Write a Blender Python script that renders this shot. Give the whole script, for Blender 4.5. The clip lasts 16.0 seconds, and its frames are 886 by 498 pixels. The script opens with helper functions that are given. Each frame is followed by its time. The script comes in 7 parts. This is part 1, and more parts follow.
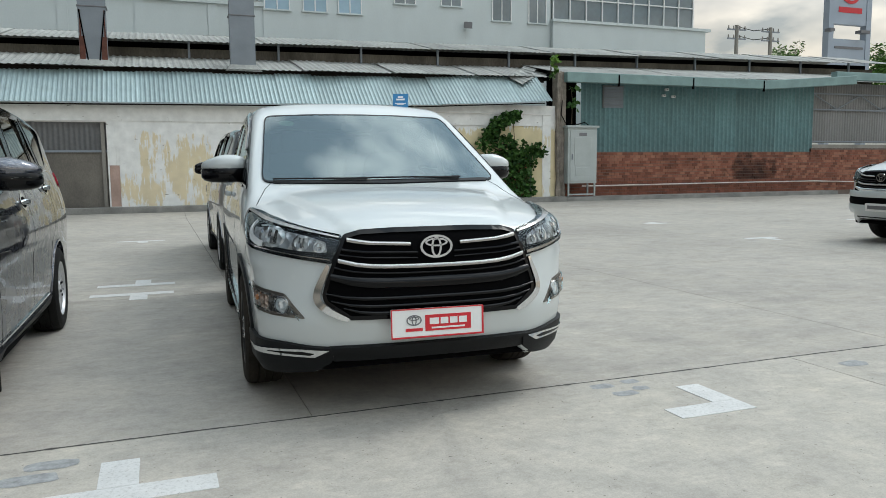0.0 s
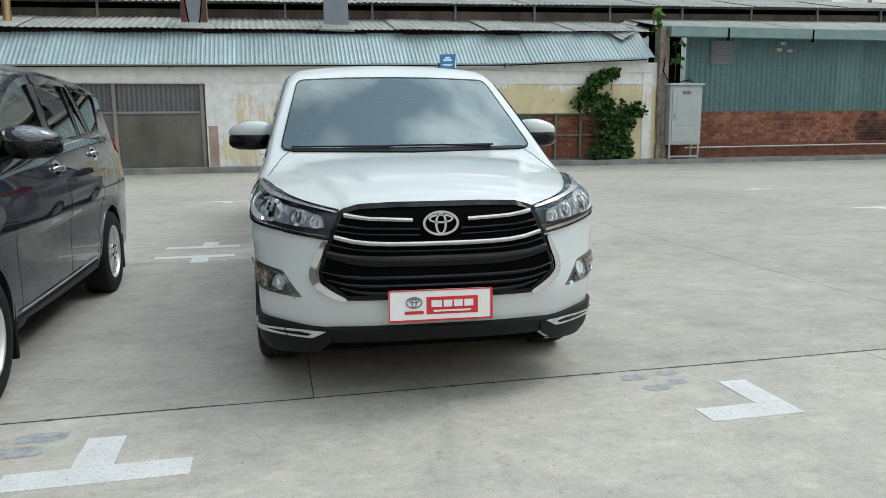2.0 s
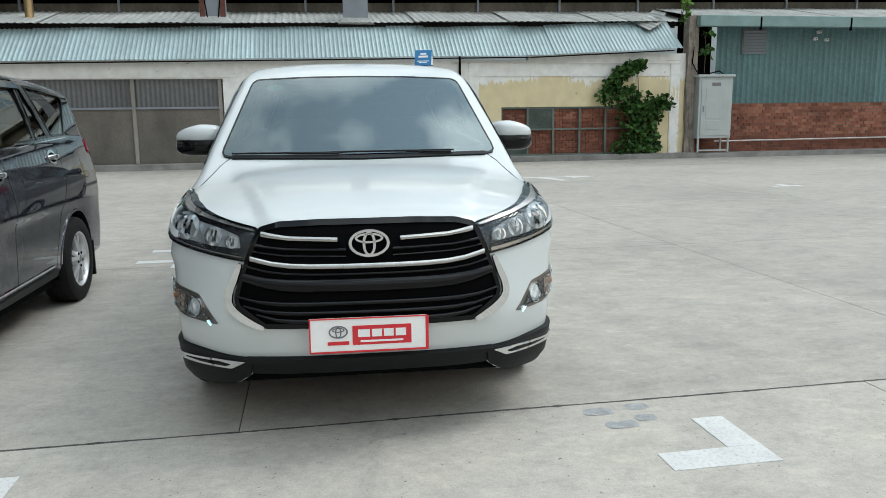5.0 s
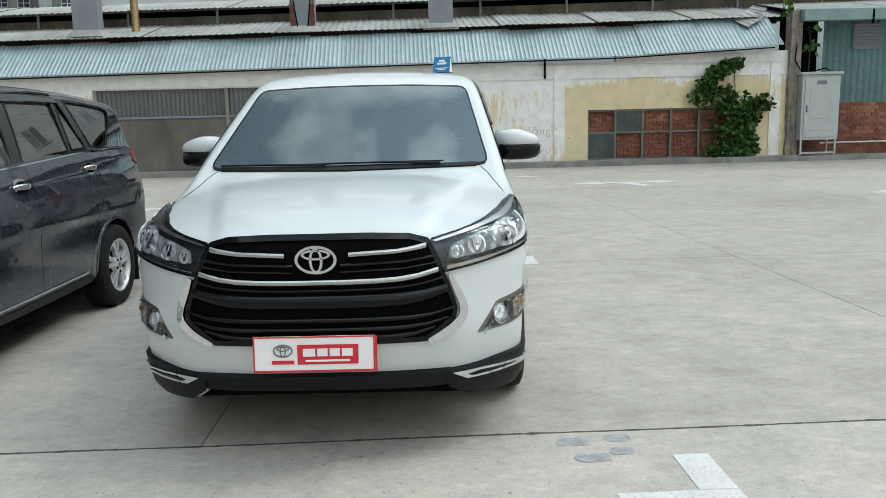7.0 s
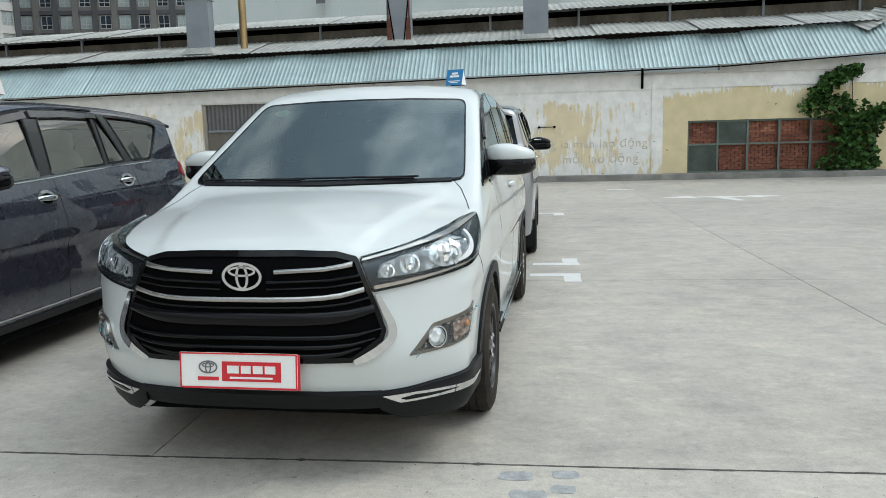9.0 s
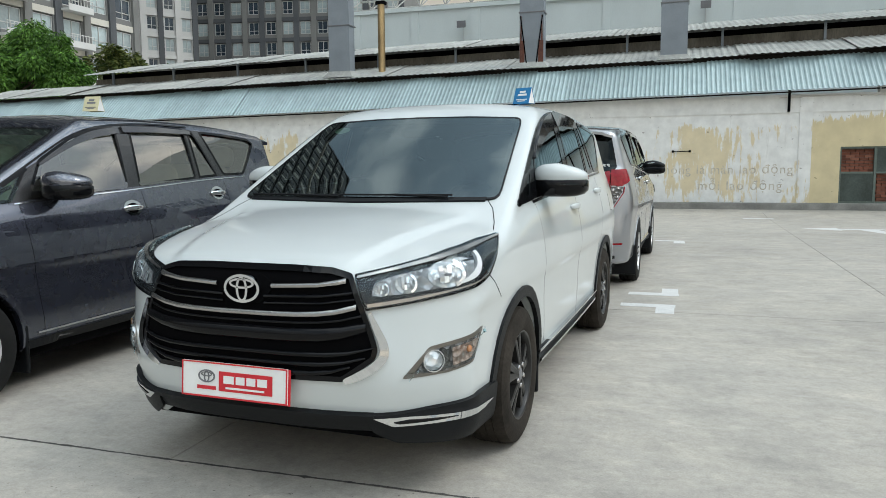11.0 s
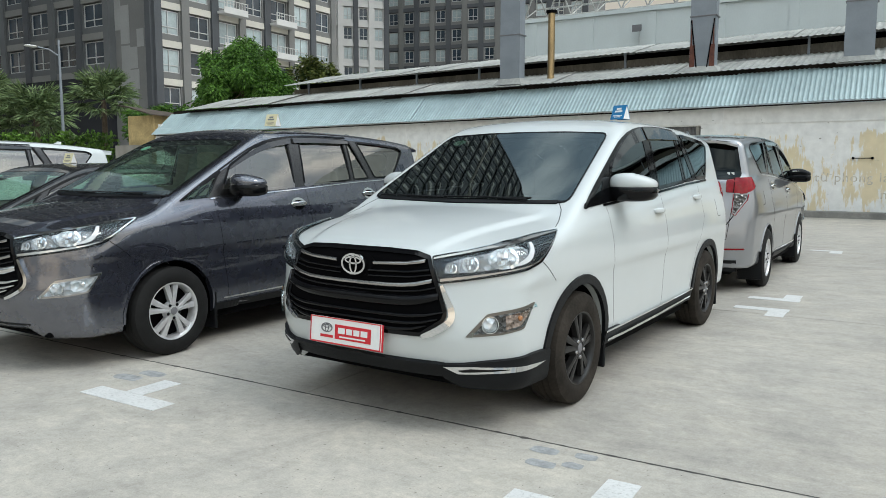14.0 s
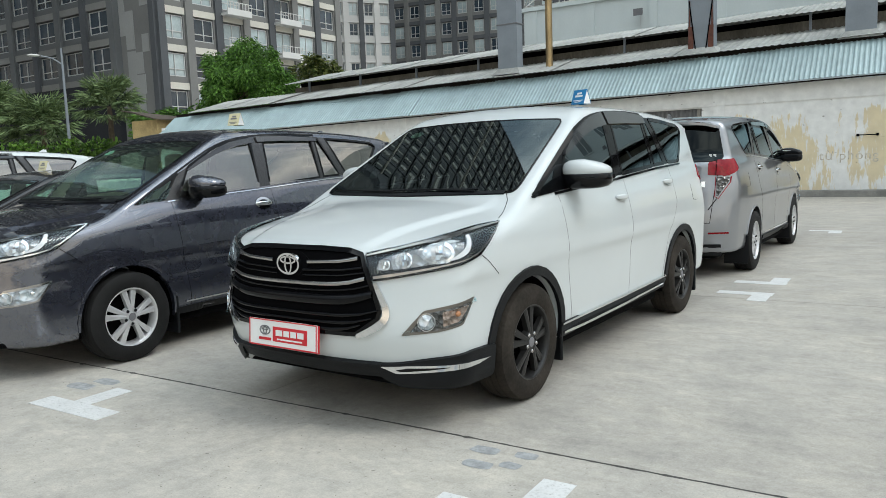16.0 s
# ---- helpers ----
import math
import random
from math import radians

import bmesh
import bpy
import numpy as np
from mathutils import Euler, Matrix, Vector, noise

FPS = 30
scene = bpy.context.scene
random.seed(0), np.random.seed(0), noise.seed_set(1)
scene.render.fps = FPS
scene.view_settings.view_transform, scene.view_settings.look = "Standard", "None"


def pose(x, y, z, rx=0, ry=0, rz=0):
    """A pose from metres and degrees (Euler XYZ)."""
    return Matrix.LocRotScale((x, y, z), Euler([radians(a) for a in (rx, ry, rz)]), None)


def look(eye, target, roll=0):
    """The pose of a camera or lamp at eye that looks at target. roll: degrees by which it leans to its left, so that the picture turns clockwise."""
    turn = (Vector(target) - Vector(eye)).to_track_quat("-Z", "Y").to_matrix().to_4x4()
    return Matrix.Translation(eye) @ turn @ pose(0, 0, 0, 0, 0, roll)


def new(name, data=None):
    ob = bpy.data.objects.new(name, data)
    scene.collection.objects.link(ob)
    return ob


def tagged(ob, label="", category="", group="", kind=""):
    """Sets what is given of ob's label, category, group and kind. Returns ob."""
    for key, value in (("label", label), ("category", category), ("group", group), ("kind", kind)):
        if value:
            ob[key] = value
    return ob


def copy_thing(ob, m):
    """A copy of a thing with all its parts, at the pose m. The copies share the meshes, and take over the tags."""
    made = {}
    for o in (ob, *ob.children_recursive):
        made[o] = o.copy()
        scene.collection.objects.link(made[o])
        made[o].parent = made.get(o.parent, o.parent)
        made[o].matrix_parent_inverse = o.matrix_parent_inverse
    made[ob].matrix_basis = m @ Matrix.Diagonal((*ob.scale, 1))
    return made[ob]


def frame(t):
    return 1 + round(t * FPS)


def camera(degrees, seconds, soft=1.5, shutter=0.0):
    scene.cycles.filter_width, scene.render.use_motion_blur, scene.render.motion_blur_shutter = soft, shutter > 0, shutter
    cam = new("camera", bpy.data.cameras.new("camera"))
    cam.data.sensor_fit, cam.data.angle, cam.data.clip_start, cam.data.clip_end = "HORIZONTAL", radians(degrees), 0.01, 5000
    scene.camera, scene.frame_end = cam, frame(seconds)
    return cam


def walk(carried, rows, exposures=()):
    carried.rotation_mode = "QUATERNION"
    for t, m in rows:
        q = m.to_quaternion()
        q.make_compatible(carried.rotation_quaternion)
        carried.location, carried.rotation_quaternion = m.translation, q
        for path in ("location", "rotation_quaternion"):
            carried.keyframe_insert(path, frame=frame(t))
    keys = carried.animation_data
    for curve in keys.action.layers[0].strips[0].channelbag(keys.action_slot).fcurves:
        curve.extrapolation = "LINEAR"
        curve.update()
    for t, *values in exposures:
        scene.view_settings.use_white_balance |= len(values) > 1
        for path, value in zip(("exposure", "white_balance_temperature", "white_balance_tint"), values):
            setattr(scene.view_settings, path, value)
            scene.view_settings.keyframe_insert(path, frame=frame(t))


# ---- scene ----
cam = camera(61.0, 16.0, 0.5)
PATH = [
    (0, (-1.358, -3.634, 1.294), (-0.654, -1.774, 1.08), -0.5),
    (0.5, (-1.252, -3.628, 1.31), (-0.617, -1.746, 1.072), -0.2),
    (1, (-1.082, -3.546, 1.317), (-0.513, -1.648, 1.045), 0.2),
    (1.5, (-0.987, -3.517, 1.328), (-0.487, -1.605, 1.024), 0.1),
    (2, (-0.802, -3.483, 1.34), (-0.369, -1.556, 1.022), -0.5),
    (2.5, (-0.643, -3.486, 1.368), (-0.259, -1.55, 1.046), -0.7),
    (3, (-0.584, -3.433, 1.378), (-0.229, -1.492, 1.052), -0.9),
    (3.5, (-0.513, -3.284, 1.369), (-0.158, -1.344, 1.036), -0.8),
    (4, (-0.469, -3.203, 1.394), (-0.093, -1.269, 1.05), -0.7),
    (6.5, (0.208, -3.166, 1.413), (0.369, -1.199, 1.089), -1.1),
    (7, (0.37, -3.1, 1.43), (0.44, -1.128, 1.105), -1.4),
    (7.5, (0.519, -3.11, 1.429), (0.503, -1.137, 1.106), -2.0),
    (8, (0.76, -3.118, 1.432), (0.664, -1.145, 1.121), -2.2),
    (10.5, (1.502, -2.65, 1.414), (1.016, -0.726, 1.166), -0.4),
    (11, (1.667, -2.712, 1.398), (1.064, -0.819, 1.174), -0.5),
    (11.5, (1.847, -2.883, 1.416), (1.138, -1.024, 1.208), -0.4),
    (12, (2.052, -3.006, 1.449), (1.25, -1.184, 1.257), -0.3),
    (12.5, (2.349, -3.088, 1.405), (1.454, -1.308, 1.224), -0.2),
    (13, (2.472, -3.161, 1.422), (1.503, -1.421, 1.24), 0.1),
    (13.5, (2.487, -3.252, 1.423), (1.471, -1.54, 1.227), 0.3),
    (14, (2.522, -3.332, 1.429), (1.49, -1.632, 1.214), 0.1),
    (14.5, (2.595, -3.339, 1.428), (1.56, -1.643, 1.2), -0.4),
    (15, (2.678, -3.231, 1.427), (1.64, -1.537, 1.194), -1.1),
    (15.5, (2.771, -3.048, 1.412), (1.722, -1.361, 1.183), -1.9),
    (16, (2.816, -2.995, 1.417), (1.748, -1.32, 1.185), -2.1),
]
walk(cam, [(t, look(eye, target, roll)) for t, eye, target, roll in PATH], [(0, -0.80), (2, -0.70), (4, -0.64), (8, -0.62), (11, -0.62), (16, -0.63)])

# ---- sky, sun, exposure ----
SUN_EL, SUN_AZ = radians(52), radians(80)
world = bpy.data.worlds.new("sky")
scene.world = world
world.use_nodes = True
wn, wl = world.node_tree.nodes, world.node_tree.links
wn.clear()
w_out = wn.new("ShaderNodeOutputWorld")
w_bg = wn.new("ShaderNodeBackground")
w_sky = wn.new("ShaderNodeTexSky")
w_sky.sky_type, w_sky.sun_disc = "NISHITA", False
w_sky.sun_elevation, w_sky.sun_rotation = SUN_EL, SUN_AZ
w_sky.air_density, w_sky.dust_density, w_sky.ozone_density = 1.0, 3.0, 1.0
w_co = wn.new("ShaderNodeTexCoord")
w_map = wn.new("ShaderNodeMapping")
w_map.inputs["Scale"].default_value = (1.0, 1.0, 2.6)
w_noise = wn.new("ShaderNodeTexNoise")
w_noise.inputs["Scale"].default_value, w_noise.inputs["Detail"].default_value = 2.3, 7.0
w_noise.inputs["Roughness"].default_value = 0.55
w_ramp = wn.new("ShaderNodeValToRGB")
w_ramp.color_ramp.elements[0].position, w_ramp.color_ramp.elements[1].position = 0.28, 0.50
w_cloud = wn.new("ShaderNodeTexNoise")
w_cloud.inputs["Scale"].default_value, w_cloud.inputs["Detail"].default_value = 5.6, 7.0
w_cr = wn.new("ShaderNodeValToRGB")
w_cr.color_ramp.elements[0].position, w_cr.color_ramp.elements[0].color = 0.42, (5.2, 6.2, 7.1, 1)
w_cr.color_ramp.elements[1].position, w_cr.color_ramp.elements[1].color = 0.60, (13.8, 14.0, 13.9, 1)
w_mix = wn.new("ShaderNodeMix")
w_mix.data_type = "RGBA"
wl.new(w_co.outputs["Generated"], w_map.inputs["Vector"])
wl.new(w_map.outputs["Vector"], w_noise.inputs["Vector"])
wl.new(w_map.outputs["Vector"], w_cloud.inputs["Vector"])
wl.new(w_noise.outputs["Fac"], w_ramp.inputs["Fac"])
wl.new(w_cloud.outputs["Fac"], w_cr.inputs["Fac"])
wl.new(w_ramp.outputs["Color"], w_mix.inputs["Factor"])
wl.new(w_sky.outputs["Color"], w_mix.inputs["A"])
wl.new(w_cr.outputs["Color"], w_mix.inputs["B"])
w_sep = wn.new("ShaderNodeSeparateXYZ")
w_lift = wn.new("ShaderNodeMapRange")
w_lift.inputs["From Min"].default_value, w_lift.inputs["From Max"].default_value = -0.3, 0.5
w_lift.inputs["To Min"].default_value, w_lift.inputs["To Max"].default_value = 0.68, 1.92
w_mul = wn.new("ShaderNodeMix")
w_mul.data_type, w_mul.blend_type = "RGBA", "MULTIPLY"
w_mul.inputs["Factor"].default_value = 1.0
wl.new(w_co.outputs["Generated"], w_sep.inputs["Vector"])
# a dark bank of cloud lies over the towers, thin bright cloud over the open side
w_dot = wn.new("ShaderNodeVectorMath")
w_dot.operation = "DOT_PRODUCT"
w_dot.inputs[1].default_value = (1.0, -0.42, 0.34)
wl.new(w_co.outputs["Generated"], w_dot.inputs[0])
wl.new(w_dot.outputs["Value"], w_lift.inputs["Value"])
wl.new(w_mix.outputs["Result"], w_mul.inputs["A"])
wl.new(w_lift.outputs["Result"], w_mul.inputs["B"])
w_warm = wn.new("ShaderNodeValToRGB")
w_warm.color_ramp.elements[0].position, w_warm.color_ramp.elements[0].color = 0.0, (1.0, 0.87, 0.70, 1)
w_warm.color_ramp.elements[1].position, w_warm.color_ramp.elements[1].color = 0.60, (0.935, 1.0, 1.022, 1)
w_tint = wn.new("ShaderNodeMix")
w_tint.data_type, w_tint.blend_type = "RGBA", "MULTIPLY"
w_tint.inputs["Factor"].default_value = 1.0
wl.new(w_sep.outputs["Z"], w_warm.inputs["Fac"])
wl.new(w_mul.outputs["Result"], w_tint.inputs["A"])
wl.new(w_warm.outputs["Color"], w_tint.inputs["B"])
# an overcast sky is brightest overhead
w_dome = wn.new("ShaderNodeMapRange")
w_dome.inputs["From Min"].default_value, w_dome.inputs["From Max"].default_value = 0.0, 0.85
w_dome.inputs["To Min"].default_value, w_dome.inputs["To Max"].default_value = 0.42, 1.20
w_over = wn.new("ShaderNodeMix")
w_over.data_type, w_over.blend_type = "RGBA", "MULTIPLY"
w_over.inputs["Factor"].default_value = 1.0
wl.new(w_sep.outputs["Z"], w_dome.inputs["Value"])
wl.new(w_tint.outputs["Result"], w_over.inputs["A"])
wl.new(w_dome.outputs["Result"], w_over.inputs["B"])
wl.new(w_over.outputs["Result"], w_bg.inputs["Color"])
w_bg.inputs["Strength"].default_value = 0.15
wl.new(w_bg.outputs["Background"], w_out.inputs["Surface"])
sun = new("sun", bpy.data.lights.new("sun", "SUN"))
sun.data.energy, sun.data.angle, sun.data.color = 1.5, radians(22), (1.0, 0.99, 0.95)
sun.matrix_world = look((math.sin(SUN_AZ) * 50, math.cos(SUN_AZ) * 50, 50 * math.tan(SUN_EL)), (0, 0, 0))

# ---- materials ----
def node_mat(name):
    m = bpy.data.materials.new(name)
    m.use_nodes = True
    return m, m.node_tree.nodes, m.node_tree.links, m.node_tree.nodes["Principled BSDF"]


def noise_fac(n, l, scale, detail=4.0, stretch=(1, 1, 1), rough=0.55, coord="Object"):
    co, mp, nz = n.new("ShaderNodeTexCoord"), n.new("ShaderNodeMapping"), n.new("ShaderNodeTexNoise")
    mp.inputs["Scale"].default_value = stretch
    nz.inputs["Scale"].default_value, nz.inputs["Detail"].default_value, nz.inputs["Roughness"].default_value = scale, detail, rough
    l.new(co.outputs[coord], mp.inputs["Vector"])
    l.new(mp.outputs["Vector"], nz.inputs["Vector"])
    return nz.outputs["Fac"]


def ramp(n, l, fac, stops):
    r = n.new("ShaderNodeValToRGB")
    while len(r.color_ramp.elements) < len(stops):
        r.color_ramp.elements.new(0.5)
    for e, (p, c) in zip(r.color_ramp.elements, stops):
        e.position, e.color = p, (*c, 1) if len(c) == 3 else c
    l.new(fac, r.inputs["Fac"])
    return r.outputs["Color"]


def mix(n, l, fac, a, b, kind="MIX"):
    x = n.new("ShaderNodeMix")
    x.data_type, x.blend_type = "RGBA", kind
    for key, val in (("Factor", fac), ("A", a), ("B", b)):
        if isinstance(val, (int, float)):
            x.inputs[key].default_value = val
        elif isinstance(val, tuple):
            x.inputs[key].default_value = (*val, 1) if len(val) == 3 else val
        else:
            l.new(val, x.inputs[key])
    return x.outputs["Result"]


def bump(n, l, p, fac, strength=0.3, dist=0.01):
    b = n.new("ShaderNodeBump")
    b.inputs["Strength"].default_value, b.inputs["Distance"].default_value = strength, dist
    l.new(fac, b.inputs["Height"])
    l.new(b.outputs["Normal"], p.inputs["Normal"])


def plain(name, col, rough=0.5, metal=0.0, var=0.12, scale=6.0, grain=60.0, bmp=0.1, coat=0.0, stretch=(1, 1, 1), per=0.0, ior=1.5, spec=0.5):
    """Colour with variation at two scales, a little relief, and optional change from piece to piece."""
    m, n, l, p = node_mat(name)
    lo, hi = tuple(c * (1 - var) for c in col), tuple(min(1, c * (1 + var)) for c in col)
    a = ramp(n, l, noise_fac(n, l, scale, 5, stretch), [(0.3, lo), (0.7, hi)])
    g = noise_fac(n, l, grain, 3, stretch)
    gr = ramp(n, l, g, [(0.3, (1 - var * 0.7,) * 3), (0.7, (1, 1, 1))])
    c = mix(n, l, 1.0, a, gr, "MULTIPLY")
    if per:
        inf = n.new("ShaderNodeObjectInfo")
        c = mix(n, l, 1.0, c, ramp(n, l, inf.outputs["Random"], [(0, (1 - per,) * 3), (1, (1 + per * 0.3,) * 3)]), "MULTIPLY")
    l.new(c, p.inputs["Base Color"])
    p.inputs["Roughness"].default_value, p.inputs["Metallic"].default_value, p.inputs["IOR"].default_value = rough, metal, ior
    p.inputs["Specular IOR Level"].default_value = spec
    p.inputs["Coat Weight"].default_value, p.inputs["Coat Roughness"].default_value = coat, 0.03
    if bmp:
        bump(n, l, p, g, bmp, 0.004)
    return m


def paint(name, col, metal=0.0, rough=0.3, coat=1.0, blur=0.02, coat_ior=1.5, edge=1.0):
    m, n, l, p = node_mat(name)
    f = noise_fac(n, l, 1.6, 3)
    c = ramp(n, l, f, [(0.3, tuple(v * 0.96 for v in col)), (0.7, col)])
    l.new(c, p.inputs["Base Color"])
    dust = ramp(n, l, noise_fac(n, l, 9, 6), [(0.35, (rough,) * 3), (0.7, (rough + 0.03,) * 3)])
    l.new(dust, p.inputs["Roughness"])
    p.inputs["Metallic"].default_value = metal
    p.inputs["Coat Weight"].default_value, p.inputs["Coat Roughness"].default_value = coat, blur
    p.inputs["Coat IOR"].default_value = coat_ior
    p.inputs["Specular IOR Level"].default_value = 0.15
    p.inputs["Specular Tint"].default_value = (edge, edge, edge, 1)
    return m


def glass(name, tint, ior=1.62, dust=0.0, sheen=(0.82, 0.96, 1.0)):
    """Tinted pane: the see-through part takes the film's tint, the gloss follows Fresnel."""
    m, n, l, p = node_mat(name)
    n.remove(p)
    tr, gl, fr, mx = n.new("ShaderNodeBsdfTransparent"), n.new("ShaderNodeBsdfGlossy"), n.new("ShaderNodeFresnel"), n.new("ShaderNodeMixShader")
    tr.inputs["Color"].default_value = (*tint, 1)
    gl.inputs["Roughness"].default_value = 0.012
    gl.inputs["Color"].default_value = (*sheen, 1)
    fr.inputs["IOR"].default_value = ior
    l.new(fr.outputs["Fac"], mx.inputs["Fac"])
    l.new(tr.outputs["BSDF"], mx.inputs[1])
    l.new(gl.outputs["BSDF"], mx.inputs[2])
    if dust:
        film, veil = n.new("ShaderNodeBsdfDiffuse"), n.new("ShaderNodeMixShader")
        film.inputs["Color"].default_value = (0.52, 0.62, 0.54, 1)
        l.new(ramp(n, l, noise_fac(n, l, 4, 5), [(0.3, (dust * 0.7,) * 3), (0.7, (dust * 1.2,) * 3)]), veil.inputs["Fac"])
        l.new(mx.outputs["Shader"], veil.inputs[1])
        l.new(film.outputs["BSDF"], veil.inputs[2])
        l.new(veil.outputs["Shader"], n["Material Output"].inputs["Surface"])
    else:
        l.new(mx.outputs["Shader"], n["Material Output"].inputs["Surface"])
    return m


M_WHITE = paint("pearl white car paint", (0.575, 0.61, 0.615), 0.0, 0.30, 1.0, 0.03)
M_GREY = paint("dark grey metallic car paint", (0.074, 0.080, 0.108), 0.75, 0.26, 1.0, 0.008, 2.15, 0.15)
M_SILVER = paint("silver metallic car paint", (0.30, 0.31, 0.33), 0.75, 0.32, 1.0, 0.015, 1.75, 0.7)
M_BLACKCAR = paint("black car paint", (0.012, 0.012, 0.014), 0.1, 0.25)
M_TRIM = plain("black bumper plastic", (0.0055, 0.0065, 0.008), 0.5, 0, 0.2, 5, 220, 0.15, spec=0.22)
M_GLOSSBLACK = plain("gloss black plastic", (0.004, 0.0042, 0.005), 0.06, 0, 0.1, 5, 80, 0.0, spec=0.22)
M_VISOR = plain("smoked acrylic", (0.022, 0.022, 0.024), 0.07, 0, 0.1, 5, 80, 0.0, 0.8)
M_FILM = plain("black pillar film", (0.012, 0.012, 0.013), 0.22, 0, 0.1, 5, 80, 0.0, spec=0.9)
M_DARK = plain("dark cavity plastic", (0.002, 0.002, 0.0025), 0.8, 0, 0.2, 5, 80, 0.0, spec=0.05)
M_CHROME = plain("chrome", (0.74, 0.75, 0.76), 0.05, 1.0, 0.04, 8, 60, 0.0)
M_SATIN = plain("satin silver trim", (0.43, 0.42, 0.41), 0.20, 1.0, 0.05, 8, 60, 0.0)
M_GLASS = glass("tinted side glass", (0.03, 0.034, 0.034), 2.2)
M_GLASSGREY = glass("tinted side glass with a silvery film", (0.30, 0.34, 0.31), 3.1, 0.0, (1.0, 0.96, 0.90))
M_GLASSFAR = glass("lightly tinted side glass", (0.50, 0.66, 0.56), 1.5)
M_GLASSREAR = glass("dark rear glass", (0.006, 0.007, 0.008), 1.36)
M_WIND = glass("windscreen glass", (0.20, 0.29, 0.25), 2.6)
M_WINDCLEAR = glass("clear windscreen glass with a film of dust", (0.70, 0.97, 0.84), 1.7, 0.022)
M_LENS = glass("clear lamp lens", (0.92, 0.94, 0.95), 1.4)
M_REFL = plain("lamp reflector", (0.80, 0.82, 0.84), 0.12, 1.0, 0.3, 40, 90, 0.8)


def facets(name, col, scale):
    """Mirror-bright reflector pressed into small curved facets."""
    m, n, l, p = node_mat(name)
    co, vo = n.new("ShaderNodeTexCoord"), n.new("ShaderNodeTexVoronoi")
    vo.inputs["Scale"].default_value = scale
    l.new(co.outputs["Object"], vo.inputs["Vector"])
    l.new(ramp(n, l, vo.outputs["Distance"], [(0.0, col), (0.8, tuple(c * 0.75 for c in col))]), p.inputs["Base Color"])
    p.inputs["Metallic"].default_value, p.inputs["Roughness"].default_value = 0.5, 0.08
    bump(n, l, p, vo.outputs["Distance"], 1.0, 0.02)
    return m


M_FACET = facets("faceted lamp reflector", (0.86, 0.87, 0.88), 24)
# dimmer copy of the reflector, its shade set in the colour
M_FACETDIM = facets("shaded lamp reflector", (0.50, 0.51, 0.53), 20)
M_FACETDARK = facets("smoked lamp reflector", (0.135, 0.13, 0.125), 26)
M_FACETAMBER = facets("amber-tinted lamp reflector", (0.55, 0.42, 0.35), 34)
M_BEZEL = plain("dark bronze lamp bezel", (0.20, 0.185, 0.165), 0.28, 0.8, 0.08, 8, 60, 0.0)
M_GUIDE = plain("white lamp light guide", (0.60, 0.62, 0.64), 0.2, 0, 0.06, 30, 90, 0.05)
M_LAMPBASE = plain("smoked lamp housing", (0.040, 0.043, 0.050), 0.25, 0.6, 0.3, 20, 90, 0.2)
M_AMBER = plain("amber indicator", (0.46, 0.20, 0.085), 0.15, 0, 0.2, 30, 90, 0.3, 0.5)
M_RED = plain("red lamp lens", (0.26, 0.004, 0.012), 0.08, 0, 0.25, 25, 120, 0.03, spec=0.4)
M_TYRE = plain("tyre rubber", (0.010, 0.010, 0.010), 0.75, 0, 0.35, 7, 90, 0.5, spec=0.25)
M_TYREDUST = plain("dusty tyre rubber", (0.034, 0.029, 0.024), 0.88, 0, 0.45, 5, 60, 0.5, spec=0.15)
M_ALLOY = plain("bright alloy", (0.66, 0.66, 0.67), 0.30, 0.55, 0.08, 9, 80, 0.05)
M_ALLOYBLACK = plain("black alloy", (0.022, 0.0215, 0.021), 0.32, 0.1, 0.2, 9, 80, 0.05, spec=0.35)
M_SEAT = plain("dark seat cloth", (0.035, 0.034, 0.033), 0.85, 0, 0.2, 12, 200, 0.4)
M_BEIGE = plain("beige cabin trim", (0.64, 0.60, 0.49), 0.75, 0, 0.15, 8, 120, 0.3)
M_DASH = plain("black dashboard plastic", (0.02, 0.02, 0.021), 0.6, 0, 0.2, 12, 160, 0.3)
M_LEDGE = plain("pale window ledge", (0.36, 0.36, 0.33), 0.8, 0, 0.2, 0.5, 6, 0.0)
M_STICKER = plain("pale green sticker", (0.42, 0.62, 0.50), 0.5, 0, 0.3, 60, 90, 0.0)
M_BOARD = plain("white sign board", (0.78, 0.78, 0.77), 0.35, 0, 0.04, 6, 80, 0.02)
M_PALEDASH = plain("pale dashboard plastic", (0.40, 0.41, 0.35), 0.7, 0, 0.12, 8, 120, 0.2)
M_SIGNRED = plain("sign red", (0.58, 0.018, 0.03), 0.35, 0, 0.06, 6, 80, 0.02)
M_SIGNGREY = plain("sign grey", (0.16, 0.16, 0.17), 0.4, 0, 0.06, 6, 80, 0.02)
M_BLUE = plain("sign blue", (0.02, 0.19, 0.42), 0.4, 0, 0.08, 6, 80, 0.02)
M_YELLOW = plain("sign yellow", (0.62, 0.57, 0.36), 0.4, 0, 0.10, 6, 80, 0.02)


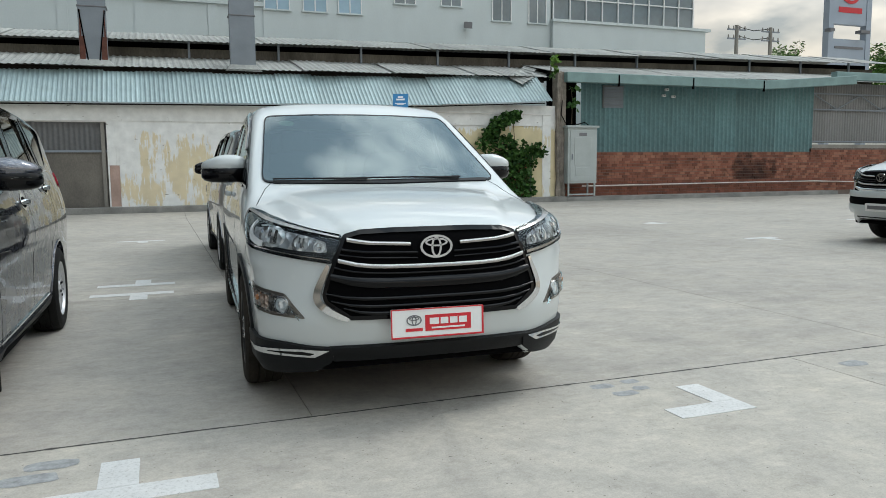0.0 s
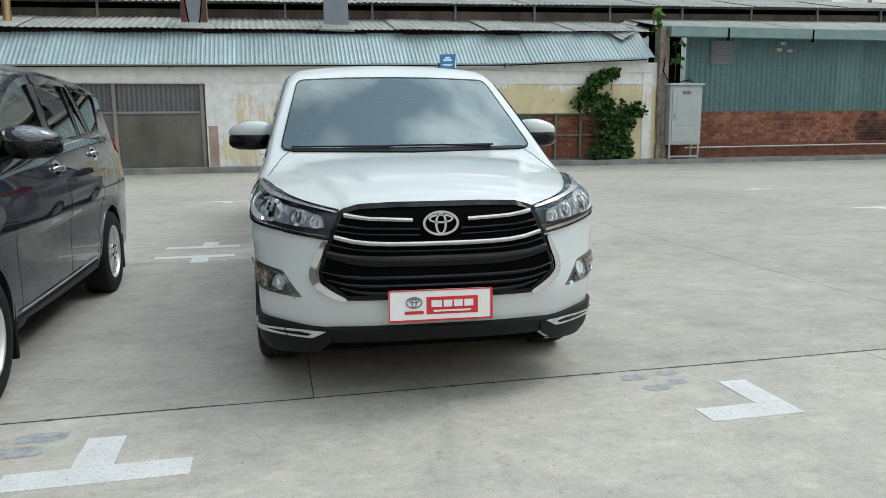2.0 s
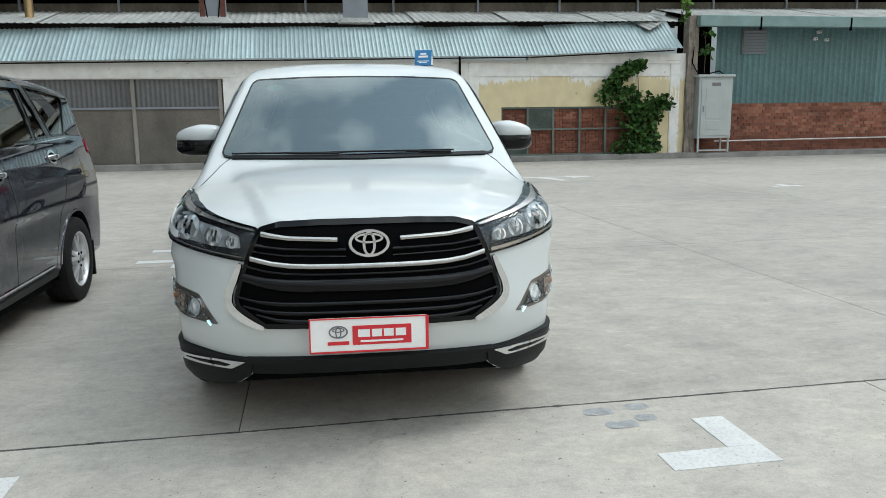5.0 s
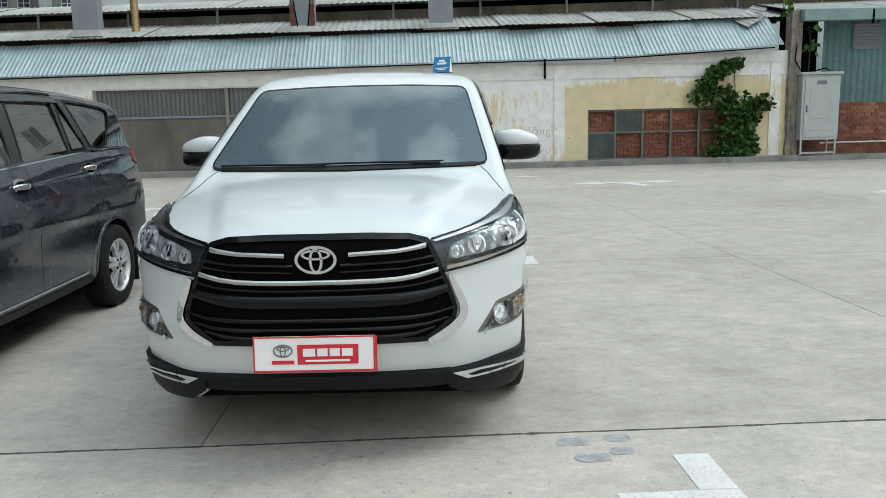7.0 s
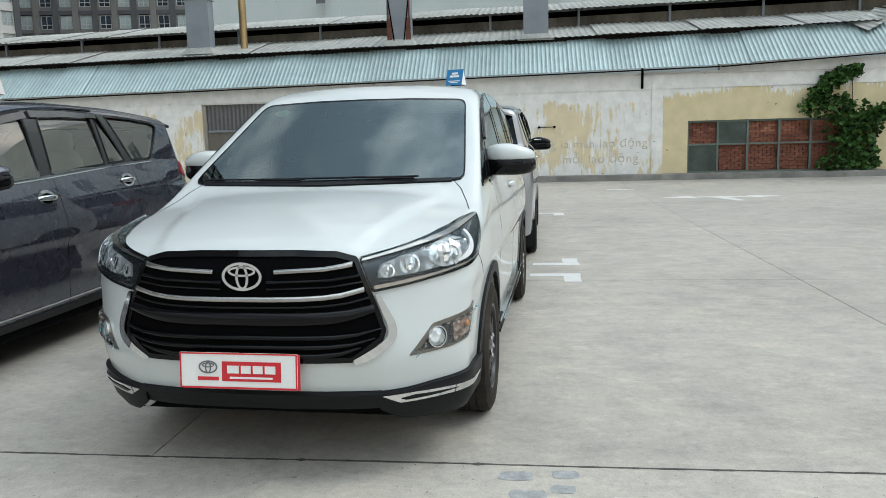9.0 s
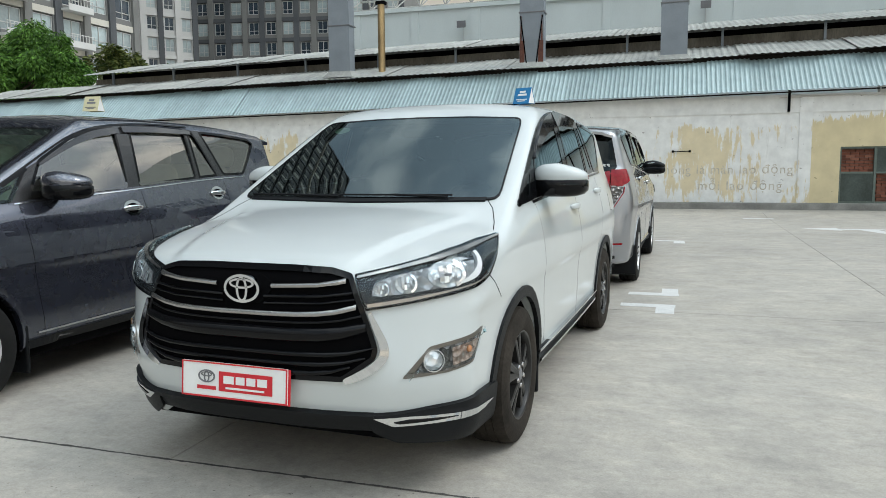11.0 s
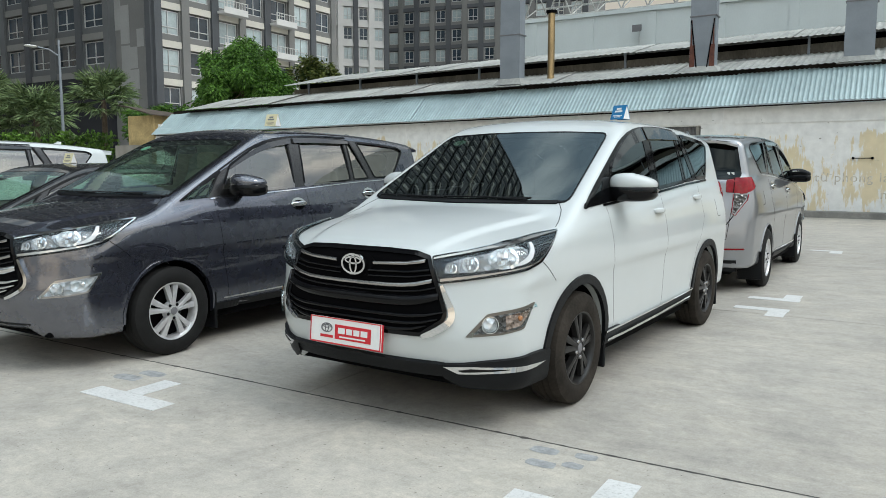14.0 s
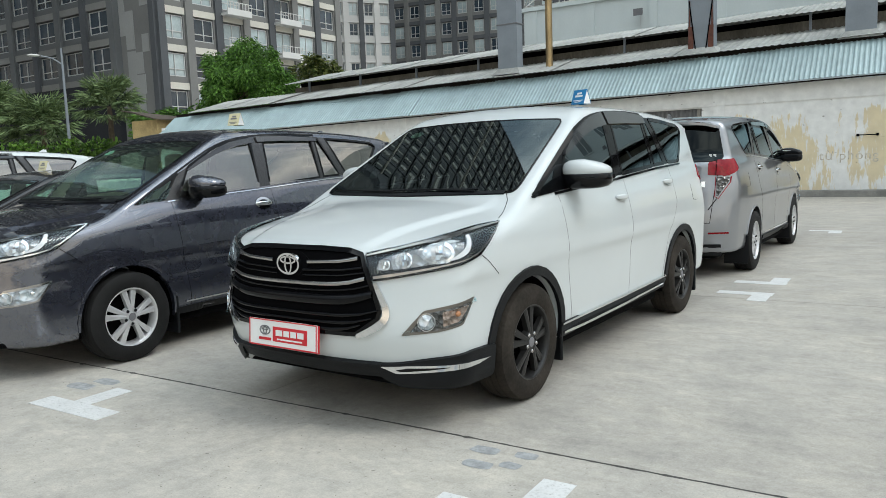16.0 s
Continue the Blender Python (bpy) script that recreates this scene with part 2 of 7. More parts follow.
def concrete(name, col, speck, amount):
    """Power-trowelled slab: swirls, pale worn streaks, dark water stains, pits and grain."""
    m, n, l, p = node_mat(name)
    big = noise_fac(n, l, 0.34, 6, (1, 1.1, 1), 0.62)
    mid = noise_fac(n, l, 1.3, 9, (1.0, 1.12, 1), 0.68)
    swirl = noise_fac(n, l, 3.4, 7, (1, 1, 1), 0.70)
    fine = noise_fac(n, l, 95, 6, (1, 1, 1), 0.75)
    a = ramp(n, l, big, [(0.28, tuple(c * 0.84 for c in col)), (0.5, col), (0.75, tuple(c * 1.10 for c in col))])
    b = ramp(n, l, mid, [(0.28, (0.82, 0.825, 0.83)), (0.47, (0.98, 0.98, 0.98)), (0.60, (1.02, 1.015, 1.0)), (0.78, (1.13, 1.115, 1.08))])
    c = mix(n, l, 1.0, a, b, "MULTIPLY")
    c = mix(n, l, 0.8, c, ramp(n, l, swirl, [(0.34, (0.86, 0.86, 0.86)), (0.5, (1, 1, 1)), (0.70, (1.14, 1.13, 1.11))]), "MULTIPLY")
    # short pale sweeps of the trowel, and the duller ones between them
    sweep = noise_fac(n, l, 2.6, 4, (1.5, 3.4, 1), 0.62)
    c = mix(n, l, 0.9, c, ramp(n, l, sweep, [(0.34, (0.90, 0.90, 0.905)), (0.46, (1, 1, 1)), (0.57, (1, 1, 1)), (0.66, (1.13, 1.125, 1.11))]), "MULTIPLY")
    c = mix(n, l, 0.7, c, ramp(n, l, fine, [(0.3, (0.76,) * 3), (0.7, (1.16,) * 3)]), "MULTIPLY")
    sand = noise_fac(n, l, 26, 5, (1, 1, 1), 0.7)
    c = mix(n, l, 0.6, c, ramp(n, l, sand, [(0.30, (0.80,) * 3), (0.5, (1, 1, 1)), (0.72, (1.14,) * 3)]), "MULTIPLY")
    pit = ramp(n, l, noise_fac(n, l, speck, 2, (1, 1, 1), 0.5), [(amount, (0.30, 0.29, 0.28)), (amount + 0.03, (1, 1, 1))])
    c = mix(n, l, 0.75, c, pit, "MULTIPLY")
    inf = n.new("ShaderNodeObjectInfo")
    c = mix(n, l, 1.0, c, ramp(n, l, inf.outputs["Random"], [(0, (0.95, 0.95, 0.95)), (1, (1.04, 1.04, 1.03))]), "MULTIPLY")
    l.new(c, p.inputs["Base Color"])
    l.new(ramp(n, l, mid, [(0.3, (0.66,) * 3), (0.7, (0.86,) * 3)]), p.inputs["Roughness"])
    p.inputs["Specular IOR Level"].default_value = 0.3
    bump(n, l, p, fine, 0.25, 0.003)
    return m


M_CONC = concrete("trowelled concrete", (0.392, 0.367, 0.331), 30, 0.17)
M_CONCROUGH = concrete("pitted concrete", (0.420, 0.394, 0.355), 46, 0.255)
M_PATCH = plain("mortar patch", (0.318, 0.326, 0.328), 0.8, 0, 0.26, 20, 90, 0.3)
M_JOINT = plain("joint filler", (0.07, 0.065, 0.06), 0.9, 0, 0.3, 9, 80, 0.3)


def marking():
    m, n, l, p = node_mat("worn white road paint")
    chip = ramp(n, l, noise_fac(n, l, 58, 7, (1, 1, 1), 0.8), [(0.34, (0.34, 0.33, 0.31)), (0.42, (0.55, 0.55, 0.54)), (0.52, (0.64, 0.64, 0.63))])
    l.new(mix(n, l, 0.7, chip, ramp(n, l, noise_fac(n, l, 5, 4), [(0.3, (0.80,) * 3), (0.7, (1, 1, 1))]), "MULTIPLY"), p.inputs["Base Color"])
    p.inputs["Roughness"].default_value = 0.6
    return m


M_MARK = marking()


def peeling(name, coat_col, base_col, cover, drip):
    """Old limewash peeling off in streaks over a second coat, with grime running down."""
    m, n, l, p = node_mat(name)
    spread = noise_fac(n, l, 0.55, 4, (1.2, 1, 0.8), 0.55)
    edge = noise_fac(n, l, 2.2, 9, (2.6, 1, 0.42), 0.74)
    f = n.new("ShaderNodeMath")
    f.operation = "MULTIPLY_ADD"
    l.new(edge, f.inputs[0])
    f.inputs[1].default_value = 0.9
    l.new(spread, f.inputs[2])
    co = n.new("ShaderNodeTexCoord")
    sep = n.new("ShaderNodeSeparateXYZ")
    l.new(co.outputs["Object"], sep.inputs["Vector"])
    h = n.new("ShaderNodeMapRange")
    h.inputs["From Min"].default_value, h.inputs["From Max"].default_value = 2.3, 2.95
    h.inputs["To Min"].default_value, h.inputs["To Max"].default_value = 0.0, 0.45
    l.new(sep.outputs["Z"], h.inputs["Value"])
    s = n.new("ShaderNodeMath")
    s.operation = "SUBTRACT"
    l.new(f.outputs["Value"], s.inputs[0])
    l.new(h.outputs["Result"], s.inputs[1])
    mask = ramp(n, l, s.outputs["Value"], [(cover, (0, 0, 0)), (cover + 0.035, (1, 1, 1))])
    cc = ramp(n, l, noise_fac(n, l, 3, 6), [(0.3, tuple(c * 0.86 for c in coat_col)), (0.7, coat_col)])
    bc = ramp(n, l, noise_fac(n, l, 4, 7), [(0.3, tuple(c * 0.82 for c in base_col)), (0.7, base_col)])
    c = mix(n, l, mask, bc, cc)
    streak = ramp(n, l, noise_fac(n, l, 1.6, 6, (3.2, 1, 0.28), 0.7), [(drip, (0.54, 0.52, 0.49)), (drip + 0.18, (1, 1, 1))])
    c = mix(n, l, 0.75, c, streak, "MULTIPLY")
    spot = ramp(n, l, noise_fac(n, l, 5.5, 4, (1, 1, 1.6)), [(0.26, (0.30, 0.28, 0.26)), (0.31, (1, 1, 1))])
    c = mix(n, l, 0.8, c, spot, "MULTIPLY")
    l.new(c, p.inputs["Base Color"])
    p.inputs["Roughness"].default_value = 0.9
    bump(n, l, p, mask, 0.4, 0.004)
    return m


M_PLASTER = peeling("peeling yellow limewash", (0.74, 0.64, 0.44), (0.84, 0.84, 0.82), 0.955, 0.20)
M_PLASTERYEL = peeling("yellow limewash with bare streaks", (0.70, 0.60, 0.38), (0.82, 0.815, 0.79), 0.72, 0.18)
M_SHEDYEL = plain("stained yellow limewash", (0.56, 0.42, 0.20), 0.9, 0, 0.4, 1.2, 14, 0.3)
M_PLASTERTOP = peeling("grimy pale render", (0.84, 0.835, 0.81), (0.82, 0.815, 0.79), 0.90, 0.16)
M_RENDER = plain("grey cement render", (0.30, 0.28, 0.25), 0.9, 0, 0.25, 1.4, 40, 0.3, 0, (1, 1, 0.4))
# doorway shade is put into the infill's and shutter's darker base colours
M_INFILL = plain("brown-grey render darkened for the recess", (0.165, 0.150, 0.130), 0.9, 0, 0.35, 0.9, 40, 0.3, 0, (1, 1, 0.6))
M_SHUTTER = plain("grey shutter sheet darkened for eave shade", (0.155, 0.157, 0.160), 0.55, 0.2, 0.22, 0.8, 12, 0.1, 0, (1, 1, 0.3), 0.15)
M_PINK = plain("flaking pink undercoat", (0.44, 0.31, 0.26), 0.9, 0, 0.2, 3, 40, 0.3)
M_KERB = plain("weathered kerb concrete", (0.25, 0.245, 0.23), 0.9, 0, 0.3, 2.0, 40, 0.4)
M_ROOFBLUE = plain("faded blue-green roof sheet", (0.37, 0.475, 0.49), 0.50, 0.15, 0.20, 0.8, 14, 0.1, 0, (1, 0.3, 1), 0.12)
M_ROOFGREY = plain("weathered galvanised roof sheet", (0.42, 0.425, 0.40), 0.65, 0.1, 0.32, 0.9, 9, 0.15, 0, (1, 0.3, 1), 0.15)
M_GREENWALL = plain("faded green wall sheet", (0.128, 0.248, 0.258), 0.55, 0.05, 0.34, 0.5, 9, 0.1, 0, (1.2, 1, 0.25), 0.28)
M_GREYSHEET = plain("grey shutter sheet", (0.24, 0.24, 0.24), 0.5, 0.3, 0.16, 0.8, 12, 0.1, 0, (1, 1, 0.3), 0.1)
M_GUTTER = plain("pale green gutter steel", (0.20, 0.305, 0.30), 0.5, 0.05, 0.16, 1.5, 30, 0.1)
M_EAVESHADE = plain("near-black eave shade", (0.022, 0.019, 0.016), 0.95, 0, 0.4, 2.0, 30, 0.3, spec=0.1)
M_SOFFIT = plain("grimy concrete band, browned for overhang shade", (0.135, 0.120, 0.098), 0.95, 0, 0.40, 0.8, 14, 0.4, 0, (1.6, 1, 0.5), spec=0.2)
M_STEEL = plain("grey painted steel", (0.225, 0.252, 0.282), 0.5, 0.1, 0.12, 1.6, 40, 0.1)
M_RUST = plain("rusty steel", (0.135, 0.052, 0.036), 0.85, 0.1, 0.35, 6, 60, 0.4)
M_WHITEWALL = plain("white painted render", (0.58, 0.63, 0.63), 0.7, 0, 0.06, 0.5, 20, 0.1, 0, (1, 1, 0.5))
M_BRICK = plain("red brick", (0.26, 0.098, 0.062), 0.9, 0, 0.22, 3, 60, 0.5, 0, (1, 1, 1), 0.35)
M_MORTAR = plain("mortar", (0.17, 0.135, 0.115), 0.95, 0, 0.25, 3, 60, 0.4)
M_BOX = plain("cabinet grey paint", (0.41, 0.45, 0.445), 0.45, 0.05, 0.08, 2.5, 40, 0.1)
M_BRASS = plain("tarnished brass pipe", (0.45, 0.33, 0.18), 0.35, 0.9, 0.25, 3, 40, 0.1, 0, (1, 1, 0.4))
M_WINFRAME = plain("weathered green window frame", (0.12, 0.15, 0.13), 0.6, 0, 0.2, 4, 60, 0.2)
M_PVC = plain("white plastic pipe", (0.66, 0.62, 0.58), 0.5, 0, 0.1, 3, 60, 0.05)
M_APTWALL = plain("taupe apartment render", (0.176, 0.177, 0.173), 0.8, 0, 0.10, 0.25, 6, 0.05)
M_APTDARK = plain("charcoal apartment render", (0.079, 0.085, 0.094), 0.8, 0, 0.12, 0.25, 6, 0.05)
M_APTWING = plain("dark taupe apartment render", (0.124, 0.131, 0.135), 0.8, 0, 0.12, 0.25, 6, 0.05)
M_APTBASE = plain("near-black slate base cladding", (0.025, 0.027, 0.032), 0.7, 0, 0.2, 0.3, 6, 0.05, spec=0.2)
M_APTMID = plain("grey-beige apartment band", (0.226, 0.226, 0.216), 0.8, 0, 0.10, 0.3, 6, 0.05)
M_APTPALE = plain("cream apartment band", (0.588, 0.568, 0.507), 0.8, 0, 0.08, 0.3, 6, 0.05)
M_APTFRAME = plain("grey window frame", (0.50, 0.51, 0.51), 0.6, 0, 0.08, 0.3, 6, 0.0)
M_APTGREY = plain("pale grey apartment panel", (0.30, 0.305, 0.30), 0.8, 0, 0.08, 0.3, 6, 0.05)
M_APTWHITE = plain("white apartment render", (0.58, 0.58, 0.57), 0.8, 0, 0.07, 0.3, 6, 0.05)
M_APTGLASS = plain("apartment window glass", (0.043, 0.064, 0.088), 0.06, 0.0, 0.35, 0.3, 5, 0.0, 0.15, (1, 1, 1), 0.4)
M_APTUP = plain("dull upper window glass", (0.066, 0.072, 0.074), 0.45, 0.0, 0.3, 0.3, 5, 0.0, spec=0.15)
# pale blue base carries the sky's reflection along with the blind
M_BLIND = plain("blind behind glass, sky reflection in its blue", (0.46, 0.55, 0.57), 0.12, 0.0, 0.2, 0.3, 5, 0.0, 0.8, (1, 1, 1), 0.3)
M_PANE = plain("office window glass", (0.16, 0.20, 0.22), 0.05, 0.0, 0.15, 0.5, 5, 0.0, 0.9)
M_OLDPANE = plain("dusty green window glass", (0.062, 0.080, 0.072), 0.35, 0.0, 0.3, 2.5, 20, 0.0, spec=0.3)
M_SKYPANE = plain("pale curtained pane", (0.30, 0.44, 0.54), 0.12, 0.0, 0.1, 0.5, 5, 0.0, 0.9)
M_BARK = plain("tree bark", (0.12, 0.09, 0.065), 0.95, 0, 0.3, 6, 40, 0.6)


def leafy(name, dark, light):
    m, n, l, p = node_mat(name)
    g = n.new("ShaderNodeNewGeometry")
    a = ramp(n, l, g.outputs["Random Per Island"], [(0, dark), (0.75, light), (1, tuple(c * 1.35 for c in light))])
    c = mix(n, l, 1.0, a, ramp(n, l, noise_fac(n, l, 0.5, 3), [(0.3, (0.7,) * 3), (0.7, (1.15,) * 3)]), "MULTIPLY")
    l.new(c, p.inputs["Base Color"])
    p.inputs["Roughness"].default_value = 0.55
    p.inputs["Specular IOR Level"].default_value = 0.18
    return m


M_LEAF = leafy("mango leaves", (0.022, 0.062, 0.012), (0.105, 0.225, 0.036))
M_LEAFRED = leafy("reddish young leaves", (0.028, 0.058, 0.014), (0.135, 0.155, 0.042))
M_PALM = leafy("palm leaflets", (0.045, 0.080, 0.032), (0.19, 0.26, 0.115))
M_HEDGE = leafy("hedge leaves", (0.030, 0.075, 0.012), (0.13, 0.24, 0.045))
M_VINE = leafy("vine leaves", (0.016, 0.050, 0.012), (0.055, 0.125, 0.028))
M_LETTER = plain("faded grey stencil paint", (0.60, 0.555, 0.47), 0.9, 0, 0.3, 9, 60, 0.2)

# ---- building tools ----
def link(name, me, mat, parent=None, label=""):
    ob = new(name, me)
    if mat is not None and not me.materials:
        me.materials.append(mat)
    if parent is not None:
        ob.parent = parent
    if label:
        ob["label"] = label
    return ob


def part(name, bm, mat, parent=None, label="", smooth=0.0):
    """Links a bmesh as one mesh object under a thing or a part."""
    me = bpy.data.meshes.new(name)
    bm.to_mesh(me)
    bm.free()
    if smooth:
        me.polygons.foreach_set("use_smooth", [True] * len(me.polygons))
        me.set_sharp_from_angle(angle=radians(smooth))
    return link(name, me, mat, parent, label)


def thing(name, m, label, category, group="", kind=""):
    ob = new(name)
    ob.empty_display_size = 0.2
    ob.matrix_world = m
    return tagged(ob, label, category, group, kind)


def add_box(bm, x0, x1, y0, y1, z0, z1, bevel=0.0):
    r = bmesh.ops.create_cube(bm, size=1.0)
    vs = r["verts"]
    for v in vs:
        v.co = Vector((x0 + (v.co.x + 0.5) * (x1 - x0), y0 + (v.co.y + 0.5) * (y1 - y0), z0 + (v.co.z + 0.5) * (z1 - z0)))
    if bevel:
        es = list({e for v in vs for e in v.link_edges})
        bmesh.ops.bevel(bm, geom=es, offset=bevel, segments=2, affect="EDGES", profile=0.5)
    return bm


def box(x0, x1, y0, y1, z0, z1, bevel=0.0):
    return add_box(bmesh.new(), x0, x1, y0, y1, z0, z1, bevel)


def add_tube(bm, a, b, r0, r1=None, n=10, caps=True):
    a, b = Vector(a), Vector(b)
    r1 = r0 if r1 is None else r1
    q = (b - a).to_track_quat("Z", "Y")
    rings = []
    for p, r in ((a, r0), (b, r1)):
        rings.append([bm.verts.new(p + q @ Vector((math.cos(k * 2 * math.pi / n) * r, math.sin(k * 2 * math.pi / n) * r, 0))) for k in range(n)])
    for k in range(n):
        bm.faces.new((rings[0][k], rings[0][(k + 1) % n], rings[1][(k + 1) % n], rings[1][k]))
    if caps:
        bm.faces.new(rings[0][::-1])
        bm.faces.new(rings[1])
    return bm


def tube_path(pts, r, n=8):
    bm = bmesh.new()
    for a, b in zip(pts, pts[1:]):
        add_tube(bm, a, b, r, r, n)
    return bm


def lathe_x(profile, n=40, closed=False):
    """Spins (x, radius) pairs round the x axis."""
    bm = bmesh.new()
    rings = []
    for x, r in profile:
        rings.append([bm.verts.new((x, r * math.cos(2 * math.pi * k / n), r * math.sin(2 * math.pi * k / n))) for k in range(n)])
    pairs = list(zip(rings, rings[1:])) + ([(rings[-1], rings[0])] if closed else [])
    for a, b in pairs:
        for k in range(n):
            bm.faces.new((a[k], a[(k + 1) % n], b[(k + 1) % n], b[k]))
    return bm


def hermite(pts):
    """A smooth curve through (a, b) pairs, as a function of arrays."""
    x, y = np.array([p[0] for p in pts], float), np.array([p[1] for p in pts], float)
    d = np.diff(y) / np.diff(x)
    t = np.empty_like(y)
    t[0], t[-1] = d[0], d[-1]
    t[1:-1] = np.where(d[:-1] * d[1:] > 0, 2 * d[:-1] * d[1:] / np.where(np.abs(d[:-1] + d[1:]) < 1e-9, 1, d[:-1] + d[1:]), 0)
    X = np.linspace(x[0], x[-1], 600)
    i = np.clip(np.searchsorted(x, X) - 1, 0, len(x) - 2)
    h = x[i + 1] - x[i]
    s = (X - x[i]) / h
    Y = (2 * s**3 - 3 * s**2 + 1) * y[i] + (s**3 - 2 * s**2 + s) * h * t[i] + (-2 * s**3 + 3 * s**2) * y[i + 1] + (s**3 - s**2) * h * t[i + 1]
    return lambda a: np.interp(a, X, Y)


def smax(a, b, k):
    h = np.maximum(k - np.abs(a - b), 0) / k
    return np.maximum(a, b) + h * h * k * 0.25


def smin(a, b, k):
    return -smax(-a, -b, k)


def inside(poly, a, b):
    """Which of the points (a, b) lie in the polygon."""
    a, b = np.asarray(a), np.asarray(b)
    r = np.zeros(a.shape, bool)
    for (x0, y0), (x1, y1) in zip(poly, poly[1:] + poly[:1]):
        c = ((y0 > b) != (y1 > b)) & (a < (x1 - x0) * (b - y0) / ((y1 - y0) if y1 != y0 else 1e-9) + x0)
        r ^= c
    return r


def rounded(poly, r=0.03, n=3):
    """Cuts the corners of a polygon with short arcs."""
    out = []
    k = len(poly)
    for i in range(k):
        p, a, b = Vector(poly[i]), Vector(poly[i - 1]), Vector(poly[(i + 1) % k])
        da, db = (a - p), (b - p)
        ra, rb = min(r, da.length * 0.45), min(r, db.length * 0.45)
        s, e = p + da.normalized() * ra, p + db.normalized() * rb
        for j in range(n + 1):
            t = j / n
            q = s * (1 - t) ** 2 + p * 2 * t * (1 - t) + e * t * t
            out.append((q.x, q.y))
    return out


def inset(poly, w):
    """Moves a closed outline inward by w (outward if negative)."""
    k = len(poly)
    area = sum(poly[i][0] * poly[(i + 1) % k][1] - poly[(i + 1) % k][0] * poly[i][1] for i in range(k))
    sg = 1 if area > 0 else -1
    out = []
    for i in range(k):
        d = Vector(poly[(i + 1) % k]) - Vector(poly[i - 1])
        if d.length < 1e-9:
            out.append(poly[i])
            continue
        d.normalize()
        out.append((poly[i][0] - d.y * w * sg, poly[i][1] + d.x * w * sg))
    return out

# ---- the cars: one people-carrier body, shaped as a smooth solid; u across, v from nose to tail, z up ----
AXLE_F, AXLE_R, WHEEL_R, TAIL = 1.0, 3.79, 0.344, 4.82
c_plan = hermite([(-0.3, 0.862), (0.4, 0.892), (0.95, 0.918), (2.5, 0.922), (4.0, 0.915), (4.9, 0.868)])
c_side = hermite([(0.1, -0.09), (0.30, -0.035), (0.50, -0.018), (0.68, -0.012), (0.86, 0.0), (0.98, -0.004), (1.08, -0.022), (1.2, -0.058), (1.4, -0.13)])
c_nose = hermite([(0.1, 0.20), (0.28, 0.06), (0.42, 0.005), (0.56, -0.03), (0.70, -0.015), (0.85, 0.0), (0.96, 0.03), (1.1, 0.12), (1.4, 0.4)])
c_hood = hermite([(-0.2, 0.93), (0.05, 0.985), (0.16, 1.03), (0.35, 1.085), (0.6, 1.13), (0.9, 1.17), (1.15, 1.20), (1.6, 1.225), (2.5, 1.265), (3.8, 1.30), (4.9, 1.31)])
c_drop = hermite([(-0.2, 0.06), (0.4, 0.070), (0.8, 0.060), (1.15, 0.04), (1.7, 0.02), (2.4, 0.0), (4.9, 0.0)])
c_green = hermite([(0.9, 0.93), (1.1, 0.897), (1.25, 0.862), (1.5, 0.797), (1.65, 0.752), (1.75, 0.712), (1.9, 0.63)])
c_gplan = hermite([(0.9, 0.965), (1.6, 0.985), (2.4, 1.0), (3.6, 0.985), (4.9, 0.915)])
c_roof = hermite([(0.9, 1.62), (1.6, 1.725), (2.0, 1.778), (2.4, 1.808), (2.9, 1.818), (3.5, 1.808), (4.1, 1.775), (4.9, 1.69)])
c_tail = hermite([(0.1, 0.16), (0.35, 0.03), (0.6, 0.0), (0.9, 0.035), (1.2, 0.09), (1.5, 0.12)])
WS_SLOPE = math.atan(0.515)


def car_f(u, v, z, arches=True):
    """Below zero within the body."""
    a = np.abs(u)
    crease = 0.016 * np.clip((a - 0.385 - 0.27 * np.clip(v, 0, 1.1)) / 0.06, 0, 1) * np.clip((1.3 - v) / 0.2, 0, 1)
    lower = smax(a - (c_plan(v) + c_side(z)), z - (c_hood(v) + 0.006 - crease - c_drop(v) * (a / 0.84) ** 2.2), 0.085)
    lower = smax(lower, 0.52 * a**3.4 + c_nose(z) - v, 0.05)
    lower = smax(lower, v - (TAIL - 0.22 * (a / 0.9) ** 4 - c_tail(z)), 0.10)
    raised = np.clip((0.59 - a) / 0.08, 0, 1) * np.clip((0.55 - v) / 0.25, 0, 1)
    lower = smax(lower, 0.240 + 0.052 * np.clip((v - 1.2) / 0.5, 0, 1) + 0.075 * raised - z, 0.05)
    green = smax(a - c_green(z) * c_gplan(v), z - (c_roof(v) - 0.042 * (a / 0.68) ** 2.5), 0.07)
    shift = 0.030 * (a / 0.72) ** 2.2
    screen = (z - 1.205) * math.cos(WS_SLOPE) - (v - 1.045 - shift) * math.sin(WS_SLOPE)
    green = smax(green, screen, 0.045)
    green = smax(green, v - (4.60 + (1.68 - z) * 0.20 - 0.11 * (a / 0.75) ** 3), 0.06)
    green = smax(green, 0.8 - z, 0.05)
    f = smin(lower, green, 0.035)
    if arches:
        for ax in (AXLE_F, AXLE_R):
            hole = np.maximum(np.sqrt((v - ax) ** 2 + (z - WHEEL_R) ** 2) - 0.40, 0.60 - a)
            f = np.maximum(f, -hole)
    return f


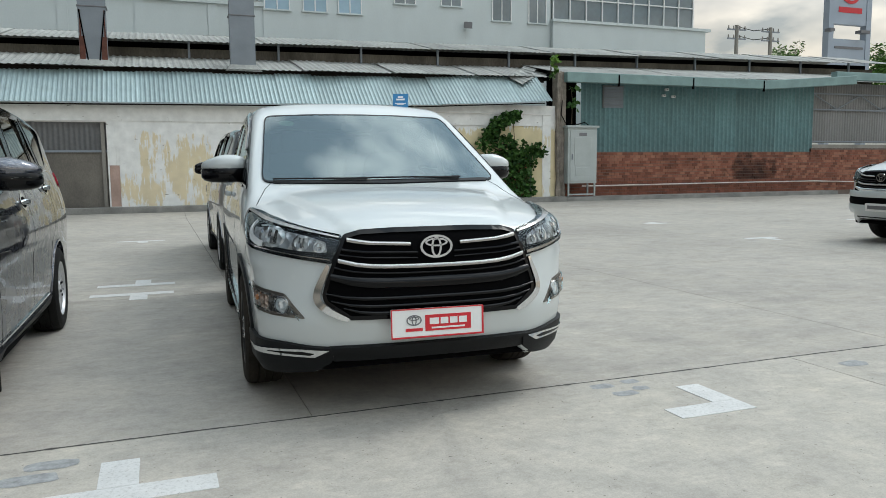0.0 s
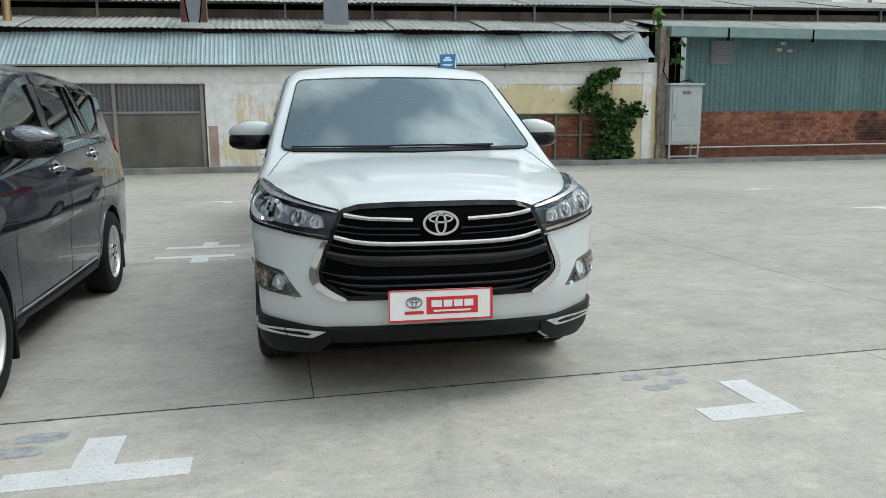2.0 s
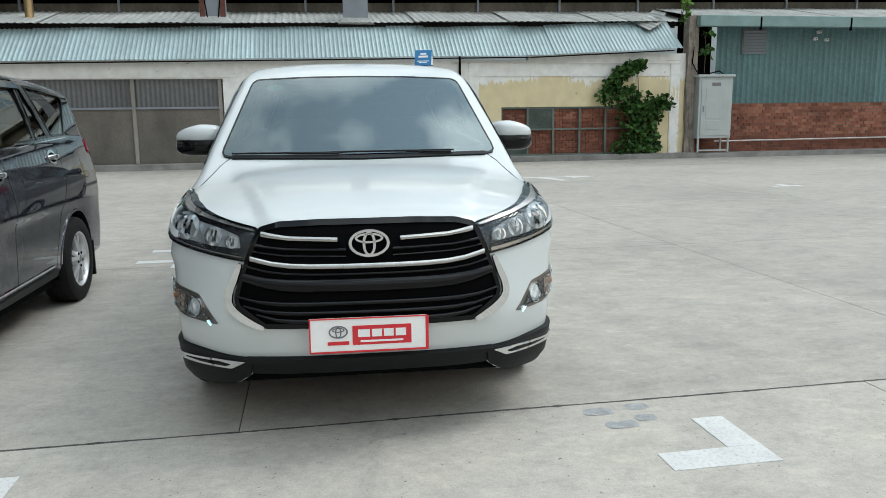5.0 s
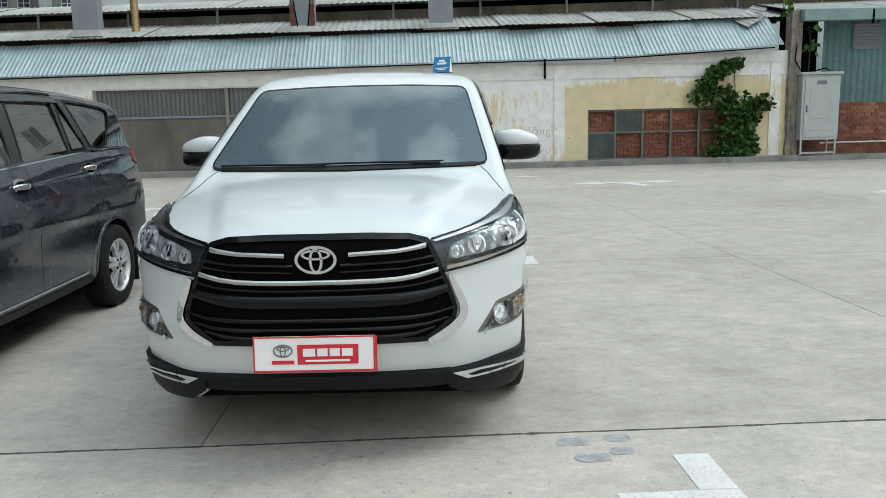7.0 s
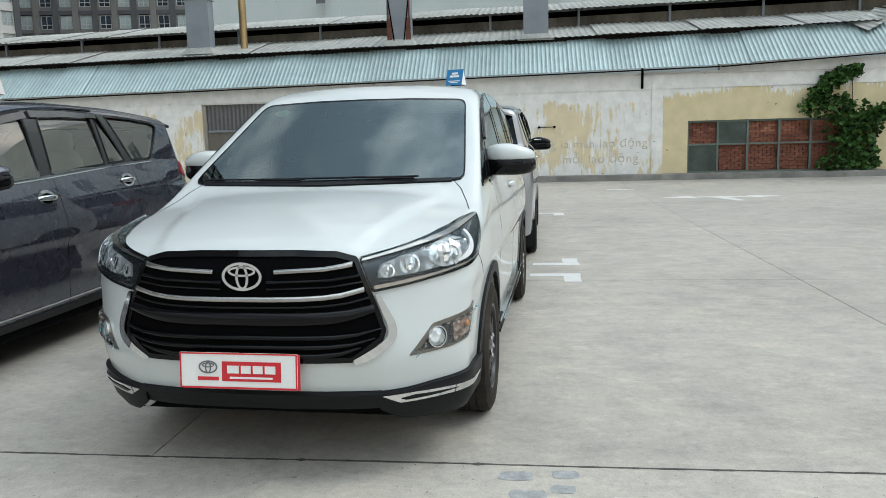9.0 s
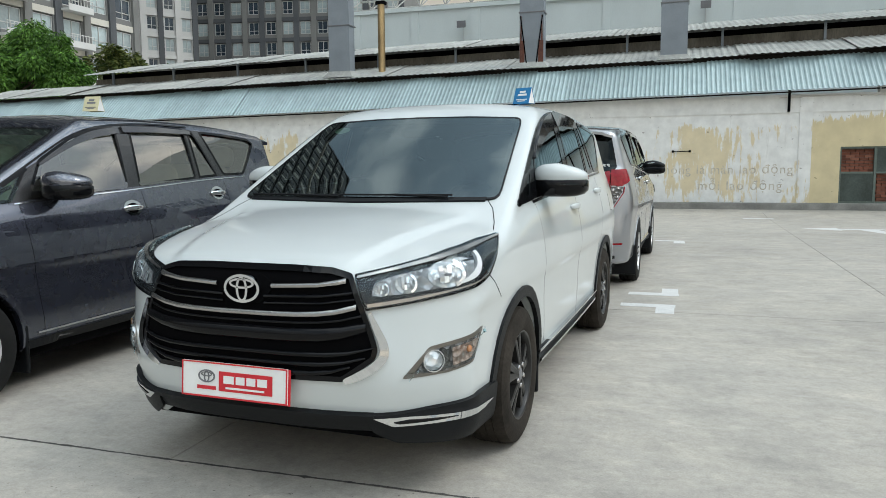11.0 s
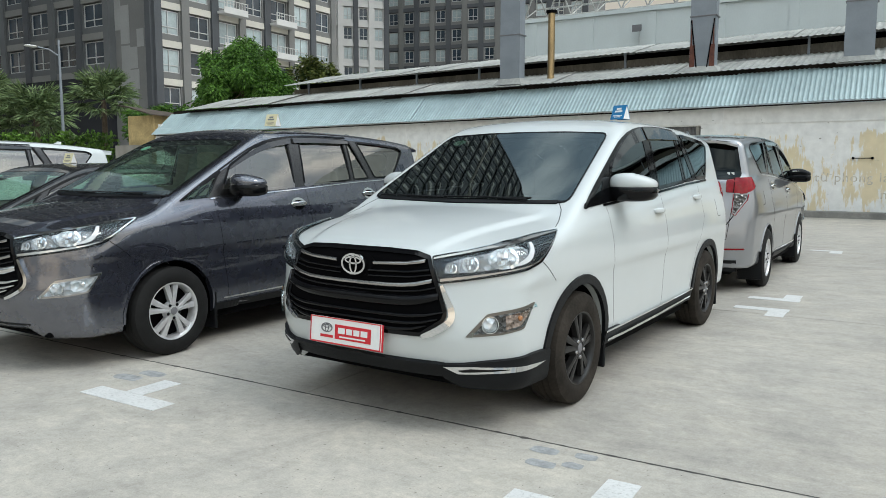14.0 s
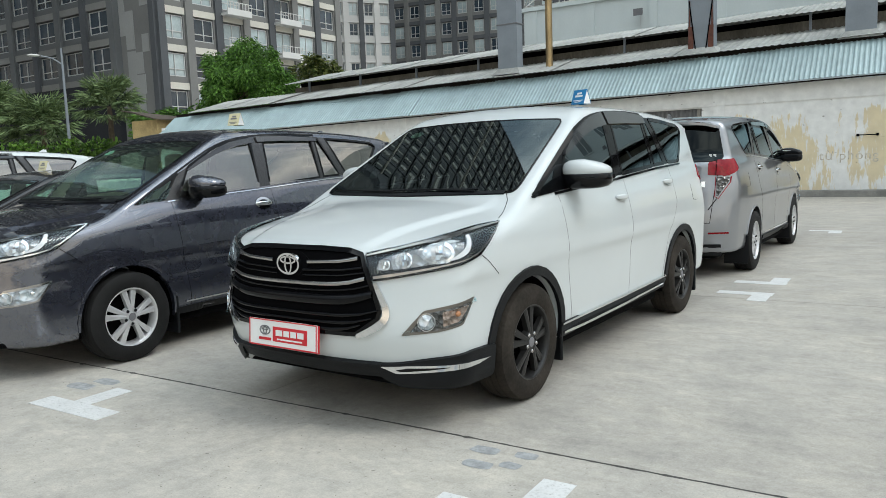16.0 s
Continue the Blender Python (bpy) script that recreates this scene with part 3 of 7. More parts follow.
def surface_net(f, lo, hi, step):
    """A quad mesh of f = 0, its points drawn onto the surface."""
    n = [int(math.ceil((b - a) / step)) + 1 for a, b in zip(lo, hi)]
    ax = [a + step * np.arange(k) for a, k in zip(lo, n)]
    g = f(ax[0][:, None, None], ax[1][None, :, None], ax[2][None, None, :])
    neg = g < 0
    m = [k - 1 for k in n]
    acc, cnt = np.zeros((*m, 3)), np.zeros(m)
    offs = [(i, j, k) for i in (0, 1) for j in (0, 1) for k in (0, 1)]
    sl = lambda o: tuple(slice(o[d], o[d] + m[d]) for d in range(3))  # noqa: E731
    for o in offs:
        for d in range(3):
            if o[d]:
                continue
            e = list(o)
            e[d] = 1
            a, b = g[sl(o)], g[sl(e)]
            hit = (a < 0) != (b < 0)
            t = np.where(hit, a / np.where(hit, a - b, 1), 0)
            for q in range(3):
                acc[..., q] += np.where(hit, (t if q == d else 0) + (o[q] if q != d else 0), 0)
            cnt += hit
    ids = -np.ones(m, int)
    live = cnt > 0
    ids[live] = np.arange(live.sum())
    base = np.argwhere(live)
    pts = (base + acc[live] / cnt[live][:, None]) * step + np.array(lo)
    quads = []
    for d in range(3):
        p, q = (d + 1) % 3, (d + 2) % 3
        core = [slice(1, n[k] - 1) for k in range(3)]
        core[d] = slice(0, n[d] - 1)
        nxt = list(core)
        nxt[d] = slice(1, n[d])
        a, b = neg[tuple(core)], neg[tuple(nxt)]
        for way in (True, False):
            at = np.argwhere((a != b) & (a == way))
            org = at.copy()
            org[:, p] += 1
            org[:, q] += 1
            loop = []
            for dp, dq in ((0, 0), (-1, 0), (-1, -1), (0, -1)):
                w = org.copy()
                w[:, p] += dp
                w[:, q] += dq
                loop.append(ids[w[:, 0], w[:, 1], w[:, 2]])
            loop = loop[::-1] if not way else loop
            quads.append(np.stack(loop, 1))
    quads = np.concatenate(quads)
    for _ in range(4):
        pts = pull(f, pts)
    return pts, quads


def grad(f, p, h=2e-3):
    c = [p[:, k] for k in range(3)]
    g = []
    for k in range(3):
        a, b = list(c), list(c)
        a[k], b[k] = c[k] + h, c[k] - h
        g.append((f(*a) - f(*b)) / (2 * h))
    return np.stack(g, 1)


def pull(f, p, most=0.006):
    g = grad(f, p)
    w = f(p[:, 0], p[:, 1], p[:, 2])
    s = g * (w / np.maximum((g * g).sum(1), 0.05))[:, None]
    k = np.linalg.norm(s, axis=1, keepdims=True)
    return p - s * np.minimum(1, most / np.maximum(k, 1e-9))


def smooth_f(u, v, z):
    return car_f(u, v, z, False)


def cast(org, way, reach=1.9):
    """The first points where rays from outside meet the body (without its wheel arches), and the normals there."""
    t = np.arange(0, reach, 0.012)
    p = org[:, None, :] + t[None, :, None] * way[:, None, :]
    w = smooth_f(p[..., 0], p[..., 1], p[..., 2])
    hit = w < 0
    i = np.where(hit.any(1), hit.argmax(1), w.argmin(1))
    lo, hi = t[np.maximum(i - 1, 0)], t[i]
    for _ in range(9):
        md = (lo + hi) / 2
        q = org + md[:, None] * way
        c = smooth_f(q[:, 0], q[:, 1], q[:, 2]) < 0
        hi, lo = np.where(c, md, hi), np.where(c, lo, md)
    q = org + hi[:, None] * way
    g = grad(smooth_f, q)
    return q, g / np.maximum(np.linalg.norm(g, axis=1, keepdims=True), 1e-9)


# the plan line round the nose, by its length s from the middle
_ang = np.linspace(0, math.pi / 2, 240)
_o = np.stack([np.zeros(240), np.full(240, 1.3), np.full(240, 0.66)], 1)
_w = np.stack([np.sin(_ang), -np.cos(_ang), np.zeros(240)], 1)
_far = _o + _w * 2.0
_q, _n = cast(_far, -_w, 1.9)
_s = np.concatenate([[0], np.cumsum(np.linalg.norm(np.diff(_q, axis=0), axis=1))])


def s_u(u):
    return math.copysign(float(np.interp(abs(u), _q[:, 0], _s)), u)


def s_p(u, v):
    """Length along the nose line for the direction of a plan point."""
    return float(np.interp(math.atan2(u, 1.3 - v), _ang, _s))


def soft(path, times=2):
    """Rounds the corners of an open path."""
    for _ in range(times):
        out = [path[0]]
        for p, q in zip(path, path[1:]):
            out += [(0.75 * p[0] + 0.25 * q[0], 0.75 * p[1] + 0.25 * q[1]), (0.25 * p[0] + 0.75 * q[0], 0.25 * p[1] + 0.75 * q[1])]
        path = out + [path[-1]]
    return path


def project(ab, how, off):
    """Lays flat outline points on the body: 'side' and 'far' (v, z), 'nose' (s, z), 'front' and 'rear' (u, z), 'top' (u, v)."""
    ab = np.asarray(ab, float)
    a, b = ab[:, 0], ab[:, 1]
    k, one = np.zeros(len(ab)), np.ones(len(ab))
    if how == "side":
        org, way = np.stack([one * 1.25, a, b], 1), np.stack([-one, k, k], 1)
    elif how == "far":
        org, way = np.stack([-one * 1.25, a, b], 1), np.stack([one, k, k], 1)
    elif how == "front":
        org, way = np.stack([a, -0.45 * one + np.where(b > 1.19, 1.1, 0), b], 1), np.stack([k, one, k], 1)
    elif how == "rear":
        org, way = np.stack([a, one * 5.3, b], 1), np.stack([k, -one, k], 1)
    elif how == "top":
        org, way = np.stack([a, b, one * 2.1], 1), np.stack([k, k, -one], 1)
    else:
        th = np.interp(np.abs(a), _s, _ang)
        d = np.stack([np.sin(th) * np.sign(a), -np.cos(th), k], 1)
        org = np.stack([k, one * 1.3, b], 1) + d * 2.0
        way = -d
    q, n = cast(org, way, 0.66 if how in ("side", "far") else 1.9)
    return q + n * off


def grid_fill(poly, cell):
    """A polygon cut into small cells, so that it can bend."""
    bm = bmesh.new()
    vs = [bm.verts.new((x, y, 0)) for x, y in poly]
    bm.faces.new(vs)
    for d in (0, 1):
        lo, hi = min(p[d] for p in poly), max(p[d] for p in poly)
        k = int((hi - lo) / cell)
        for i in range(1, k + 1):
            at = lo + (hi - lo) * i / (k + 1)
            bmesh.ops.bisect_plane(bm, geom=bm.verts[:] + bm.edges[:] + bm.faces[:], plane_co=(at, 0, 0) if d == 0 else (0, at, 0),
                                   plane_no=(1, 0, 0) if d == 0 else (0, 1, 0))
    return bm


def skirt(bm, depth, centre):
    """Turns the rim of a laid patch inward, so that it has an edge."""
    bm.normal_update()
    rim = [e for e in bm.edges if e.is_boundary]
    nor = {v: v.normal.copy() for e in rim for v in e.verts}
    out = bmesh.ops.extrude_edge_only(bm, edges=rim)
    for v in [g for g in out["geom"] if isinstance(g, bmesh.types.BMVert)]:
        src = min((w for w in nor), key=lambda w: (w.co - v.co).length_squared)
        v.co -= nor[src] * depth
    return bm


def orient(bm):
    """Faces look away from the middle of the car."""
    bm.normal_update()
    mid = Vector((0, 2.4, 0.9))
    s = sum(f.normal.dot(f.calc_center_median() - Vector((0, min(max(f.calc_center_median().y, 1.0), 3.8), 0.8))) * f.calc_area() for f in bm.faces)
    if s < 0:
        bmesh.ops.reverse_faces(bm, faces=bm.faces[:])
    return mid


def panel(poly, how, off=0.004, cell=0.05, depth=0.012):
    bm = grid_fill(poly, cell)
    bm.verts.ensure_lookup_table()
    q = project([(v.co.x, v.co.y) for v in bm.verts], how, off)
    for v, p in zip(bm.verts, q):
        v.co = p
    orient(bm)
    if depth:
        skirt(bm, depth, None)
    return bm


def strip(path, width, how, off=0.004, closed=False, step=0.04, bm=None):
    """A raised band along a path on the body, with sides; width may be (start, end)."""
    pts = [Vector(p) for p in path]
    if closed:
        pts.append(pts[0])
    fine = []
    for a, b in zip(pts, pts[1:]):
        k = max(1, int((b - a).length / step))
        fine += [a + (b - a) * i / k for i in range(k)]
    if not closed:
        fine.append(pts[-1])
    n = len(fine)
    stops = width if isinstance(width, tuple) else (width, width)
    A, B = [], []
    for i, p in enumerate(fine):
        d = (fine[(i + 1) % n] - fine[i - 1]) if closed else (fine[min(i + 1, n - 1)] - fine[max(i - 1, 0)])
        d.normalize()
        w = float(np.interp(i / max(1, n - 1), np.linspace(0, 1, len(stops)), stops))
        A.append((p.x - d.y * w / 2, p.y + d.x * w / 2))
        B.append((p.x + d.y * w / 2, p.y - d.x * w / 2))
    top = [project(A, how, off), project(B, how, off)]
    low = [project(A, how, -0.01), project(B, how, -0.01)]
    own = bm is None
    bm = bmesh.new() if own else bm
    rows = [[bm.verts.new(p) for p in r] for r in (low[0], top[0], top[1], low[1])]
    for r0, r1 in zip(rows, rows[1:]):
        for i in range(n if closed else n - 1):
            bm.faces.new((r0[i], r0[(i + 1) % n], r1[(i + 1) % n], r1[i]))
    if not closed:
        for i in (0, n - 1):
            bm.faces.new([r[i] for r in rows])
    bmesh.ops.recalc_face_normals(bm, faces=bm.faces[:])
    return bm


def arc(cx, cz, r, a0, a1, n=18):
    return [(cx + r * math.cos(radians(a0 + (a1 - a0) * i / n)), cz + r * math.sin(radians(a0 + (a1 - a0) * i / n))) for i in range(n + 1)]


# outlines of the panes
SCREEN = rounded([(-0.765, 1.216), (0.765, 1.216), (0.662, 1.670), (0.33, 1.686), (0, 1.690), (-0.33, 1.686), (-0.662, 1.670)], 0.045, 3)
Q_GLASS = rounded([(1.150, 1.189), (1.405, 1.204), (1.580, 1.416), (1.46, 1.356), (1.305, 1.276)], 0.02)
F_GLASS = rounded([(1.520, 1.214), (2.405, 1.258), (2.435, 1.716), (2.20, 1.686), (1.98, 1.616), (1.82, 1.537), (1.682, 1.466)], 0.03)
B_GLASS = rounded([(2.525, 1.268), (3.225, 1.310), (3.235, 1.728), (2.575, 1.730)], 0.03)
C_GLASS = rounded([(3.275, 1.314), (3.535, 1.326), (3.335, 1.712), (3.270, 1.722)], 0.015)
D_GLASS = rounded([(3.630, 1.330), (3.955, 1.335), (4.10, 1.46), (4.27, 1.625), (4.18, 1.668), (3.80, 1.695), (3.43, 1.712)], 0.04)
REAR_GLASS = rounded([(-0.72, 1.30), (-0.60, 1.275), (0.60, 1.275), (0.72, 1.30), (0.645, 1.66), (-0.645, 1.66)], 0.03, 3)
SIDE_PANES = [Q_GLASS, F_GLASS, B_GLASS, C_GLASS, D_GLASS]


def make_body():
    """Body shell with open window holes, and the cabin lining behind it."""
    pts, quads = surface_net(car_f, (-0.96, -0.10, 0.17), (0.96, 4.90, 1.90), 0.021)
    mid = pts[quads].mean(1)
    hole = np.zeros(len(quads), bool)
    high = mid[:, 2] > 1.15
    for pane in SIDE_PANES:
        hole |= inside(inset(pane, 0.012), mid[:, 1], mid[:, 2]) & (np.abs(mid[:, 0]) > 0.55)
    hole |= inside(inset(SCREEN, 0.015), mid[:, 0], mid[:, 2]) & (mid[:, 1] < 2.25)
    hole |= inside(inset(REAR_GLASS, 0.015), mid[:, 0], mid[:, 2]) & (mid[:, 1] > 4.3)
    hole &= high
    keep = quads[~hole]
    me = bpy.data.meshes.new("body")
    me.from_pydata(pts.tolist(), [], keep.tolist())
    me.polygons.foreach_set("use_smooth", [True] * len(me.polygons))
    me.set_sharp_from_angle(angle=radians(38))
    me.update()
    g = grad(smooth_f, pts)
    g /= np.maximum(np.linalg.norm(g, axis=1, keepdims=True), 1e-9)
    inner = pts - g * 0.028
    cab = keep[(pts[keep].mean(1)[:, 2] > 0.62) & (pts[keep].mean(1)[:, 1] > 1.25)]
    lin = bpy.data.meshes.new("cabin_lining")
    lin.from_pydata(inner.tolist(), [], cab[:, ::-1].tolist())
    for me2 in (me, lin):
        bm = bmesh.new()
        bm.from_mesh(me2)
        bmesh.ops.delete(bm, geom=[v for v in bm.verts if not v.link_faces], context="VERTS")
        bm.to_mesh(me2)
        bm.free()
    return me, lin


BODY_ME, LINING_ME = make_body()


def ellipse(cx, cz, ra, rb, n=28):
    return [(cx + ra * math.cos(2 * math.pi * i / n), cz + rb * math.sin(2 * math.pi * i / n)) for i in range(n)]


def ring_flat(outer, inner, y0, y1):
    """A flat ring between two outlines in x and z, y0 its front."""
    bm = bmesh.new()
    n = len(outer)
    rows = []
    for poly, y in ((outer, y1), (outer, y0), (inner, y0), (inner, y1)):
        rows.append([bm.verts.new((x, y, z)) for x, z in poly])
    for a, b in zip(rows, rows[1:]):
        for i in range(n):
            bm.faces.new((a[i], a[(i + 1) % n], b[(i + 1) % n], b[i]))
    bmesh.ops.recalc_face_normals(bm, faces=bm.faces[:])
    return bm


def dome(at, normal, r, bulge, n=18):
    """A shallow round cap."""
    bm = bmesh.new()
    q = Vector(normal).to_track_quat("Z", "Y")
    rows = []
    for j in range(5):
        a = j / 4 * math.pi / 2
        rows.append([bm.verts.new(Vector(at) + q @ Vector((math.cos(a) * r * math.cos(2 * math.pi * i / n), math.cos(a) * r * math.sin(2 * math.pi * i / n), math.sin(a) * bulge))) for i in range(n)] if j < 4 else [bm.verts.new(Vector(at) + q @ Vector((0, 0, bulge)))])
    for a, b in zip(rows[:3], rows[1:4]):
        for i in range(n):
            bm.faces.new((a[i], a[(i + 1) % n], b[(i + 1) % n], b[i]))
    for i in range(n):
        bm.faces.new((rows[3][i], rows[3][(i + 1) % n], rows[4][0]))
    return bm


def wheel_parts(parent, at, side, rim_mat, tyre_mat):
    """Rim with ten paired spokes, tyre, hub cap and nuts; the outer face looks along x times side."""
    z = 0.0
    tyre = [(-0.105, 0.225), (-0.112, 0.26), (-0.110, 0.305), (-0.095, 0.334), (-0.075, 0.342), (-0.045, 0.344), (-0.040, 0.336), (-0.034, 0.344),
            (-0.004, 0.344), (0.0, 0.336), (0.004, 0.344), (0.034, 0.344), (0.040, 0.336), (0.045, 0.344), (0.075, 0.342), (0.095, 0.334), (0.110, 0.305), (0.112, 0.26), (0.105, 0.225), (0.098, 0.214)]
    rim = lathe_x([(-0.10, 0.216), (-0.06, 0.200), (0.02, 0.196), (0.085, 0.205), (0.100, 0.213), (0.104, 0.222), (0.100, 0.226)], 40)
    hub = bmesh.ops.create_cone(rim, cap_ends=True, segments=20, radius1=0.078, radius2=0.066, depth=0.04, matrix=Matrix.Translation((0.078, 0, 0)) @ Matrix.Rotation(math.pi / 2, 4, "Y"))
    rim_ob = part("wheel", rim, rim_mat, parent, "", 35)
    rim_ob.matrix_local = Matrix.Translation(at) @ (Matrix.Rotation(math.pi, 4, "Z") if side < 0 else Matrix.Identity(4))
    for d in (-11.5, 11.5):
        sp = bmesh.new()
        bmesh.ops.create_cube(sp, size=1.0)
        bmesh.ops.subdivide_edges(sp, edges=sp.edges[:], cuts=2, use_grid_fill=True)
        for v in sp.verts:
            t = v.co.x + 0.5
            r, w = 0.045 + t * 0.165, (0.012 + 0.012 * t) * (v.co.y * 2)
            th = 0.070 + v.co.z * 0.034 * (1 - 0.3 * abs(v.co.y * 2)) + 0.016 * (1 - t) * (v.co.z + 0.5)
            ang = radians(90 + d - d * 0.2 * (1 - t))
            v.co = Vector((th, r * math.cos(ang) - w * math.sin(ang), r * math.sin(ang) + w * math.cos(ang)))
        sm = bpy.data.meshes.new("spoke")
        sp.to_mesh(sm)
        sp.free()
        for k in range(5):
            link("spoke", sm, rim_mat, rim_ob).matrix_local = Matrix.Rotation(radians(72 * k), 4, "X")
    part("tyre", lathe_x(tyre, 44), tyre_mat, rim_ob, "", 40)
    # brake disc, widened and blackened to hold the shade between the spokes
    part("brake_disc", lathe_x([(0.03, 0.05), (0.03, 0.194), (-0.02, 0.194), (-0.02, 0.05)], 24, True), M_DARK, rim_ob)
    part("hub_cap", dome((0.099, 0, 0), (1, 0, 0), 0.031, 0.006), M_SIGNGREY, rim_ob)
    if rim_mat is M_ALLOY:
        part("hub_ring", lathe_x([(0.098, 0.031), (0.104, 0.031), (0.104, 0.036), (0.098, 0.037)], 20, True), rim_mat, rim_ob)
    for k in range(5):
        a = radians(90 + 72 * k + 36)
        part("wheel_nut", dome((0.099, 0.055 * math.cos(a), 0.055 * math.sin(a)), (1, 0, 0), 0.0135, 0.010, 8), M_SATIN if rim_mat is not M_ALLOY else M_GLOSSBLACK, rim_ob)
    return rim_ob


def slat(path, width, off, bulge):
    """A rounded bar that follows the nose: rows of points over its height, the middle standing out by bulge."""
    fine = [tuple(p[k] + (q[k] - p[k]) * t / 4 for k in (0, 1)) for p, q in zip(path, path[1:]) for t in range(4)] + [path[-1]]
    wide = width if isinstance(width, tuple) else (width,)
    bm = bmesh.new()
    rows = []
    for k, back in ((-1, 0.014), (-1, 0), (-0.8, 0), (-0.45, 0), (0, 0), (0.45, 0), (0.8, 0), (1, 0), (1, 0.014)):
        line = []
        for i, (a, b) in enumerate(fine):
            t = i / (len(fine) - 1) * (len(wide) - 1)
            j = min(int(t), max(0, len(wide) - 2))
            w = wide[j] + (wide[min(j + 1, len(wide) - 1)] - wide[j]) * (t - j)
            line.append((a, b + k * w / 2))
        rows.append([bm.verts.new(p) for p in project(line, "nose", off + bulge * (1 - k * k) - back)])
    for a, b in zip(rows, rows[1:]):
        for i in range(len(a) - 1):
            bm.faces.new((a[i], a[i + 1], b[i + 1], b[i]))
    return bm


def loft_box(sections):
    """Joins equal rings of points into a closed skin."""
    bm = bmesh.new()
    rows = [[bm.verts.new(p) for p in s] for s in sections]
    n = len(rows[0])
    for a, b in zip(rows, rows[1:]):
        for i in range(n):
            bm.faces.new((a[i], a[(i + 1) % n], b[(i + 1) % n], b[i]))
    bm.faces.new(rows[0][::-1])
    bm.faces.new(rows[-1])
    bmesh.ops.recalc_face_normals(bm, faces=bm.faces[:])
    return bm


def pod(c, size, power=2.6, n=16, m=9, fn=None):
    """A rounded, pillow-like solid; fn bends each point."""
    bm = bmesh.new()
    rows = []
    pw = lambda t: math.copysign(abs(t) ** (2 / power), t)  # noqa: E731
    for j in range(m + 1):
        b = -math.pi / 2 + math.pi * j / m
        row = []
        for i in range(n):
            a = 2 * math.pi * i / n
            p = Vector((pw(math.cos(b)) * pw(math.cos(a)), pw(math.cos(b)) * pw(math.sin(a)), pw(math.sin(b))))
            p = fn(p) if fn else p
            row.append(bm.verts.new((c[0] + p.x * size[0], c[1] + p.y * size[1], c[2] + p.z * size[2])))
        rows.append(row)
    for a, b in zip(rows, rows[1:]):
        for i in range(n):
            bm.faces.new((a[i], a[(i + 1) % n], b[(i + 1) % n], b[i]))
    bmesh.ops.remove_doubles(bm, verts=bm.verts[:], dist=1e-5)
    return bm


def seat(car, u, v, cloth, bench=0.0):
    w = 0.25 + bench
    cushion = part("seat", pod((u, v, 0.80), (w, 0.27, 0.10), 4), cloth, car, "", 50)
    part("backrest", pod((u, v + 0.27, 1.12), (w * 0.96, 0.08, 0.32), 4, fn=lambda p: Vector((p.x, p.y + p.z * 0.9, p.z))), cloth, cushion, "", 50)
    for k in ((0,) if not bench else (-0.4, 0.4)):
        part("headrest", pod((u + k, v + 0.37, 1.50), (0.13, 0.055, 0.10), 3.5), cloth, cushion, "", 50)


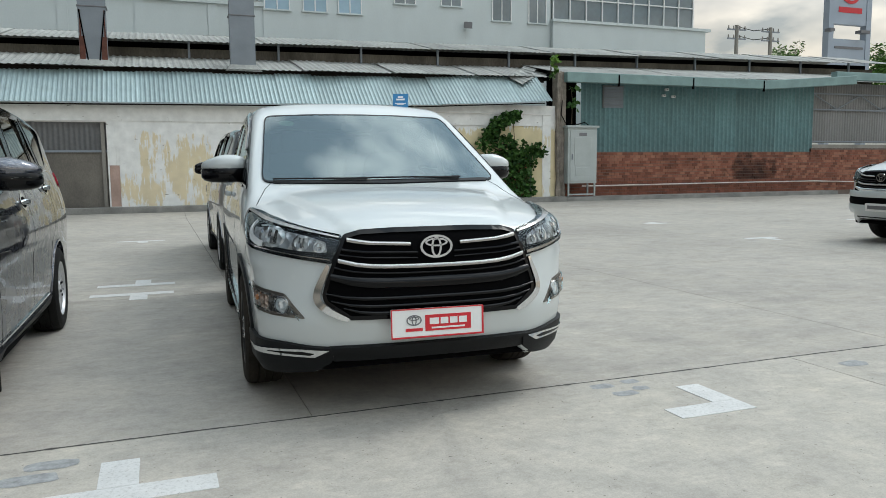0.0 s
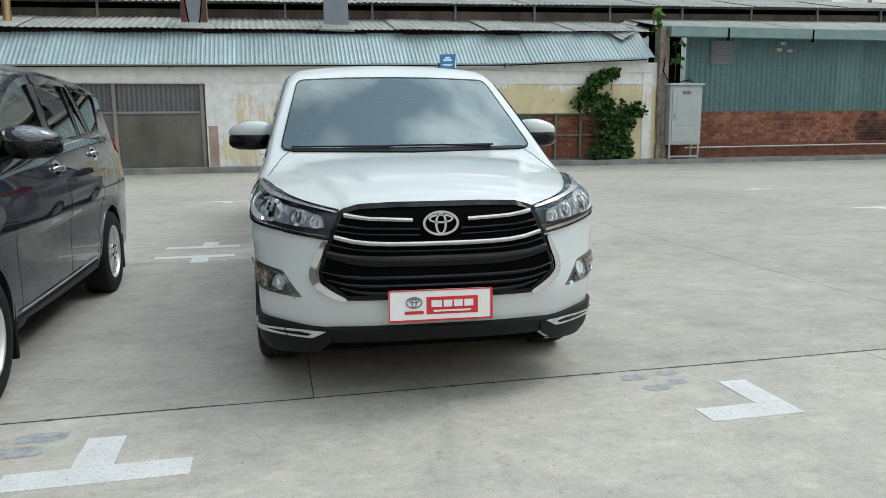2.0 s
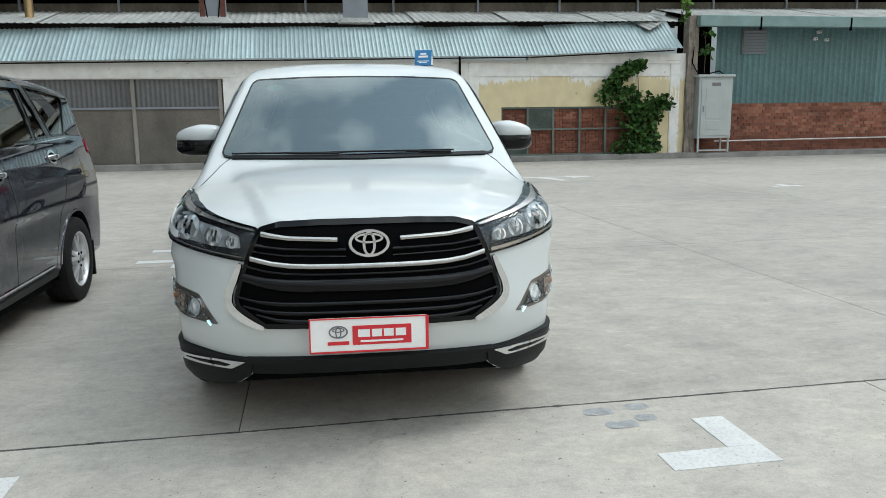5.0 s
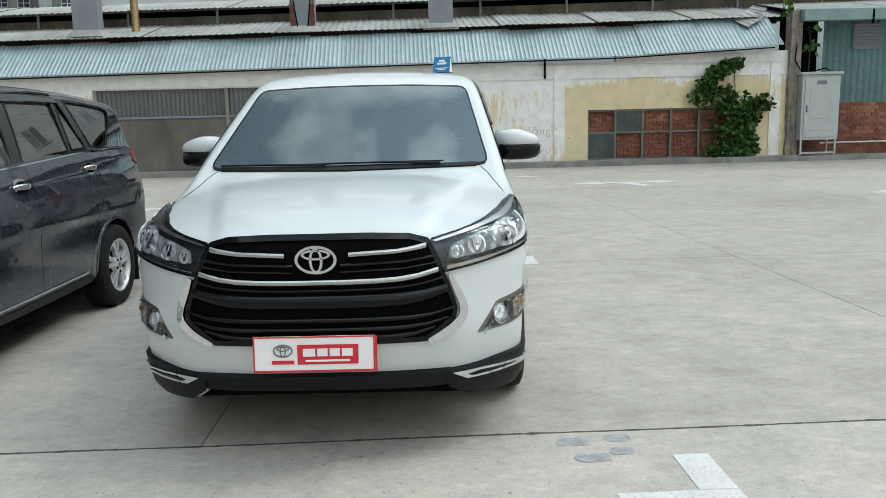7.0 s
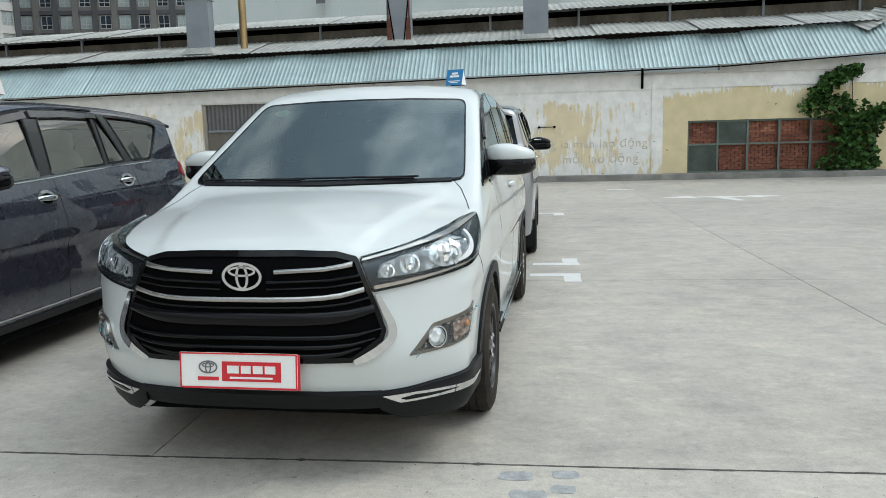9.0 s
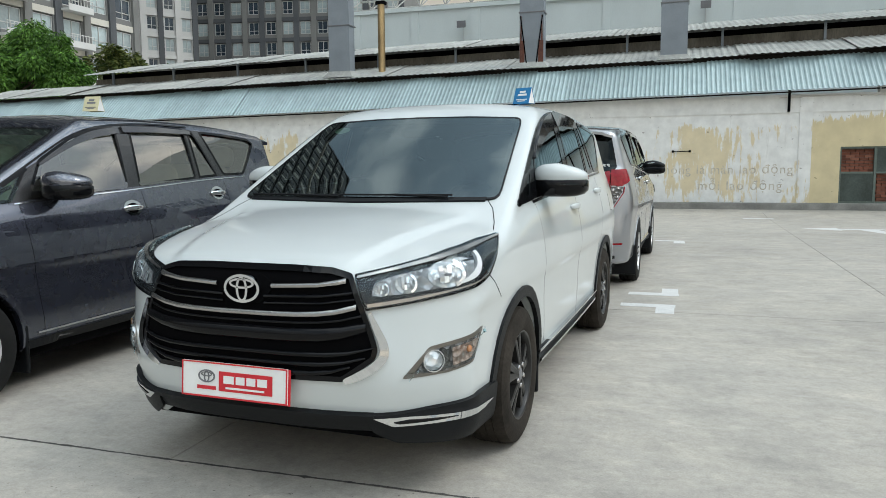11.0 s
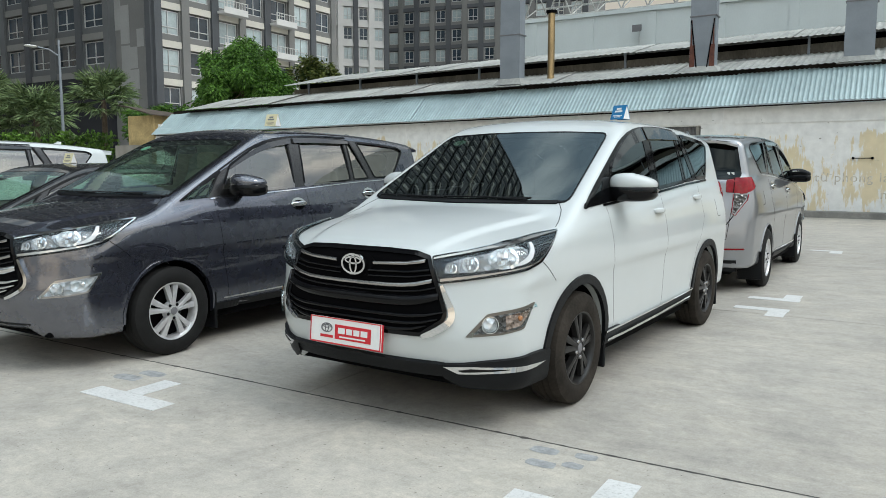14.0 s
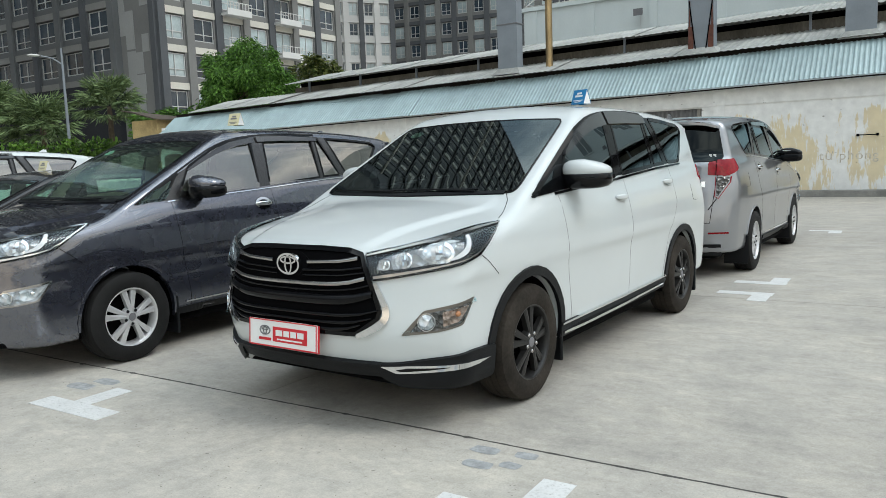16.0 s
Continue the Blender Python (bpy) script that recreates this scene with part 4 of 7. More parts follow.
def car(name, at, yaw, label, body_mat, kit, lower_mat, rim_mat, tyre_mat, screen_mat, cloth, group="parked cars"):
    """One people carrier; kit: the black and chrome body kit of the white one."""
    me = BODY_ME.copy()
    me.materials.clear()
    c = thing(name, pose(at[0], at[1], 0, 0, 0, yaw), label, "car", group)
    link("body", me, body_mat, c)
    lin = LINING_ME.copy()
    link("cabin_lining", lin, M_BEIGE if cloth is M_BEIGE else M_SEAT, c)
    # panes with black borders
    for pane, how, nm in ((SCREEN, "front", "windscreen"), (REAR_GLASS, "rear", "rear_window")):
        w = part(nm, panel(pane, how, 0.0075, 0.05, 0.006), screen_mat if nm == "windscreen" else M_GLASSREAR, c, "", 60)
        w.visible_shadow = False
        part("glass_border", strip(inset(pane, 0.016), 0.036, how, 0.003, True), M_DARK, w)
        part("gasket", strip(pane, 0.009, how, 0.0085, True), M_GLOSSBLACK, w)
        if nm == "windscreen":
            band = [(-0.745, 1.222), (0.745, 1.222), (0.742, 1.300), (0.722, 1.300), (0.708, 1.270), (0.66, 1.254), (0.3, 1.248), (-0.3, 1.248), (-0.66, 1.254), (-0.708, 1.270), (-0.722, 1.300), (-0.742, 1.300)]
            part("lower_band", panel(band, how, 0.004, 0.05, 0), M_DARK, w)
            part("sticker", panel(ellipse(-0.52, 1.618, 0.055, 0.022, 16), how, 0.004, 0.05, 0), M_STICKER, w, "pale green round stickers")
    for how in ("side", "far"):
        for pane in SIDE_PANES:
            w = part("side_window", panel(pane, how, 0.003, 0.09, 0.006), M_GLASSFAR if how == "far" or (pane is Q_GLASS and not kit) else M_GLASS if kit else M_GLASSGREY, c, "", 60)
            w.visible_shadow = False
            if not kit:
                # the panes lean in a little more than the doors below them
                for q in w.data.vertices:
                    q.co.x += (1 if how == "side" else -1) * (0.008 - 0.024 * (q.co.z - 1.2) / 0.5)
            part("window_frame", strip(inset(pane, 0.008), 0.030 if kit else 0.018, how, 0.006, True), M_GLOSSBLACK, w)
        part("window_pillar", panel([(2.395, 1.262), (2.535, 1.270), (2.585, 1.722), (2.425, 1.712)], how, 0.004, 0.08), M_GLOSSBLACK if kit else M_FILM, c)
        part("window_line", strip(soft([(1.138, 1.184), (1.305, 1.282), (1.49, 1.378), (1.65, 1.461), (1.81, 1.543), (1.97, 1.620), (2.19, 1.689), (2.5, 1.728), (2.9, 1.746), (3.3, 1.740)], 1), (0.012, 0.024, 0.026, 0.024, 0.020, 0.016) if kit else 0.012, how, 0.007), M_GLOSSBLACK, c)
        part("rear_pillar", panel([(3.215, 1.307), (3.292, 1.311), (3.288, 1.724), (3.222, 1.729)], how, 0.0035, 0.06), M_GLOSSBLACK if kit else M_FILM, c)
        part("rear_pillar", panel([(3.520, 1.323), (3.650, 1.329), (3.445, 1.712), (3.320, 1.716)], how, 0.0035, 0.06), M_GLOSSBLACK if kit else M_FILM, c)
        part("quarter_pillar", panel([(1.385, 1.197), (1.535, 1.208), (1.69, 1.460), (1.578, 1.410)], how, 0.004, 0.05), M_GLOSSBLACK if kit else M_FILM, c)
        part("beltline_trim", strip([(1.42, 1.190), (2.0, 1.221), (2.4, 1.241), (3.3, 1.294), (3.96, 1.318)], 0.016 if kit else 0.008, how, 0.008), M_GLOSSBLACK if kit else M_CHROME, c)
        part("rain_visor", strip(soft([(1.67, 1.428), (1.78, 1.484), (1.95, 1.562), (2.18, 1.642), (2.455, 1.680)]), (0.012, 0.05, 0.085, 0.09) if kit else (0.012, 0.03, 0.045, 0.045), how, 0.018), M_VISOR, c, "", 50)
        part("rain_visor", strip([(2.50, 1.686), (2.85, 1.696), (3.30, 1.690)], (0.09, 0.085, 0.06) if kit else (0.045, 0.04, 0.03), how, 0.018), M_VISOR, c, "", 50)
        # door gaps
        for gap in ([(1.455, 1.19), (1.462, 1.05), (1.50, 0.75), (1.555, 0.45), (1.56, 0.33)], [(2.53, 1.24), (2.56, 0.9), (2.55, 0.34)], [(3.61, 1.28), (3.63, 1.0), (3.45, 0.78), (3.33, 0.5), (3.28, 0.34)], [(1.48, 0.335), (3.28, 0.35)]):
            part("door_gap", strip(gap, 0.0035, how, 0.0008), M_SIGNGREY if kit else M_DARK, c)
        part("fuel_flap_gap" if how == "side" else "panel_gap", strip(soft([(4.10, 1.14), (4.10, 1.00), (4.13, 0.985), (4.24, 0.985)], 2), 0.0035, how, 0.001), M_DARK, c)
        for hv, hz in ((2.40, 1.116), (3.47, 1.184)):
            p = project([(hv, hz)], how, 0.0)[0]
            sg = 1 if how == "side" else -1
            part("handle_recess", panel(ellipse(hv, hz - 0.002, 0.092 if not kit else 0.06, 0.056 if not kit else 0.036, 20), how, 0.0025, 0.02, 0), M_CHROME if not kit else body_mat, c)
            if not kit:
                # near-black disc paints the shadow inside the chrome cup
                part("handle_shadow", panel(ellipse(hv, hz - 0.004, 0.066, 0.036, 18), how, 0.0045, 0.02, 0), M_DARK, c)
            part("door_handle", pod((p[0] + sg * 0.030, p[1], p[2]), (0.015, 0.105, 0.020), 3, fn=lambda q: Vector((q.x - sg * q.y * q.y * 1.6, q.y, q.z))), body_mat if kit else M_CHROME, c, "", 50)
        # wheel arches
        for ax in (AXLE_F, AXLE_R):
            if kit:
                part("arch_trim", strip(arc(ax, WHEEL_R, 0.424, 188 if ax == AXLE_F else 172, -8), 0.055, how, 0.014), M_TRIM, c)
            else:
                part("arch_lip", strip(arc(ax, WHEEL_R, 0.402, 186, -6), 0.018, how, 0.006), body_mat, c)
            sg = 1 if how == "side" else -1
            well = bmesh.new()
            n = 22
            rows = [[well.verts.new((sg * x, ax + 0.392 * math.cos(math.pi * 1.16 * i / n - 0.25), WHEEL_R + 0.39 * math.sin(math.pi * 1.16 * i / n - 0.25))) for i in range(n + 1)] for x in (0.60, 0.86)]
            for i in range(n):
                well.faces.new((rows[0][i], rows[0][i + 1], rows[1][i + 1], rows[1][i]))
            part("arch_liner", well, M_DARK, c)
            flap = bmesh.new()
            add_box(flap, sg * 0.66, sg * 0.90, ax + 0.405, ax + 0.432, 0.13, 0.44, 0.010)
            part("mud_flap", flap, M_TRIM, c)
            wheel_parts(c, (sg * 0.808, ax, WHEEL_R), sg, rim_mat, tyre_mat)
        # sill
        if kit:
            part("sill_trim", strip([(1.40, 0.335), (2.4, 0.345), (3.33, 0.36)], 0.085, how, 0.020), M_TRIM, c)
            part("sill_chrome", strip([(1.42, 0.318), (2.4, 0.330), (3.25, 0.350)], 0.014, how, 0.032), M_CHROME, c)
            part("sill_chrome", strip([(1.40, 0.372), (2.4, 0.384), (3.33, 0.402)], 0.010, how, 0.026), M_CHROME, c)
        else:
            part("sill_trim", strip([(1.50, 0.375), (2.4, 0.380), (3.22, 0.39)], 0.012, how, 0.010), M_CHROME, c)
            part("sill_trim", strip([(1.42, 0.315), (2.4, 0.322), (3.3, 0.335)], 0.05, how, 0.016), M_TRIM, c)
        # mirrors
        sg = 1 if how == "side" else -1
        mv, mz = (0.03, 0.0) if kit else (0.09, -0.006)
        arm = loft_box([[(sg * 0.80, 1.60, 1.205), (sg * 0.80, 1.68, 1.205), (sg * 0.80, 1.68, 1.265), (sg * 0.80, 1.60, 1.265)], [(sg * 0.93, 1.60 + mv, 1.225 + mz), (sg * 0.93, 1.67 + mv, 1.225 + mz), (sg * 0.93, 1.67 + mv, 1.265 + mz), (sg * 0.93, 1.60 + mv, 1.265 + mz)]])
        part("mirror_foot", arm, M_GLOSSBLACK, c)
        mir = part("mirror_housing", pod((sg * 0.965, 1.64 + mv, 1.314 + mz), (0.150, 0.096, 0.084), 3.2, 22, 11, lambda q: Vector((q.x, q.y - 0.30 * (1 - q.x * q.x) + 0.35 * max(0, q.x * sg), q.z * (1 - 0.42 * max(0, q.x * sg)) if q.z > 0 else q.z * 0.22))), body_mat, c, "", 60)
        part("mirror_base", pod((sg * 0.965, 1.642 + mv, 1.270 + mz), (0.155, 0.101, 0.062), 3.2, 18, 7, lambda q: Vector((q.x, q.y - 0.30 * (1 - q.x * q.x) + 0.35 * max(0, q.x * sg), q.z))), M_GLOSSBLACK, mir, "black lower mirror shell", 60)
        part("mirror_glass", box(sg * 0.968 - 0.10, sg * 0.968 + 0.10, 1.700 + mv, 1.706 + mv, 1.255 + mz, 1.365 + mz, 0.002), M_CHROME, mir)
        part("mirror_lamp", pod((sg * 1.0, 1.552 + mv, 1.281 + mz), (0.09, 0.03, 0.007), 2.6, 14, 5), M_LENS, mir)
        # lamps
        f = 1 if how == "side" else -1
        S = lambda L: [(f * s, z) for s, z in (L if f > 0 else L[::-1])]  # noqa: E731
        lamp_out = S(rounded([(s_p(0.463, 0.075), 0.956), (s_p(0.520, 0.054), 0.823), (s_p(0.705, 0.162), 0.851), (s_p(0.815, 0.267), 0.871), (s_p(0.871, 0.35), 0.888), (s_p(0.887, 0.48), 0.922), (s_p(0.883, 0.62), 1.005), (s_p(0.86, 0.755), 1.072), (s_p(0.81, 0.59), 1.058), (s_p(0.757, 0.37), 1.030), (s_p(0.671, 0.217), 1.001)], 0.012))
        lamp = part("headlight", panel(lamp_out, "nose", 0.004, 0.03), M_LAMPBASE, c, "headlight with a clear lens and chrome bowls", 60)
        part("lens", panel(lamp_out, "nose", 0.0145, 0.035, 0.008), M_LENS, lamp, "", 60).visible_shadow = False
        part("lamp_edge", strip(inset(lamp_out, 0.002), 0.006, "nose", 0.0085, True), M_GLOSSBLACK, lamp)
        # brow along the upper edge and bright line along the lower one, meeting in the tip
        line = M_SATIN if kit else M_CHROME
        part("lamp_brow", strip(S(soft([(s_p(0.478, 0.075), 0.944), (s_p(0.61, 0.165), 0.974), (s_p(0.755, 0.37), 1.015), (s_p(0.81, 0.58), 1.044), (s_p(0.86, 0.735), 1.062)], 1)), (0.007, 0.009, 0.010, 0.009, 0.005), "nose", 0.0205), line, lamp)
        part("lamp_chrome", strip(S(soft([(s_p(0.527, 0.057), 0.842), (s_p(0.705, 0.165), 0.868), (s_p(0.815, 0.27), 0.889), (s_p(0.865, 0.36), 0.906), (s_p(0.879, 0.48), 0.940), (s_p(0.873, 0.62), 1.010), (s_p(0.86, 0.73), 1.060)], 1)), (0.016, 0.015, 0.012, 0.008, 0.008, 0.006) if not kit else (0.014, 0.013, 0.009, 0.005, 0.004, 0.004), "nose", 0.0195), line, lamp)
        tray = [(s_p(0.535, 0.075), 0.878), (s_p(0.66, 0.14), 0.884), (s_p(0.80, 0.27), 0.907), (s_p(0.864, 0.36), 0.935), (s_p(0.85, 0.40), 0.995), (s_p(0.76, 0.30), 0.990), (s_p(0.62, 0.15), 0.956), (s_p(0.545, 0.085), 0.928)]
        part("reflector_tray", panel(S(rounded(tray, 0.012)), "nose", 0.007, 0.03), M_FACETDIM, lamp, "", 60)
        for su, zz, ra, rb in ((s_p(0.572, 0.095), 0.902, 0.030, 0.026), (s_p(0.655, 0.145), 0.922, 0.044, 0.038), (s_p(0.785, 0.26), 0.948, 0.084, 0.050)):
            bowl = part("reflector", panel(S(ellipse(su, zz, ra, rb, 22)), "nose", 0.009, 0.018, 0.004), M_FACET, lamp, "", 60)
            part("bowl_wall", strip(S([(su + ra * 0.93 * math.cos(t), zz + rb * 0.93 * math.sin(t)) for t in [radians(-62 + 124 * k / 10) for k in range(11)]]), ra * 0.20, "nose", 0.0150, False, 0.02), M_CHROME, bowl, "", 60)
            # patches in bright and dull tones, the bowl's uneven reflections laid in
            for a0, b0, da, db, fm in ((-0.30, 0.05, 0.13, 0.62, M_SATIN), (-0.08, 0.36, 0.12, 0.30, M_FACET), (0.16, 0.34, 0.12, 0.34, M_CHROME), (0.42, 0.22, 0.11, 0.34, M_FACET), (-0.06, -0.34, 0.14, 0.28, M_CHROME), (0.22, -0.30, 0.13, 0.30, M_FACET), (0.48, -0.26, 0.10, 0.28, M_FACETDIM), (0.06, 0.0, 0.20, 0.10, M_SIGNGREY)):
                quad = [(su + ra * (a0 - da), zz + rb * (b0 - db)), (su + ra * (a0 + da), zz + rb * (b0 - db * 0.8)), (su + ra * (a0 + da * 0.9), zz + rb * (b0 + db)), (su + ra * (a0 - da), zz + rb * (b0 + db * 0.85))]
                part("facet", panel(S(quad), "nose", 0.0135, 0.03, 0.002), fm, bowl)
        cres = soft([(s_p(0.843, 0.44), 1.018), (s_p(0.864, 0.42), 0.990), (s_p(0.868, 0.385), 0.950), (s_p(0.845, 0.325), 0.922), (s_p(0.825, 0.295), 0.914)])
        part("lamp_crescent", strip(S(cres), (0.026, 0.032, 0.030, 0.014, 0.005), "nose", 0.0165), M_GUIDE, lamp)
        fog_out = S(rounded([(s_p(0.652, 0.095), 0.546), (s_p(0.80, 0.22), 0.556), (s_p(0.868, 0.34), 0.578), (s_p(0.876, 0.445), 0.712), (s_p(0.745, 0.17), 0.668)], 0.014))
        fog = part("fog_lamp", panel(fog_out, "nose", 0.004, 0.03), M_BEZEL if kit else M_SATIN, c, "fog lamp with amber indicator in a satin bezel" if kit else "fog lamp with a chrome bowl", 60)
        part("fog_cavity", panel(S(rounded([(s_p(0.690, 0.12), 0.562), (s_p(0.80, 0.22), 0.566), (s_p(0.860, 0.33), 0.586), (s_p(0.866, 0.42), 0.690), (s_p(0.750, 0.175), 0.654)], 0.014)), "nose", 0.0075, 0.03), M_FACETDARK if kit else M_FACETDIM, fog)
        q, q2 = project([(f * s_p(0.757, 0.175), 0.611)], "nose", 0.008)[0], project([(f * s_p(0.757, 0.175), 0.611)], "nose", 1.0)[0]
        part("fog_reflector", dome(q, q2 - q, 0.040, 0.010), M_FACET, fog, "", 60)
        part("fog_ring", strip(S(ellipse(s_p(0.757, 0.175), 0.611, 0.043, 0.043, 24)), 0.004, "nose", 0.016, True, 0.02), M_CHROME, fog)
        part("indicator", panel(S(rounded([(s_p(0.812, 0.24), 0.582), (s_p(0.852, 0.32), 0.600), (s_p(0.858, 0.40), 0.678), (s_p(0.812, 0.24), 0.655)], 0.008)), "nose", 0.011, 0.02), M_FACETAMBER if kit else M_FACET, fog)
        q, q2 = project([(f * s_p(0.845, 0.32), 0.640)], "nose", 0.011)[0], project([(f * s_p(0.845, 0.32), 0.640)], "nose", 1.0)[0]
        part("indicator_bulb", dome(q, q2 - q, 0.016, 0.010, 14), M_AMBER if kit else M_REFL, fog)
        part("lens", panel(inset(fog_out, 0.022), "nose", 0.0175, 0.035, 0.008), M_LENS, fog, "", 60).visible_shadow = False
        part("bumper_gap", strip(S([(s_p(0.889, 0.50), 0.925), (s_p(0.895, 0.57), 0.875), (s_p(0.90, 0.655), 0.80)]), 0.004, "nose", 0.001), M_DARK, c)
        part("bonnet_gap", strip([(f * 0.825, 0.80), (f * 0.80, 0.90), (f * 0.757, 1.02), (f * 0.713, 1.085)], 0.004, "top", 0.001), M_DARK, c)
        # chrome horn round the lower grille
        horn = S(soft([(s_p(0.537, 0.055), 0.816), (s_p(0.567, 0.06), 0.745), (s_p(0.592, 0.065), 0.690), (s_p(0.595, 0.062), 0.642), (s_p(0.566, 0.05), 0.606), (s_p(0.502, 0.02), 0.567), (s_p(0.448, 0.0), 0.547)]))
        part("grille_chrome", strip(horn, (0.014, 0.028, 0.035, 0.036, 0.032, 0.016) if kit else (0.016, 0.020, 0.022, 0.022, 0.020, 0.014), "nose", 0.024, False, 0.02), M_CHROME, c, "", 60)
        # bumper foot
        if kit:
            foot = [(s_p(0.505, 0.07), 0.398), (s_p(0.525, 0.09), 0.330), (s_p(0.60, 0.15), 0.272), (s_p(0.80, 0.25), 0.250), (s_p(0.878, 0.60), 0.252), (s_p(0.88, 0.61), 0.425), (s_p(0.875, 0.40), 0.430), (s_p(0.735, 0.185), 0.416), (s_p(0.62, 0.12), 0.402)]
            part("bumper_foot", panel(S(rounded(foot, 0.02)), "nose", 0.022, 0.04, 0.03), M_TRIM, c, "", 60)
            part("bumper_chrome", panel(S(rounded([(s_p(0.535, 0.075), 0.391), (s_p(0.60, 0.12), 0.352), (s_p(0.745, 0.217), 0.352), (s_p(0.858, 0.45), 0.352), (s_p(0.865, 0.56), 0.366), (s_p(0.845, 0.36), 0.380), (s_p(0.66, 0.14), 0.394)], 0.006)), "nose", 0.030, 0.04, 0.02), M_CHROME, c, "", 60)
            part("bumper_slot", panel(S(rounded([(s_p(0.60, 0.12), 0.372), (s_p(0.62, 0.13), 0.364), (s_p(0.745, 0.217), 0.366), (s_p(0.80, 0.30), 0.370), (s_p(0.66, 0.14), 0.380)], 0.004)), "nose", 0.033, 0.04, 0.01), M_GLOSSBLACK, c)
        # tail lamps
        lamp_t = [(f * a, b) for a, b in rounded([(0.58, 1.130), (0.795, 1.118), (0.775, 1.275), (0.70, 1.282), (0.58, 1.262)], 0.015)]
        tl = part("tail_light", panel(lamp_t, "rear", 0.012, 0.04, 0.04), M_RED, c, "red tail light", 60)
        part("tail_light_wrap", panel(rounded([(4.44, 1.195), (4.65, 1.110), (4.64, 1.285), (4.50, 1.298)], 0.012), how, 0.010, 0.04, 0.02), M_RED, tl, "", 60)
        part("tail_light_seam", strip([(f * 0.66, 1.126), (f * 0.66, 1.276)], 0.008, "rear", 0.014), M_DARK, tl)
        part("tail_light_clear", panel([(f * a, b) for a, b in rounded([(0.672, 1.108), (0.79, 1.105), (0.785, 1.06), (0.690, 0.905), (0.672, 0.91)], 0.010)], "rear", 0.012, 0.03, 0.04), M_FACETDARK, tl, "clear lower lens", 60)
        part("tail_light_edge", strip([(f * 0.805, 1.11), (f * 0.80, 1.05), (f * 0.695, 0.88), (f * 0.660, 0.90), (f * 0.660, 1.11)], 0.007, "rear", 0.010), M_RED, tl)
        part("bumper_seam", strip([(f * 0.68, 0.88), (f * 0.60, 0.76)], 0.010, "rear", 0.003), M_GLOSSBLACK, c)
        part("rear_reflector", panel([(f * a, b) for a, b in rounded([(0.60, 0.500), (0.80, 0.503), (0.80, 0.522), (0.60, 0.520)], 0.008)], "rear", 0.006, 0.05), M_RED, c)
    # grille
    half = [(s_p(0.444, 0.0), 0.548), (s_p(0.556, 0.05), 0.628), (s_p(0.568, 0.055), 0.668), (s_p(0.548, 0.055), 0.735), (s_p(0.514, 0.052), 0.830), (s_p(0.457, 0.07), 0.955), (s_p(0.375, 0.075), 0.975), (s_p(0.20, 0.065), 0.981)]
    g_out = rounded([(-a, b) for a, b in half[:1]] + half + [(-a, b) for a, b in half[:0:-1]], 0.012)
    gr = part("grille", panel(g_out, "nose", 0.010, 0.03), M_DARK, c, "black grille", 60)
    bar = (M_GLOSSBLACK if kit else M_CHROME)
    part("grille_frame", strip(inset(g_out, 0.008), 0.020, "nose", 0.019, True), M_GLOSSBLACK, gr)
    both = lambda L: [(-a, b) for a, b in L[::-1]] + L  # noqa: E731
    for zz, ww, hh in ((0.572, 0.47, 0.020), (0.606, 0.525, 0.020), (0.644, 0.552, 0.022)):
        part("grille_slat", slat(soft(both([(s_u(ww * 0.35), zz), (s_u(ww * 0.78), zz + 0.004), (s_u(ww), zz + 0.032)]), 1), (0.010, hh, hh, hh, 0.010), 0.022, 0.008), bar, gr, "", 60)
    part("grille_panel", slat(soft(both([(s_u(0.2), 0.720), (s_u(0.40), 0.728), (s_u(0.528), 0.758)]), 1), (0.040, 0.058, 0.062, 0.058, 0.040), 0.020, 0.016), bar, gr, "", 60)
    part("grille_slat", slat(soft(both([(s_u(0.2), 0.768), (s_u(0.40), 0.778), (s_u(0.512), 0.803)]), 1), 0.014, 0.018, 0.006), M_GLOSSBLACK, gr, "", 60)
    part("grille_bar", slat(soft(both([(s_u(0.2), 0.802), (s_u(0.38), 0.811), (s_u(0.495), 0.838)]), 1), 0.020, 0.030, 0.005), M_SATIN, gr, "satin chrome bar")
    for f in (-1, 1):
        L = [(f * s_u(0.135), 0.908), (f * s_u(0.34), 0.917), (f * s_u(0.455), 0.931)]
        part("grille_bar", slat(L if f > 0 else L[::-1], 0.016, 0.030, 0.005), M_SATIN, gr, "satin chrome bar")
        L = [(f * s_u(0.10), 0.868), (f * s_u(0.36), 0.876), (f * s_u(0.478), 0.890)]
        part("grille_slat", slat(L if f > 0 else L[::-1], 0.016, 0.020, 0.008), M_GLOSSBLACK, gr)
        L = [(f * s_u(0.10), 0.842), (f * s_u(0.36), 0.850), (f * s_u(0.488), 0.866)]
        part("grille_slat", slat(L if f > 0 else L[::-1], 0.012, 0.018, 0.006), M_GLOSSBLACK, gr)
    part("badge_plinth", panel(rounded([(-0.085, 0.838), (0.085, 0.838), (0.145, 0.915), (0.06, 0.957), (-0.06, 0.957), (-0.145, 0.915)], 0.03), "nose", 0.016, 0.03, 0.02), M_DARK, gr)
    y = float(project([(0.0, 0.9)], "nose", 0.03)[0][1])
    badge = part("badge", ring_flat(ellipse(0, 0.900, 0.086, 0.059), ellipse(0, 0.900, 0.074, 0.048), y - 0.014, y + 0.006), M_CHROME, c, "plain oval chrome badge", 40)
    part("badge_oval", ring_flat(ellipse(0, 0.921, 0.060, 0.022), ellipse(0, 0.921, 0.049, 0.013), y - 0.013, y + 0.004), M_CHROME, badge, "", 40)
